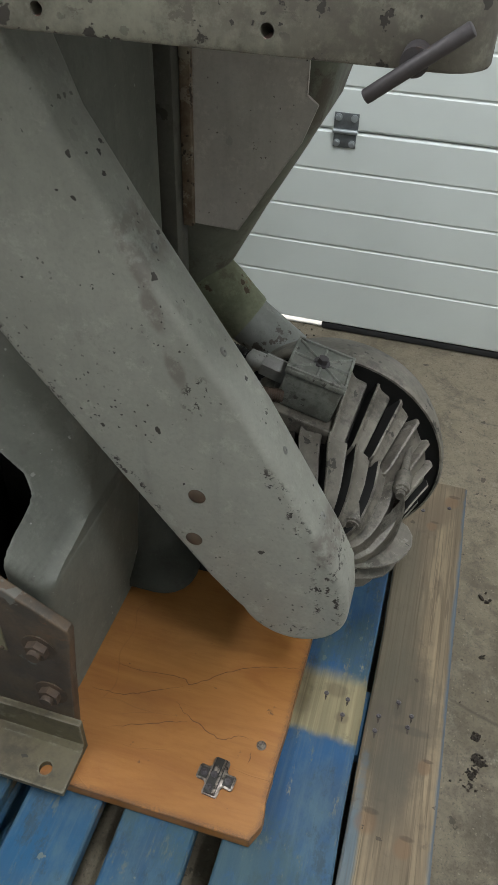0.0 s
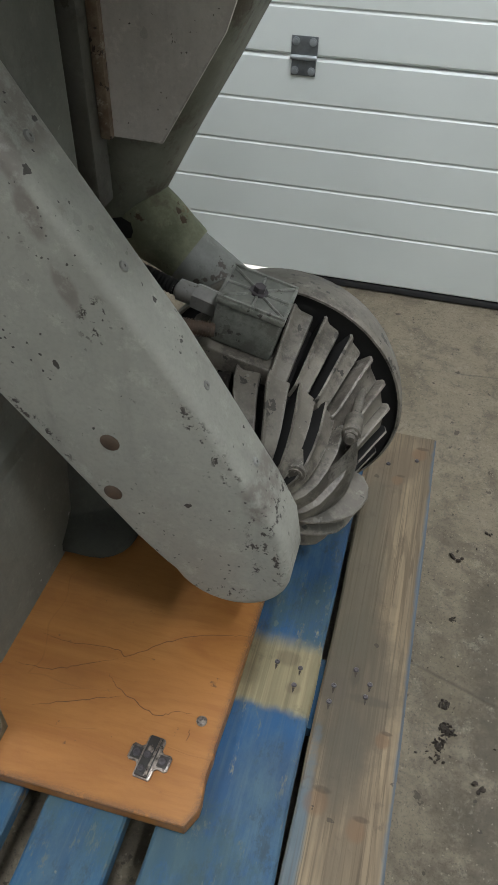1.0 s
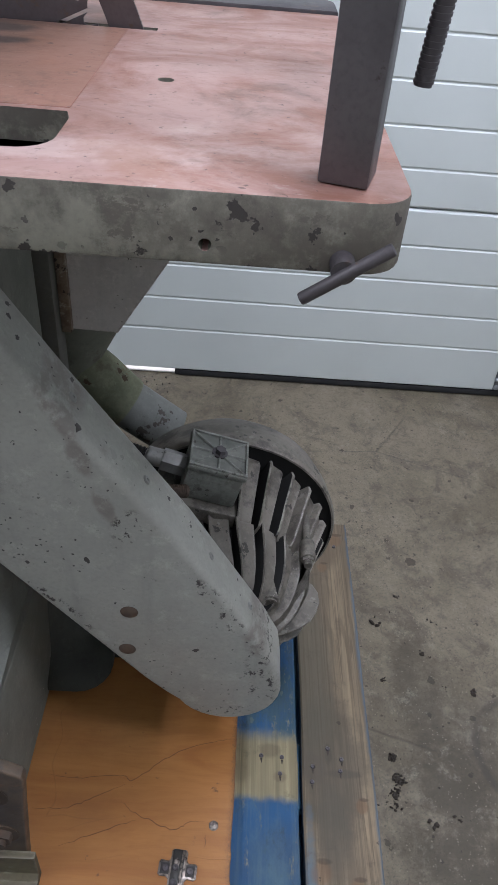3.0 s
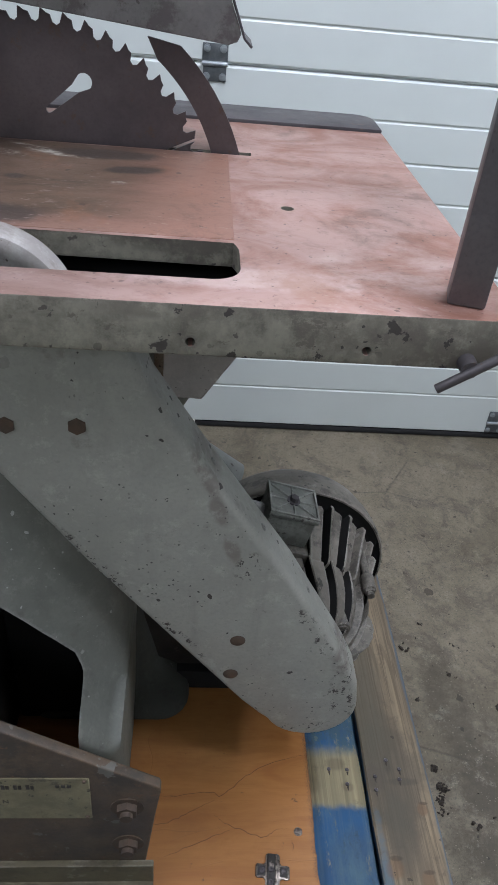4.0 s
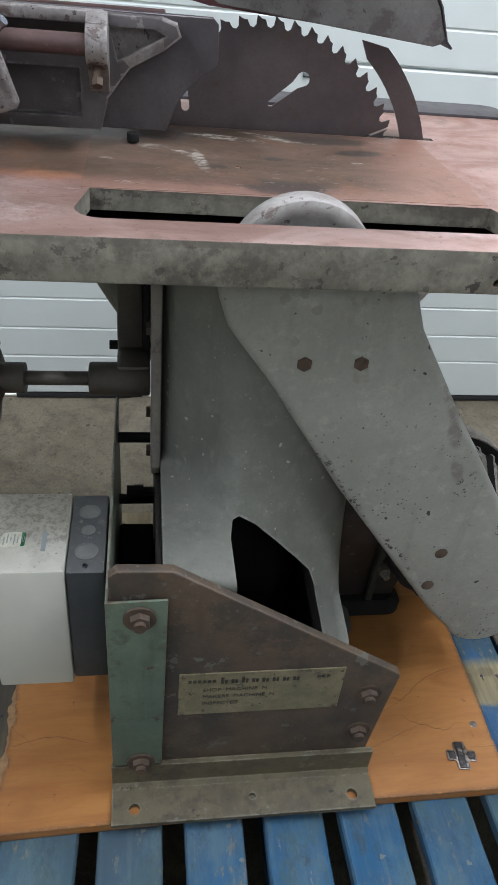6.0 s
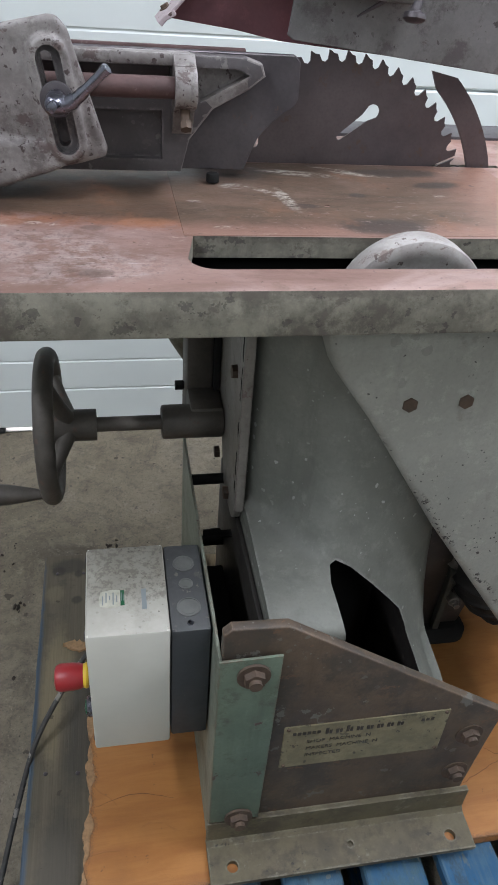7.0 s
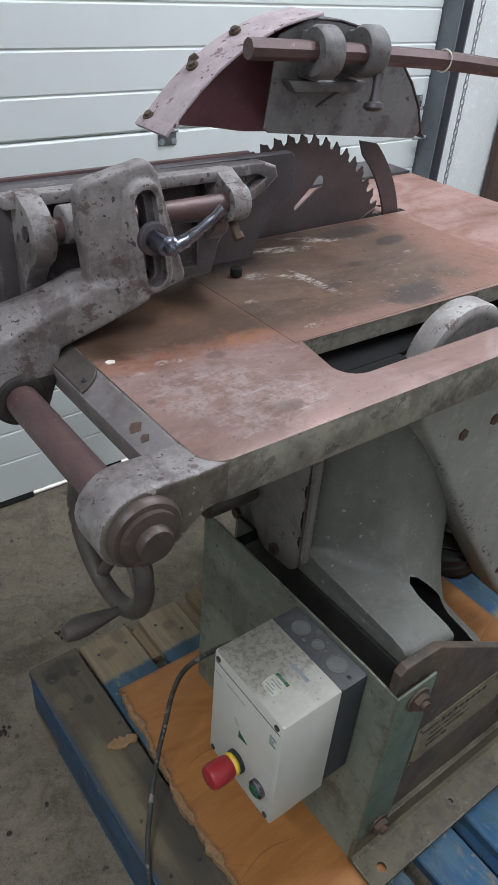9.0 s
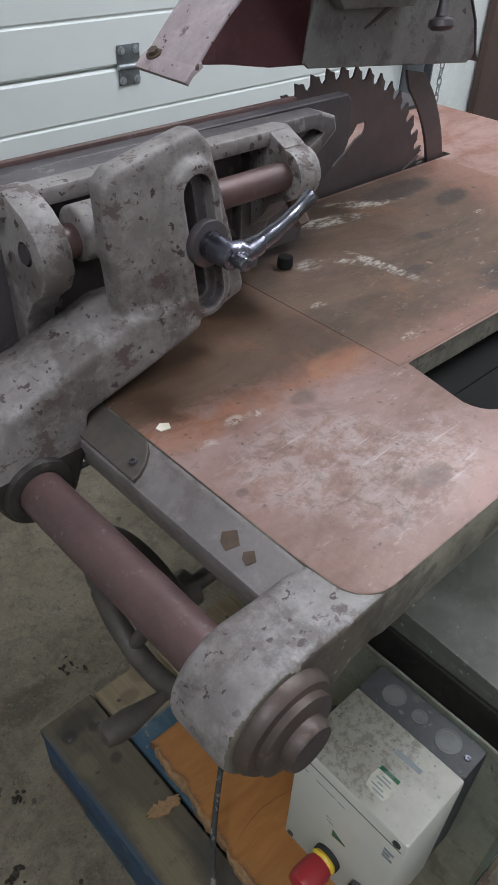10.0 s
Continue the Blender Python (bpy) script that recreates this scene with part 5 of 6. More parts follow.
# Black strip stands in for the shade in the gap beside the cradle.
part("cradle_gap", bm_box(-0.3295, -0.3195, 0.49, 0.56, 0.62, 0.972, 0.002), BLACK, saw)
for sy, sz, x1 in ((0.54, 0.683, -0.385), (0.348, 0.521, -0.355), (0.54, 0.662, -0.368)):
    part("set_screw", join(bm_cyl((-0.30, sy, sz), (x1, sy, sz), 0.006, None, 14), bm_cyl((x1 + 0.012, sy, sz), (x1 - 0.002, sy, sz), 0.009, None, 6), bm_cyl((-0.345, sy, sz), (-0.33, sy, sz), 0.01, None, 6)), BLACK, saw)
for sy, sz in ((0.434, 0.565), (0.42, 0.44)):
    part("spacer_stud", bm_cyl((-0.30, sy, sz), (-0.373, sy, sz), 0.009, None, 16), BLACK, saw)

# hand wheel on its shaft
WY, WZ, WX = 0.45, 0.671, -0.584
wheel = part("hand_wheel", bm_tube([(WX, WY + 0.106 * math.cos(2 * math.pi * k / 48), WZ + 0.106 * math.sin(2 * math.pi * k / 48)) for k in range(48)], 0.0145, 16, True), IRON, saw, "dark cast iron hand wheel")
part("hub", bm_lathe([(0.022, 0.004), (0.034, 0.008), (0.03, 0.025), (0.0245, 0.033), (0.0245, 0.073), (0.0002, 0.073)], (WX - 0.004, WY, WZ), (1, 0, 0)), IRON, wheel)
for k in range(4):
    a = radians(20 + 90 * k)
    d = Vector((0, math.cos(a), math.sin(a)))
    c = Vector((WX, WY, WZ))
    part("spoke", bm_tube([c + Vector((0.024, 0, 0)) + d * 0.02, c + Vector((0.013, 0, 0)) + d * 0.06, c + d * 0.104], [0.014, 0.0105, 0.0095], 12), IRON, wheel)
part("crank_handle", bm_lathe([(0.007, 0), (0.008, 0.012), (0.011, 0.03), (0.016, 0.06), (0.0165, 0.078), (0.012, 0.093), (0.0002, 0.097)], (WX - 0.008, WY - 0.048, WZ - 0.094), (-1, 0, 0.05), 24), IRON, wheel)
part("wheel_shaft", bm_cyl((WX, WY, WZ), (-0.33, WY, WZ), 0.0115, None, 24), IRON, saw)
part("shaft_boss", join(bm_cyl((-0.416, WY, WZ), (-0.319, WY, WZ), 0.027, None, 32, 0.004), bm_box(-0.372, -0.3195, WY - 0.012, WY + 0.055, WZ - 0.02, WZ + 0.03, 0.006)), IRON, saw, "brown cast shaft boss")

# slanting belt guard
guard = [(-0.244, 0.9735), (-0.241, 0.93), (-0.228, 0.893), (-0.175, 0.823), (-0.053, 0.640), (0.150, 0.366), (0.180, 0.332)] + arc2(0.256, 0.350, 0.070, 205, 372, 14) + [(0.318, 0.405), (0.296, 0.452), (0.20, 0.618), (0.078, 0.80), (0.018, 0.895), (-0.012, 0.9735)]
belt = part("belt_guard", bm_prism(guard, "y", 0.204, 0.272, 0.0105, 4), GREY, saw, "chipped grey belt guard casting", 50)
for bx, bz in ((-0.13, 0.848), (-0.057, 0.85)):
    part("guard_bolt", bm_cyl((bx, 0.208, bz), (bx, 0.2015, bz), 0.011, 0.010, 6), BOLT, belt)
for bx, bz in ((0.136, 0.506), (0.131, 0.433)):
    part("rivet", bm_lathe([(0.0105, -0.001), (0.0105, 0.001), (0.008, 0.0028), (0.0002, 0.003)], (bx, 0.205, bz), (0, -1, 0), 20), BOLT, belt)
for bx, bz in ((0.0895, 0.7845), (0.1565, 0.6845), (0.2265, 0.5725), (0.277, 0.4865)):
    part("guard_screw", screw_head((bx - 0.001, 0.238, bz - 0.0006), (0.85, 0, 0.53), 0.0055), ALLOY, belt)

# dust hopper, steel sheet and pipe under the table
hop = [rounded(xl, xr, y0, y1, z, r) for z, xl, xr, y0, y1, r in ((0.974, -0.455, 0.19, 0.572, 0.81, 0.03), (0.86, -0.45, 0.182, 0.572, 0.81, 0.04), (0.80, -0.432, 0.166, 0.574, 0.80, 0.05), (0.72, -0.39, 0.122, 0.578, 0.79, 0.06), (0.64, -0.345, 0.076, 0.582, 0.77, 0.07), (0.56, -0.30, 0.034, 0.588, 0.74, 0.07), (0.515, -0.275, 0.012, 0.594, 0.73, 0.06))]
part("dust_hopper", bm_loft(hop), HOPPER, saw, "dusty green-grey sheet hopper", 60)
part("hopper_sheet", bm_prism([(0.0155, 0.974), (0.0155, 0.669), (0.077, 0.667), (0.155, 0.79), (0.172, 0.835), (0.158, 0.845), (0.158, 0.974)], "y", 0.545, 0.551), PANEL, saw, "pale steel sheet bolted to the hopper")
part("sheet_edge", bm_box(0.003, 0.0165, 0.535, 0.553, 0.668, 0.974, 0.001), RUSTEDGE, saw, "flaking rusty sheet edge")
part("cross_wall", bm_box(-0.20, -0.046, 0.485, 0.556, 0.50, 0.974, 0.004), DARKHOPPER, saw, "dark stained inner wall")
part("inner_strip", bm_box(-0.043, 0.002, 0.515, 0.556, 0.585, 0.974, 0.003), DARKHOPPER, saw)
part("gasket", bm_loft([rounded(-0.283 - e, 0.019 + e, 0.586 - e, 0.738 + e, z, 0.06) for z, e in ((0.508, 0.0), (0.512, 0.006), (0.522, 0.008), (0.534, 0.006), (0.538, -0.004))]), BLACK, saw, "black cloth seal round the hopper mouth", 60)
part("rear_pedestal", bm_loft([rounded(-0.20, 0.07, 0.305, 0.52, 0.1665, 0.05), rounded(-0.20, 0.078, 0.295, 0.52, 0.176, 0.05), rounded(-0.20, 0.074, 0.298, 0.52, 0.188, 0.05), rounded(-0.20, 0.055, 0.315, 0.52, 0.2, 0.05), rounded(-0.20, 0.036, 0.328, 0.50, 0.212, 0.05), rounded(-0.20, 0.022, 0.335, 0.48, 0.22, 0.05), rounded(-0.20, -0.012, 0.345, 0.48, 0.37, 0.05), rounded(-0.20, -0.02, 0.35, 0.48, 0.50, 0.05)]), DARKGREEN, saw, "dark oily green rounded pedestal", 60)
# Dark plate, rib and foot added to fill the shaded zone behind the guard.
mount_line = [(-0.004, 0.1668), (-0.006, 0.36), (0.006, 0.405), (0.03, 0.455), (0.09, 0.49), (0.19, 0.44), (0.19, 0.30), (0.165, 0.1668)]
part("motor_mount", bm_prism(mount_line, "y", 0.392, 0.412, 0.004, 2), GREASESHADE, saw, "black mounting plate added for the shade beside the motor")
part("mount_rib", bm_prism([(0.110, 0.1668), (0.125, 0.1668), (0.128, 0.36), (0.117, 0.36)], "y", 0.376, 0.3915, 0.003, 2), DARKGREEN, saw)
part("mount_foot", bm_loft([rounded(0.0, 0.19, 0.365, 0.44, 0.1668, 0.03), rounded(0.0, 0.19, 0.365, 0.44, 0.185, 0.03), rounded(0.02, 0.17, 0.375, 0.43, 0.2, 0.02)]), BLACK, saw)
part("hopper_collar", bm_lathe([(0.05, 0), (0.054, 0.012), (0.052, 0.04), (0.046, 0.075), (0.0435, 0.095), (0.042, 0.1), (0.0002, 0.1)], (-0.012, 0.648, 0.530), (0.816, -0.05, -0.575), 32), CLOTH, saw, "green cloth collar")
part("dust_pipe", bm_cyl((0.03, 0.645, 0.50), (0.142, 0.638, 0.4215), 0.0405, None, 36), PIPE, saw, "grey sheet metal dust pipe")

# saw blade and riving knife
BX, BZ, BR = -0.155, 0.948, 0.231


def saw_blade(teeth=54):
    pts = []
    for k in range(teeth):
        a = 2 * math.pi * k / teeth
        p = 2 * math.pi / teeth
        for f, r in ((0.0, BR), (0.06, BR - 0.012), (0.22, BR - 0.0155), (0.42, BR - 0.0135), (0.55, BR - 0.0055), (0.74, BR - 0.0045), (0.93, BR - 0.001)):
            pts.append((BX + r * math.cos(a + f * p), BZ + r * math.sin(a + f * p)))
    bm = bm_prism(pts, "y", 0.6085, 0.6115)
    tools = [bm_prism(arc2(-0.093, 1.100, 0.0105, -50, 130, 10) + [(-0.108, 1.096)] + arc2(-0.139, 1.064, 0.0042, 130, 310, 8) + [(-0.100, 1.087)], "y", 0.5, 0.7),
             bm_prism(arc2(-0.271, 1.083, 0.006, 0, 180, 8) + arc2(-0.267, 1.052, 0.006, 180, 360, 8), "y", 0.5, 0.7)]
    for deg in (24, 113, 158):
        c, s = math.cos(radians(deg)), math.sin(radians(deg))
        q = [(BX + r * c - w * s, BZ + r * s + w * c) for r, w in ((BR + 0.01, 0.0018), (BR - 0.045, 0.0018), (BR - 0.045, -0.0018), (BR + 0.01, -0.0018))]
        tools.append(bm_prism(q, "y", 0.5, 0.7))
    return cut(bm, *tools)


part("saw_blade", saw_blade(), BLADE, saw, "stained dark toothed saw blade", 20)
outer = arc2(BX, BZ - 0.01, 0.281, 15, 49, 10)
inner = arc2(BX, BZ, 0.2415, 50, 18, 10)
part("riving_knife", bm_prism(outer + [(-0.012, 1.158)] + inner, "y", 0.608, 0.6125), BLADE, saw, "dark curved riving knife behind the blade")
part("feed_roller", bm_lathe([(0.0002, 0.2285), (0.06, 0.2285), (0.068, 0.226), (0.074, 0.2235), (0.082, 0.2235), (0.0875, 0.226), (0.089, 0.231), (0.089, 0.256), (0.085, 0.262), (0.0002, 0.262)], (-0.143, 0, 0.9565), (0, 1, 0), 56), PULLEY, saw, "pale worn pulley in the table slot")
# Black sheets put in for the shade below the table slot.
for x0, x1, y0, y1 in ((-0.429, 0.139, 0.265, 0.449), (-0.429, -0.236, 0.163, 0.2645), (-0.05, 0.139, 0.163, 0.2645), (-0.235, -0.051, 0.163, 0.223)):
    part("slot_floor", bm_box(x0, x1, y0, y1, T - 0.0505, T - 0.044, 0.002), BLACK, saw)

# base bracket, angle iron and name plate in front
plate = [(-0.372, 0.18), (-0.372, 0.64), (-0.362, 0.65), (-0.293, 0.647), (0.041, 0.42), (0.043, 0.413), (0.036, 0.35), (0.02, 0.18)]
part("base_plate", bm_prism(plate, "y", 0.047, 0.0615, 0.0022, 3), BRACKET, saw, "rusty brown steel plate with a slanting top")
angle = [(-0.022, 0.1665), (0.0465, 0.1665), (0.0465, 0.230), (0.038, 0.230), (0.038, 0.184), (0.031, 0.177), (-0.022, 0.1745)]
foot = bm_prism(angle, "x", -0.379, 0.035, 0.0015, 2)
foot = cut(foot, bm_cyl((0.0, 0.0, 0.1), (0.0, 0.0, 0.2), 0.0085), bm_cyl((-0.344, 0.0, 0.1), (-0.344, 0.0, 0.2), 0.0085), bm_cyl((-0.16, 0.008, 0.1695), (-0.16, 0.008, 0.2), 0.005))
part("foot_angle", foot, ANGLE, saw, "dirty olive angle iron foot")
for bx, bz in ((-0.334, 0.577), (-0.334, 0.247), (0.001, 0.375), (0.001, 0.28)):
    y = 0.036 if bx < -0.2 else 0.048
    part("base_bolt", join(bolt_head((bx, y, bz), (0, -1, 0), 0.0145, 0.011), bm_cyl((bx, y - 0.01, bz), (bx, y - 0.017, bz), 0.008, None, 16)), BOLT, saw)
tag = part("name_plate", bm_box(-0.281, -0.043, 0.0455, 0.0478, 0.348, 0.4445, 0.0012, 1), PLATE_BRASS, saw, "tarnished brass maker's plate")
bars = [(-0.268 + 0.0068 * k, -0.2632 + 0.0068 * k, 0.424, 0.4305) for k in range(6)] + [(-0.084 + 0.007 * k, -0.079 + 0.007 * k, 0.4245, 0.4305) for k in range(3)]
bars += [(-0.222 + 0.0147 * k, -0.2175 + 0.0147 * k, 0.4205, 0.4345 if k in (0, 2) else 0.430) for k in range(8)]
bars += [(-0.2165 + 0.0147 * k, -0.2125 + 0.0147 * k, 0.4205, 0.429) for k in range(8)]
for a, b, z0, z1 in bars:
    part("lettering_bar", bm_box(a, b, 0.0448, 0.0458, z0, z1, 0.0004, 1), INK, tag)


def lettering(words, x, y, z, size):
    """Raised letters that face the front."""
    curve = bpy.data.curves.new("letters", "FONT")
    curve.body, curve.size, curve.extrude = words, size, 0.0004
    ob = new("letters", curve)
    made = bpy.data.meshes.new_from_object(ob.evaluated_get(bpy.context.evaluated_depsgraph_get()))
    bm = bmesh.new()
    bm.from_mesh(made)
    bpy.data.objects.remove(ob)
    bpy.data.curves.remove(curve)
    bpy.data.meshes.remove(made)
    return turned(bm, Matrix.Translation((x, y, z)) @ Matrix.Rotation(radians(90), 4, "X"))


for words, z in (("SHOP  MACHINE  N", 0.4035), ("MAKERS  MACHINE  N", 0.3875), ("INSPECTED", 0.3715)):
    part("lettering", lettering(words, -0.247, 0.0454, z, 0.0105), INK, tag, "stamped dark lettering")
for px, pz in ((-0.275, 0.439), (-0.049, 0.439), (-0.275, 0.354), (-0.049, 0.354)):
    part("plate_pin", bm_cyl((px, 0.0458, pz), (px, 0.0435, pz), 0.003, 0.002, 12), BOLT, tag)

# green bracket sheet that carries the starter
part("starter_sheet", bm_prism([(0.042, 0.167), (0.042, 0.602), (0.10, 0.606), (0.498, 0.606), (0.498, 0.167)], "x", -0.3765, -0.3725, 0.0008, 1), SHEETGREEN, saw, "grey-green steel side sheet lightened for its sheen")
part("sheet_flange", bm_prism([(-0.3765, 0.235), (-0.3765, 0.604), (-0.299, 0.606), (-0.303, 0.235)], "y", 0.038, 0.0425, 0.0012, 2), GREEN, saw, "pale green flange strip")

# ---- motor ----
MCX, MCZ = 0.240, 0.370
motor = empty("electric_motor", (MCX, 0.40, 0.25), "oily grey finned electric motor hanging behind the belt guard", "electric motor")
# Stator, disc and end bell are black: shade between fins painted in.
part("stator", bm_lathe([(0.06, 0.372), (0.094, 0.374), (0.097, 0.39), (0.106, 0.44), (0.114, 0.476), (0.13, 0.50), (0.0002, 0.50)], (MCX, 0, MCZ), (0, 1, 0), 56), BLACK, motor, "stator body painted black for the shade between the fins")
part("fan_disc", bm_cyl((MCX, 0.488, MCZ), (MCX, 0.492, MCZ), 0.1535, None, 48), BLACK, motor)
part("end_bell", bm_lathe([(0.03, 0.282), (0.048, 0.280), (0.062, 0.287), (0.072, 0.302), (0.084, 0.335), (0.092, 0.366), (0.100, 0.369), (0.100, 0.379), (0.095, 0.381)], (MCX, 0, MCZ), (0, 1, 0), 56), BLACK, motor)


def ribbed(deg, line, land, drop):
    """A thin fin with the broad land of the housing beside it, skinned along the motor's axis; a deep slot stays open on its other side."""
    bm = bmesh.new()
    rows = []
    for y, r0, r1, sweep in line:
        low = max(r0 + 0.004, r1 - drop)
        row = []
        for r, off in ((r0, 1.3), (r1 - 0.002, 0.8), (r1, 0.0), (r1 - 0.001, -0.8), (low + 0.5 * (r1 - low), -1.7), (low + 0.15 * (r1 - low), -3.4), (low, -land + 0.8), (low - 0.003, -land), (r0, -land - 0.3)):
            a = radians(deg + sweep + off)
            row.append(bm.verts.new((MCX + r * math.cos(a), y, MCZ + r * math.sin(a))))
        rows.append(row)
    for p, q in zip(rows, rows[1:]):
        for j in range(len(p) - 1):
            bm.faces.new((p[j], p[j + 1], q[j + 1], q[j]))
    bm.faces.new(rows[0]), bm.faces.new(rows[-1][::-1])
    bmesh.ops.recalc_face_normals(bm, faces=bm.faces[:])
    return bm


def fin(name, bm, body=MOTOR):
    """A fin whose slot side is painted black for the shade in the slot."""
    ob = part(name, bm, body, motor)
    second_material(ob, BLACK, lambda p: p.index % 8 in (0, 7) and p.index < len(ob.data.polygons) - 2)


STATOR_LINE = ((0.377, 0.09, 0.120, 0), (0.384, 0.09, 0.126, 0), (0.40, 0.092, 0.132, 0), (0.43, 0.10, 0.143, 0), (0.468, 0.11, 0.158, 0), (0.477, 0.11, 0.155, 0))
BELL_LINE = ((0.381, 0.08, 0.124, 0), (0.36, 0.08, 0.123, -1), (0.34, 0.076, 0.119, -3), (0.32, 0.07, 0.110, -6), (0.303, 0.06, 0.099, -9), (0.292, 0.05, 0.085, -13), (0.284, 0.045, 0.066, -17))
LOBE_LINE = ((0.414, 0.11, 0.124, 0), (0.408, 0.11, 0.148, 0), (0.396, 0.11, 0.156, 0), (0.38, 0.11, 0.159, -1), (0.362, 0.108, 0.154, -2), (0.346, 0.1, 0.146, -4), (0.332, 0.094, 0.131, -6), (0.319, 0.086, 0.112, -8), (0.308, 0.075, 0.09, -10))
for k in range(25):
    deg = (67 + 14.4 * k) % 360
    if 72 < deg < 122:
        continue
    if 0 < deg < 45:
        part("stator_fin", ribbed(deg, STATOR_LINE, 12.6, 0.01), MOTOR, motor)
    else:
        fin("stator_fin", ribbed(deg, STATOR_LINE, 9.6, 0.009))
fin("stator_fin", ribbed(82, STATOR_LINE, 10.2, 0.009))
for deg, grow in ((-18, 1.0), (-33, 1.03), (-48, 1.06), (-63, 1.08), (-78, 1.08)):
    part("bell_fin", ribbed(deg, [(y, r0, r1 * grow, sweep) for y, r0, r1, sweep in LOBE_LINE], 4.0, 0.03), MOTOR, motor)
for k in range(14):
    if k < 2:
        part("bell_fin", ribbed(11 + 18 * k, BELL_LINE, 16.8, 0.008), MOTOR, motor)
    else:
        # Fins on the belt guard's side are darkened for the shade there.
        fin("bell_fin", ribbed(11 + 18 * k, BELL_LINE, 13.6, 0.009), GREASESHADE if 110 < 11 + 18 * k < 250 else MOTOR)
rows = [(r, y) for r, y in ((0.098, 0.414), (0.122, 0.404), (0.129, 0.387), (0.127, 0.364), (0.117, 0.343), (0.102, 0.323), (0.078, 0.304), (0.05, 0.292))]
belly = bmesh.new()
grid = [[belly.verts.new((MCX + r * math.cos(radians(a)), y, MCZ + r * math.sin(radians(a)))) for a in range(-110, 21, 5)] for r, y in rows]
for p, q in zip(grid, grid[1:]):
    for k in range(len(p) - 1):
        belly.faces.new((p[k], p[k + 1], q[k + 1], q[k]))
bmesh.ops.solidify(belly, geom=belly.faces[:], thickness=0.006)
bmesh.ops.recalc_face_normals(belly, faces=belly.faces[:])
part("bell_belly", belly, MOTOR, motor, "greasy lower bulge of the end bell", 60)
for deg in (29, 126, 216, 306):
    a = radians(deg)
    bx, bz = MCX + 0.135 * math.cos(a), MCZ + 0.135 * math.sin(a)
    part("tie_bolt", join(bm_cyl((bx, 0.362, bz), (bx, 0.392, bz), 0.0112, None, 20, 0.002), bm_cyl((bx, 0.357, bz), (bx, 0.363, bz), 0.0085, None, 6), bm_cyl((bx, 0.350, bz), (bx, 0.358, bz), 0.006, None, 14)), MOTOR, motor)
    part("tie_rod", bm_cyl((bx, 0.39, bz), (bx, 0.50, bz), 0.006, None, 14), MOTOR, motor)
part("oil_boss", join(bm_cyl((0.307, 0.325, 0.420), (0.307, 0.297, 0.420), 0.0145, 0.0125, 24, 0.002), bm_cyl((0.307, 0.298, 0.420), (0.307, 0.295, 0.420), 0.0085, None, 20)), MOTOR, motor)
cowl = part("fan_cowl", bm_lathe([(0.1655, 0.484), (0.1665, 0.479), (0.1695, 0.479), (0.1715, 0.484), (0.171, 0.492), (0.166, 0.52), (0.155, 0.552), (0.139, 0.574), (0.11, 0.588), (0.0002, 0.594), (0.0002, 0.586), (0.11, 0.580), (0.132, 0.566), (0.148, 0.545), (0.160, 0.51)], (MCX, 0, MCZ), (0, 1, 0), 72), MOTOR, motor, "round grey fan cowl")
# Black inner faces paint the shade inside the cowl.
second_material(cowl, BLACK, lambda p: len(p.vertices) > 10 or p.center.x * p.normal.x + p.center.z * p.normal.z < 0)
for deg in (28, 75, 122):
    a = radians(deg)
    part("cowl_rivet", bm_cyl((MCX + 0.163 * math.cos(a), 0.497, MCZ + 0.163 * math.sin(a)), (MCX + 0.168 * math.cos(a), 0.497, MCZ + 0.168 * math.sin(a)), 0.005, 0.004, 12), BOLT, motor)
jm = about((0.219, 0.433, 0.528), 14, "Y")
box = part("terminal_box", turned(bm_box(0.180, 0.258, 0.398, 0.468, 0.497, 0.5495, 0.005), jm), BOXPAINT, motor, "dull alloy terminal box")
part("lid", turned(bm_box(0.178, 0.26, 0.396, 0.47, 0.550, 0.5585, 0.0025), jm), BOXPAINT, box)
for x0, x1, y0, y1 in ((0.179, 0.259, 0.397, 0.400), (0.179, 0.259, 0.466, 0.469), (0.179, 0.182, 0.4005, 0.4655), (0.256, 0.259, 0.4005, 0.4655)):
    part("lid_rim", turned(bm_box(x0, x1, y0, y1, 0.558, 0.5615), jm), BOXPAINT, box)
for k in range(8):
    a = 2 * math.pi * k / 8
    rx, ry = ((0.037, 0.032) if k % 2 == 0 else (0.052, 0.045))
    part("lid_rib", turned(bm_tube([(0.219 + 0.008 * math.cos(a), 0.433 + 0.008 * math.sin(a), 0.559), (0.219 + rx * math.cos(a), 0.433 + ry * math.sin(a), 0.559)], 0.002, 6), jm), BOXPAINT, box)
part("lid_bolt", turned(bolt_head((0.219, 0.433, 0.5585), (0, 0, 1), 0.0075, 0.009), jm), DARKSTEEL, box)
part("terminal_base", turned(bm_prism([(0.172, 0.4965), (0.266, 0.4965), (0.275, 0.470), (0.15, 0.470)], "y", 0.385, 0.472, 0.002), jm), MOTOR, motor)
part("cable_gland", join(bm_cyl((0.128, 0.440, 0.541), (0.155, 0.438, 0.536), 0.013, None, 24), bm_cyl((0.148, 0.438, 0.538), (0.180, 0.435, 0.530), 0.0165, None, 6, 0.001), bm_cyl((0.12, 0.442, 0.542), (0.13, 0.44, 0.540), 0.0085, None, 16)), ALLOY, motor, "grey cable gland")
part("conduit", bm_tube([Vector((0.03, 0.46, 0.562)).lerp(Vector((0.125, 0.441, 0.541)), k / 40) for k in range(41)], [0.0085 if k % 2 else 0.0098 for k in range(41)], 14), BLACK, motor, "black ribbed cable conduit")
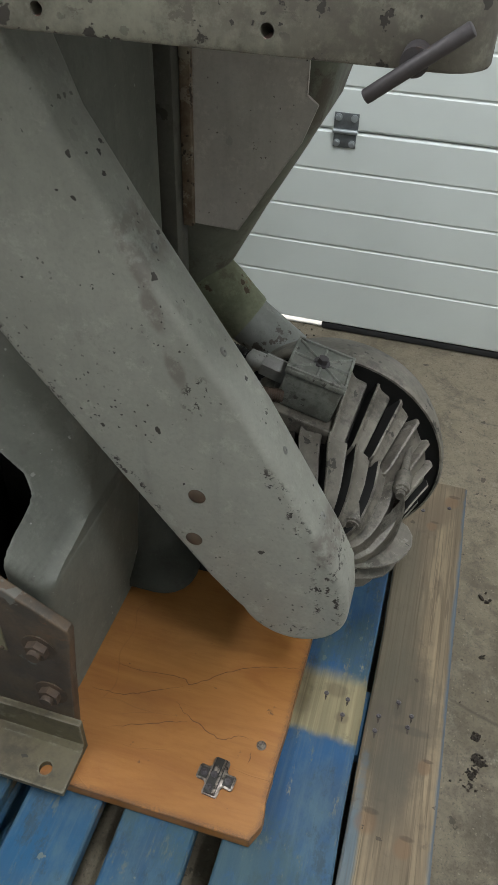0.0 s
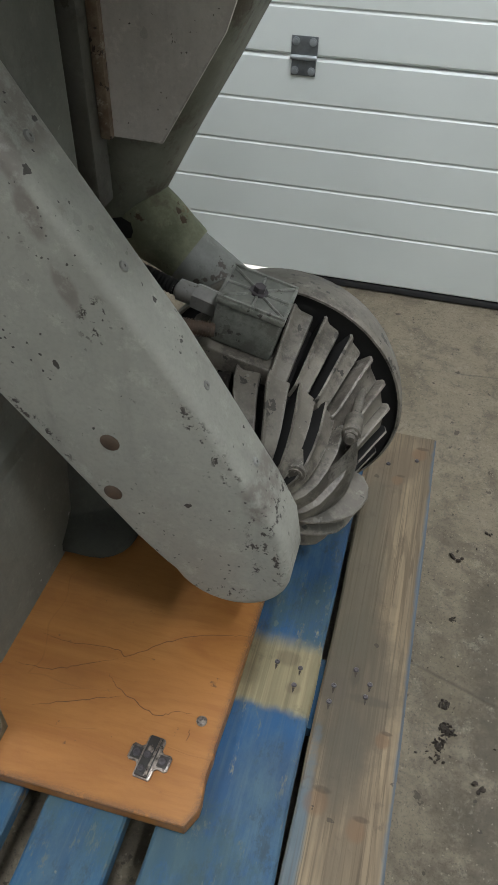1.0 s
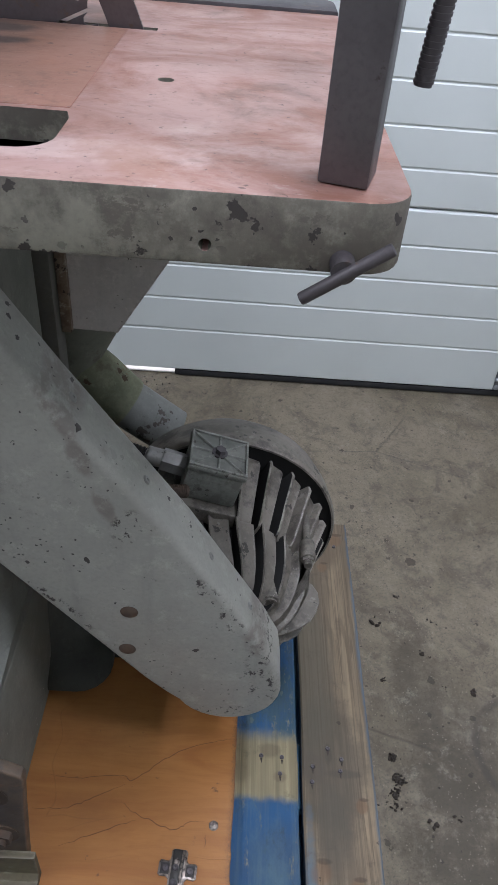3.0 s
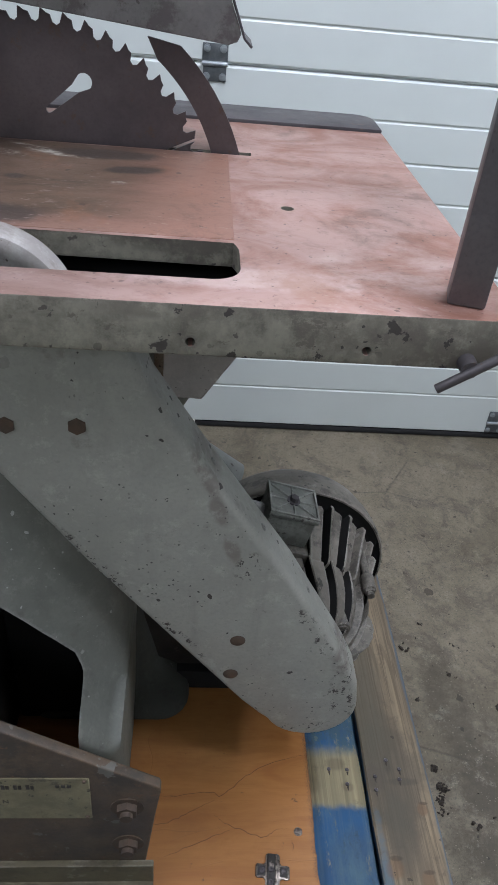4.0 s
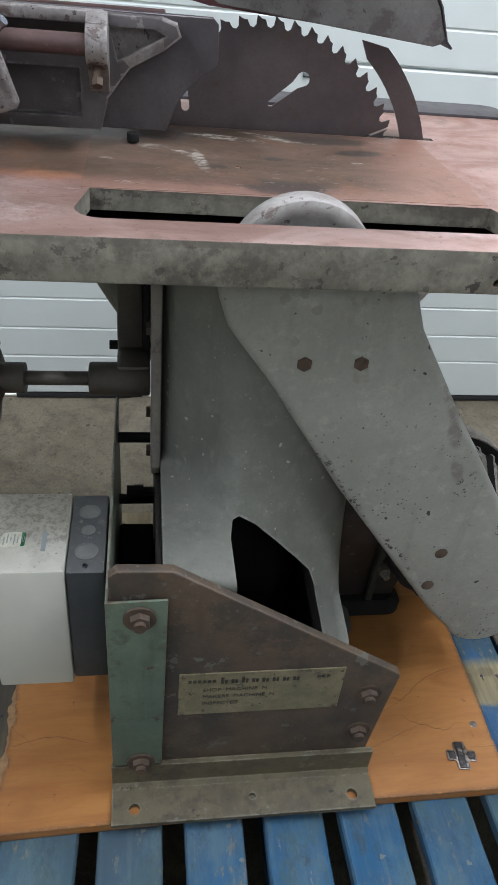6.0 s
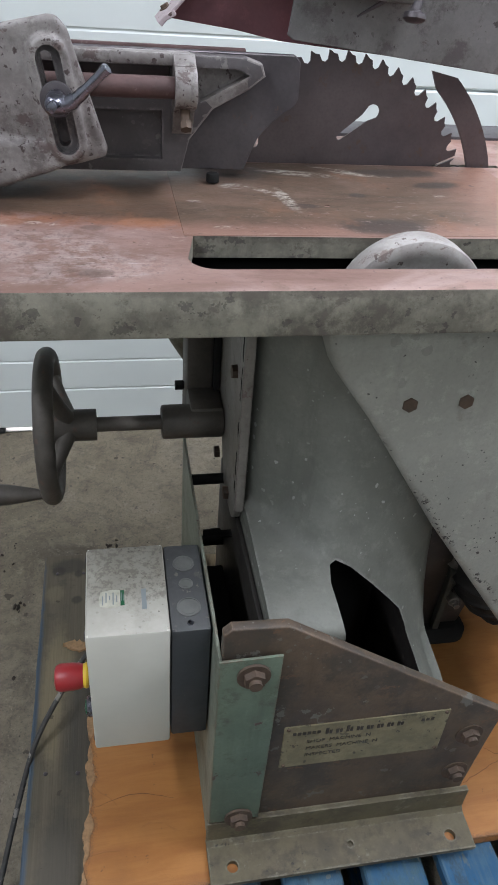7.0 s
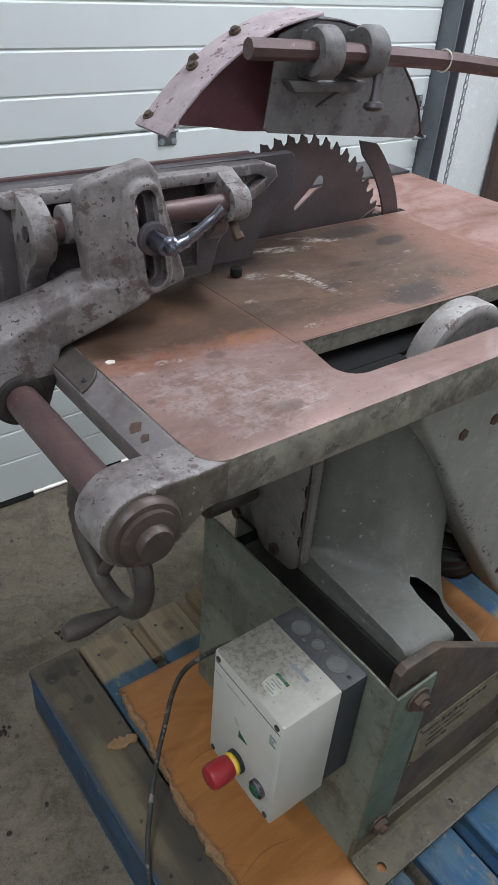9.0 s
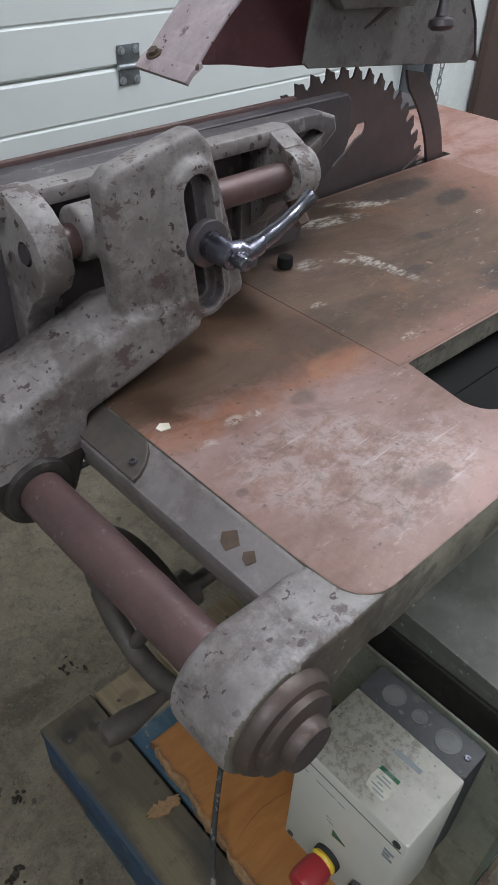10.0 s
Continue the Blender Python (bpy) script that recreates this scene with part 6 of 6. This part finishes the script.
rod = [bm_cyl((0.10, 0.36, 0.548), (0.188, 0.385, 0.53), 0.0078, None, 16)]
for k in range(24):
    c0 = Vector((0.12, 0.3657, 0.5439)).lerp(Vector((0.187, 0.3847, 0.5303)), k / 24)
    rod.append(bm_cyl(c0, c0 + Vector((0.0014, 0.0004, -0.0003)), 0.0092, None, 16))
part("tension_rod", join(*rod), BOLT, motor, "rusty threaded tension rod")
part("motor_foot", bm_box(0.06, 0.15, 0.4125, 0.48, 0.30, 0.34, 0.006), BLACK, motor)
part("drive_boss", bm_cyl((MCX, 0.2725, MCZ), (MCX, 0.285, MCZ), 0.045, None, 32, 0.004), MOTOR, motor)

# ---- starter box ----
starter = empty("starter_box", (-0.455, 0.17, 0.385), "white and grey motor starter box with a red stop button", "switch box")
sbase = part("base_box", bm_box(-0.4285, -0.3785, 0.092, 0.245, 0.385, 0.602, 0.004), GREY_PLASTIC, starter, "slate grey plastic back box")
second_material(sbase, DUSTYSLATE, lambda p: p.normal.z > 0.9)
cover = part("cover", bm_box(-0.532, -0.4295, 0.090, 0.243, 0.375, 0.6075, 0.004), WHITE_PLASTIC, starter, "dusty white plastic cover")
second_material(cover, DUSTY, lambda p: p.normal.z > 0.9)
for ky, kr in ((0.207, 0.0145), (0.170, 0.0095), (0.130, 0.0155)):
    part("knockout", bm_lathe([(kr, 0), (kr, 0.0012), (kr - 0.0015, 0.0012), (kr - 0.0015, 0.0004), (kr - 0.004, 0.0004), (kr - 0.004, 0.0009), (0.0002, 0.0009)], (-0.4035, ky, 0.602), (0, 0, 1), 28), KNOCKOUT, sbase)
part("base_screw", screw_head((-0.404, 0.104, 0.6022), (0, 0, 1), 0.004), CHROME, sbase)
for sy, sz in ((0.102, 0.597), (0.232, 0.597), (0.102, 0.387), (0.232, 0.387)):
    part("cover_screw", bm_cyl((-0.5335, sy, sz), (-0.531, sy, sz), 0.005, 0.0045, 16), DARKSTEEL, cover)
stop = part("stop_button", bm_lathe([(0.0155, 0), (0.0165, 0.006), (0.0182, 0.01), (0.0192, 0.02), (0.0195, 0.036), (0.017, 0.0425), (0.012, 0.0445), (0.0002, 0.0452)], (-0.541, 0.172, 0.43), (-1, 0, 0), 32), RED, starter, "red mushroom stop button")
part("yellow_ring", bm_lathe([(0.0165, 0), (0.018, 0.0035), (0.0165, 0.0075), (0.0002, 0.0075)], (-0.5385, 0.172, 0.43), (-1, 0, 0), 32), YELLOW, stop)
part("black_collar", bm_lathe([(0.0185, 0), (0.0185, 0.0062), (0.0002, 0.0062)], (-0.532, 0.172, 0.43), (-1, 0, 0), 32), RUBBER, stop)
go = part("start_button", bm_lathe([(0.0145, 0), (0.0145, 0.006), (0.012, 0.0085), (0.0002, 0.0085)], (-0.532, 0.121, 0.43), (-1, 0, 0), 28), CHROME, starter, "chrome ringed start button")
part("button_cap", bm_lathe([(0.0095, 0), (0.0095, 0.002), (0.0002, 0.003)], (-0.5402, 0.121, 0.43), (-1, 0, 0), 24), GREENBTN, go, "dark green button cap")
part("rating_label", bm_prism([(-0.514, 0.137), (-0.5, 0.1335), (-0.489, 0.136), (-0.4875, 0.15), (-0.489, 0.163), (-0.502, 0.164), (-0.513, 0.161), (-0.5155, 0.149)], "z", 0.6075, 0.6079), plain("yellowed_paper_label", (0.5, 0.49, 0.4), 0.6, vary=0.3, scale=90), cover, "torn yellowed rating label")
part("green_label", bm_box(-0.4885, -0.4835, 0.137, 0.162, 0.6075, 0.608), GREENBTN, cover, "faded green label strip")
for k in range(5):
    part("label_bar", bm_box(-0.5115 + 0.0044 * k, -0.5099 + 0.0044 * k, 0.139 + 0.004 * (k % 3), 0.159 - 0.005 * ((k + 1) % 2), 0.6079, 0.6082), LABEL_INK, cover)
for k in range(2):
    part("label_bar", bm_box(-0.4875 + 0.0022 * k, -0.4867 + 0.0022 * k, 0.144, 0.158 - 0.003 * (k % 2), 0.608, 0.6083), LABEL_INK, cover)
part("top_mark", bm_box(-0.462, -0.456, 0.128, 0.162, 0.6076, 0.6080), LABEL_INK, cover)
part("side_mark", bm_prism([(0.175, 0.50), (0.155, 0.49), (0.175, 0.486)], "x", -0.5327, -0.532), GREENBTN, cover)
for k in range(3):
    part("side_label", bm_box(-0.5326, -0.532, 0.1 + 0.004 * (k % 2), 0.113, 0.551 + 0.007 * k, 0.5555 + 0.007 * k), LABEL_INK, cover)
part("cover_seam", bm_box(-0.5324, -0.532, 0.0945, 0.2385, 0.5868, 0.588), DARKSTEEL, cover, "thin dark seam under the cover's lid")
for y0, y1, z in ((0.222, 0.238, 0.566), (0.182, 0.196, 0.566), (0.198, 0.21, 0.566), (0.168, 0.178, 0.5655), (0.18, 0.188, 0.515), (0.176, 0.186, 0.508)):
    part("print_bar", bm_box(-0.5323, -0.532, y0, y1, z, z + 0.0016), LABEL_INK, cover)

cable_pts = [(-0.425, 0.25, 0.545), (-0.46, 0.285, 0.53), (-0.482, 0.33, 0.47), (-0.493, 0.375, 0.39), (-0.508, 0.388, 0.325), (-0.530, 0.376, 0.272), (-0.568, 0.342, 0.238), (-0.605, 0.30, 0.208), (-0.645, 0.245, 0.162), (-0.675, 0.17, 0.10), (-0.72, 0.0, 0.012), (-0.78, -0.3, 0.008)]


thing("power_cable", bm_tube(spline(cable_pts), 0.0046, 12), CABLE, "black power cable trailing from the starter box", "cable")

# ---- rip fence ----
fence = empty("rip_fence", (-0.5, 0.46, T), "old cast rip fence with flaked paint clamped on its bar", "rip fence")
fplate = [(-0.80, T + 0.012), (-0.80, 1.180), (-0.238, 1.180), (-0.231, 1.173), (-0.229, 1.130), (-0.234, 1.120), (-0.25, 1.110), (-0.266, 1.096), (-0.280, 1.080), (-0.290, 1.058), (-0.297, T + 0.012)]
part("fence_plate", bm_prism(fplate, "y", 0.517, 0.5315, 0.001, 1), DARKSTEEL, fence, "dark steel fence plate")
part("top_edge", bm_box(-0.80, -0.30, 0.5315, 0.5385, 1.168, 1.1835, 0.002), RUSTBAR, fence)
ribbed = [(-0.675, T + 0.014), (-0.675, 1.182), (-0.305, 1.178), (-0.285, 1.172), (-0.28, 1.158), (-0.30, 1.142), (-0.345, 1.118), (-0.375, 1.08), (-0.385, T + 0.014)]
face = cut(bm_prism(ribbed, "y", 0.492, 0.5165, 0.003, 2), bm_box(-0.64, -0.40, 0.48, 0.506, 1.135, 1.168), bm_box(-0.64, -0.41, 0.48, 0.506, T + 0.03, 1.115), bm_prism([(-0.372, 1.165), (-0.315, 1.165), (-0.30, 1.158), (-0.362, 1.125)], "y", 0.48, 0.51))
casting_face = part("fence_casting", face, DARKCAST, fence, "flaked cast fence body", 30)
second_material(casting_face, CAST, lambda p: (p.center + ORIGIN[casting_face]).x > -0.374 and (p.center + ORIGIN[casting_face]).z > 1.1 and p.normal.y < 0.5)
part("upper_rail", bm_box(-0.67, -0.375, 0.47, 0.4915, 1.168, 1.183, 0.004), CAST, fence)
nose = [(0.4915, 1.181), (0.475, 1.183), (0.452, 1.172)] + arc2(0.452, 1.148, 0.023, 90, 270, 10)
short_arm = nose + [(0.465, 1.118), (0.478, 1.10), (0.4915, 1.088)]
long_arm = [(0.4915, T + 0.014), (0.4915, 1.183), (0.474, 1.186), (0.450, 1.176), (0.437, 1.166), (0.430, 1.152), (0.429, 1.135), (0.437, 1.12), (0.455, 1.106), (0.468, 1.088), (0.475, 1.06), (0.477, T + 0.014)]
part("rail_bracket", bm_prism(short_arm, "x", -0.398, -0.372, 0.004, 2), CAST, fence, "rounded cast rail bracket")
part("rail_bracket", cut(bm_prism(long_arm, "x", -0.656, -0.630, 0.003, 2), bm_cyl((-0.67, 0.452, 1.148), (-0.645, 0.452, 1.148), 0.009, None, 24)), CAST, fence, "flaked cast end bracket down to the table")
part("set_pin", bm_cyl((-0.6575, 0.452, 1.148), (-0.645, 0.452, 1.148), 0.0075, None, 20), DARKSTEEL, fence)
part("slide_rod", bm_cyl((-0.645, 0.452, 1.148), (-0.385, 0.452, 1.148), 0.0125, None, 28), RUSTBAR, fence, "reddish round slide rod")
part("lock_bolt", join(bm_cyl((-0.385, 0.452, 1.125), (-0.385, 0.437, 1.108), 0.006, None, 14), bolt_head((-0.385, 0.44, 1.112), (0, -0.66, -0.75), 0.0075, 0.009, False)), BOLT, fence)
part("foot_stud", bm_cyl((-0.343, 0.492, T + 0.0015), (-0.343, 0.492, T + 0.014), 0.0085, None, 18, 0.002), BLACK, fence)
# tilted carriage that rides on the bar
slabline = [(-0.528, 1.2195), (-0.537, 1.2205), (-0.604, 1.206), (-0.614, 1.197), (-0.612, 1.15), (-0.607, 1.10), (-0.60, 1.055), (-0.56, 1.058), (-0.509, 1.069), (-0.482, 1.077), (-0.479, 1.085), (-0.507, 1.175), (-0.517, 1.208)]
baseline = [(-0.55, 1.094), (-0.602, 1.096), (-0.63, 1.086), (-0.67, 1.074), (-0.715, 1.056), (-0.738, 1.02), (-0.742, 0.985)] + arc2(EX, EZ - 0.002, 0.036, 185, 350, 10) + [(-0.652, 1.0), (-0.648, 1.030), (-0.60, 1.043), (-0.55, 1.058), (-0.53, 1.066)]
SA, SB = (-0.5385, 1.180), (-0.5245, 1.094)
ang = math.degrees(math.atan2(SB[1] - SA[1], SB[0] - SA[0]))


def slot_shape(r, a=SA, b=SB):
    return arc2(*a, r, ang + 90, ang + 270, 10) + arc2(*b, r, ang + 270, ang + 450, 10)


bulge = bm_tube(spline([(-0.735, 0.437, 1.03), (-0.70, 0.437, 1.045), (-0.64, 0.437, 1.058), (-0.58, 0.437, 1.078), (-0.54, 0.437, 1.088)], 5), [0.030] * 6 + [0.034] * 8 + [0.030] * 3 + [0.022] * 4, 20)
casting = blend([bm_prism(slabline, "y", 0.411, 0.432, 0.005, 2), bm_prism(baseline, "y", 0.403, 0.470, 0.006, 2), bulge, bm_prism(slot_shape(0.0225), "y", 0.4025, 0.43, 0.003, 2), bm_cyl((-0.6165, 0.452, 1.152), (-0.59, 0.452, 1.152), 0.021)], 0.0025, 3)
casting = cut(casting, bm_prism(slot_shape(0.0135), "y", 0.3, 0.4135), bm_prism(slot_shape(0.0065, (SA[0] - 0.003, SA[1]), (SB[0] - 0.003, SB[1])), "y", 0.3, 0.6), bm_cyl((EX - 0.0045, 0.3, EZ), (EX - 0.0045, 0.6, EZ), 0.0195, None, 32))
part("bar_collar", cut(bm_cyl((EX - 0.0045, 0.397, EZ), (EX - 0.0045, 0.471, EZ), 0.029, None, 40, 0.005), bm_cyl((EX - 0.0045, 0.3, EZ), (EX - 0.0045, 0.6, EZ), 0.0195, None, 32)), GREASESHADE, fence, "dark greasy collar round the bar")
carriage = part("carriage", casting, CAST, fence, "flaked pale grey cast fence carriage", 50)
mid, line_way = Vector(((SA[0] + SB[0]) / 2, (SA[1] + SB[1]) / 2)), Vector((SB[0] - SA[0], SB[1] - SA[1])).normalized()


def in_slot(p):
    """The sunk track of the clamp slot."""
    q = p.center + ORIGIN[carriage]
    d = Vector((q.x, q.z)) - mid
    along = min(0.0435, max(-0.0435, d.dot(line_way)))
    return q.y > 0.4045 and (d - line_way * along).length < 0.0142


second_material(carriage, DARKCAST, in_slot)
# Carriage faces below z 1.003 take the darkest material.
carriage.data.materials.append(GREASESHADE)
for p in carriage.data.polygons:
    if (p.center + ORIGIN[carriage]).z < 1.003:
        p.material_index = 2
lever = part("clamp_lever", bm_cyl((-0.5315, 0.404, 1.1405), (-0.5345, 0.366, 1.1405), 0.012, 0.0095, 24, 0.003), CHROME, fence, "polished steel clamp lever")
part("lever_arm", bm_tube(spline([(-0.534, 0.372, 1.1405), (-0.516, 0.366, 1.144), (-0.496, 0.354, 1.162), (-0.476, 0.346, 1.182)], 6), [0.0105] * 2 + [0.0098] * 3 + [0.0082] * 3 + [0.0066] * 3 + [0.0056] * 4 + [0.0052] * 2 + [0.006] * 2, 16), CHROME, lever)
part("lever_stud", bm_cyl((-0.5345, 0.366, 1.141), (-0.535, 0.352, 1.141), 0.0055, None, 16, 0.001), CHROME, lever)
part("lever_washer", bm_cyl((-0.532, 0.3955, 1.1405), (-0.532, 0.4035, 1.1405), 0.0185, None, 28, 0.001), DARKSTEEL, lever)

# ---- blade guard on its arm ----
hood = empty("blade_guard", (-0.15, 0.61, 1.16), "grey and pink sheet metal blade guard on a round arm", "blade guard")
crown = [(-0.165, 1.336), (-0.11, 1.330), (-0.06, 1.320), (-0.011, 1.302), (0.03, 1.275), (0.062, 1.243), (0.088, 1.207), (0.103, 1.172), (0.099, 1.163), (0.088, 1.159)]
near = [(-0.236, 1.196), (-0.222, 1.315)] + crown + [(-0.228, 1.190)]
part("near_cheek", bm_prism(near, "y", 0.585, 0.589, 0.001, 1), GUARD, hood, "grey side cheek")
far = [(-0.392, 1.203), (-0.353, 1.250), (-0.291, 1.292), (-0.218, 1.324)] + crown + [(-0.235, 1.182), (-0.30, 1.193)]
part("far_cheek", bm_prism(far, "y", 0.638, 0.642, 0.001, 1), GUARDIN, hood, "maroon inner cheek")


def strap(line, y0, y1, t):
    n = len(line)
    up = []
    for k in range(n):
        a, b = Vector(line[max(0, k - 1)]), Vector(line[min(n - 1, k + 1)])
        d = (b - a).normalized()
        up.append((line[k][0] - d.y * t, line[k][1] + d.x * t))
    return bm_prism(list(line) + up[::-1], "y", y0, y1, 0.0008, 1)


part("front_strap", strap([(-0.400, 1.202), (-0.375, 1.228), (-0.352, 1.250), (-0.320, 1.275), (-0.288, 1.295), (-0.255, 1.311), (-0.218, 1.325), (-0.190, 1.332), (-0.150, 1.339)], 0.578, 0.652, 0.004), GUARDPINK, hood, "dusty pink curved top strap")
part("rear_strap", strap([(-0.165, 1.3335), (-0.11, 1.331), (-0.06, 1.321), (-0.011, 1.303), (0.03, 1.276), (0.063, 1.244), (0.089, 1.208), (0.106, 1.166), (0.116, 1.157)], 0.584, 0.646, 0.003), DARKSTEEL, hood)
for bx, bz in ((-0.394, 1.213), (-0.330, 1.2725), (-0.262, 1.314)):
    part("strap_bolt", bolt_head((bx, 0.632 if bx > -0.35 else 0.640, bz), (-0.5, 0, 0.86), 0.006, 0.006), BOLT, hood)
part("wing_nut", bm_prism([(-0.336, 1.266), (-0.330, 1.284), (-0.322, 1.288), (-0.314, 1.282)], "y", 0.638, 0.643, 0.001, 1), BOLT, hood)
part("front_lip", strap([(-0.404, 1.198), (-0.398, 1.205), (-0.385, 1.212)], 0.576, 0.655, 0.006), GUARDPINK, hood)
for cx in (-0.172, -0.085):
    clampring = bm_lathe([(0.014, -0.017), (0.03, -0.017), (0.034, -0.011), (0.034, 0.011), (0.03, 0.017), (0.014, 0.017)], (cx, 0.548, 1.298), (1, -0.12, -0.03), 28)
    part("arm_clamp", join(clampring, bm_box(cx - 0.013, cx + 0.013, 0.55, 0.585, 1.262, 1.322, 0.005)), GUARD, hood, "grey cast arm clamp")
part("clamp_base", bm_prism([(-0.215, 1.262), (-0.06, 1.255), (-0.075, 1.24), (-0.20, 1.246)], "y", 0.566, 0.585, 0.004, 2), GUARD, hood)
part("guard_knob", join(bm_tube([(-0.075, 0.53, 1.272), (-0.083, 0.524, 1.25), (-0.088, 0.52, 1.236)], [0.008, 0.0055, 0.0075], 14), bm_lathe([(0.006, 0), (0.014, 0.004), (0.015, 0.01), (0.010, 0.014), (0.0002, 0.015)], (-0.087, 0.521, 1.238), (-0.1, -0.2, -1), 20)), DARKSTEEL, hood, "dark clamp knob")
part("hanging_spur", bm_tube([(-0.10, 0.57, 1.25), (-0.145, 0.58, 1.222)], [0.004, 0.0015], 8), DARKSTEEL, hood)
armline = spline([(-0.296, 0.556, 1.3035), (-0.12, 0.540, 1.297), (0.05, 0.520, 1.287), (0.17, 0.502, 1.276), (0.31, 0.478, 1.265), (0.40, 0.44, 1.26), (0.425, 0.36, 1.26), (0.425, 0.16, 1.26)], 6)
part("guard_arm", bm_tube(armline, 0.0135, 8), RUSTBAR, hood, "reddish steel guard arm")
part("string_tie", bm_tube([(0.05 + 0.002 * math.sin(a), 0.520 + 0.0155 * math.cos(a), 1.287 + 0.0155 * math.sin(a)) for a in [2 * math.pi * k / 16 for k in range(16)]], 0.0012, 6, True), CREAM, hood, "pale string tied round the arm")

# post at the table corner, with its tommy bar and screw
post = empty("guard_post", (0.305, 0.182, T), "dark square steel post standing on the table corner", "steel post")
pm = about((0.305, 0.182, 1.1), -16, "Z")
part("square_post", turned(bm_box(0.288, 0.322, 0.165, 0.199, T + 0.0005, 1.30, 0.002), pm), POST, post)
screw_line = [(0.342, 0.177, 1.088), (0.357, 0.177, 1.30)]
threads = [bm_cyl(*screw_line, 0.0058, None, 14)]
for k in range(58):
    c0 = Vector(screw_line[0]).lerp(Vector(screw_line[1]), (k + 0.5) / 58)
    threads.append(bm_cyl(c0, c0 + Vector((0.0001, 0, 0.0018)), 0.0065, None, 12))
part("threaded_rod", join(*threads), DARKSTEEL, post, "dark threaded rod")
part("cross_arm", bm_box(0.285, 0.445, 0.16, 0.204, 1.298, 1.325, 0.003), DARKSTEEL, post)
part("arm_socket", bm_box(0.404, 0.446, 0.162, 0.202, 1.235, 1.2975, 0.004), DARKSTEEL, post)
tb = part("tommy_bar", bm_cyl((0.279, 0.128, 0.9625), (0.334, 0.124, 1.0045), 0.0045, None, 18, 0.001), DARKSTEEL, post, "thin steel tommy bar")
part("bar_boss", bm_cyl((0.305, 0.147, 0.985), (0.305, 0.127, 0.984), 0.0085, None, 20), DARKSTEEL, tb)

# ---- loose bits ----
thing("paint_fleck", bm_prism([(-0.617, 0.355), (-0.609, 0.353), (-0.606, 0.359), (-0.612, 0.363), (-0.618, 0.360)], "z", T + 0.0004, T + 0.0016), CREAM, "cream paint fleck on the rusty table", "fleck")
chip_rnd = random.Random(8)
chip_edge = [(-0.574 + (0.030 + chip_rnd.uniform(-0.006, 0.006)) * math.cos(a), 0.456 + (0.011 + chip_rnd.uniform(-0.004, 0.004)) * math.sin(a) - 0.2 * 0.03 * math.cos(a)) for a in [2 * math.pi * k / 34 for k in range(34)]]
thing("wood_chip", bm_prism(chip_edge, "z", 0.1448, 0.1505, 0.0015, 1), CHIPWOOD, "torn chipboard flake lying on the pallet", "wood chip")


def crumbs(name, spots, label, seed):
    rnd = random.Random(seed)
    bm = bmesh.new()
    for cx, cy, spread, count, size, z in spots:
        for _ in range(count):
            s = size * rnd.uniform(0.3, 1.0)
            x, y = rnd.gauss(cx, spread), rnd.gauss(cy, spread)
            m = Matrix.Translation((x, y, z + s * 0.3)) @ Euler([rnd.uniform(0, 6) for _ in range(3)]).to_matrix().to_4x4() @ Matrix.Diagonal((s, s * rnd.uniform(0.5, 1), s * rnd.uniform(0.3, 0.6), 1))
            bmesh.ops.create_icosphere(bm, subdivisions=1, radius=1, matrix=m)
    for v in bm.verts:
        v.co += Vector((rnd.uniform(-1, 1), rnd.uniform(-1, 1), 0)) * 0.0006
    return thing(name, bm, DIRT, label, "dirt", kind="stuff")


crumbs("floor_dirt", [(0.556, 0.584, 0.005, 6, 0.008, 0), (0.56, 0.268, 0.006, 46, 0.0045, 0), (0.553, 0.245, 0.005, 36, 0.004, 0), (0.549, 0.228, 0.005, 20, 0.0035, 0), (0.62, 0.3, 0.12, 26, 0.003, 0), (0.6, 0.75, 0.2, 30, 0.003, 0), (-0.78, 0.9, 0.02, 16, 0.008, 0), (-0.85, 0.75, 0.1, 20, 0.006, 0), (-0.8, 0.5, 0.12, 16, 0.007, 0), (-0.5, 1.1, 0.2, 40, 0.004, 0), (0.0, 1.30, 0.05, 40, 0.005, 0.025), (-0.509, 0.883, 0.012, 14, 0.009, 0), (-0.727, 0.699, 0.01, 8, 0.008, 0), (-0.80, 0.591, 0.01, 8, 0.009, 0), (0.606, 0.198, 0.004, 5, 0.007, 0), (0.556, 0.308, 0.0045, 36, 0.0048, 0), (0.64, 0.521, 0.003, 5, 0.0055, 0), (0.653, 0.511, 0.002, 3, 0.004, 0), (0.726, 0.442, 0.004, 6, 0.006, 0), (0.673, 0.446, 0.003, 4, 0.004, 0), (0.558, 0.456, 0.004, 7, 0.004, 0), (0.607, 0.655, 0.003, 3, 0.005, 0), (0.648, 0.21, 0.005, 6, 0.0045, 0), (0.668, 0.6, 0.003, 3, 0.004, 0)], "dark crumbs and grit on the concrete floor", 3)
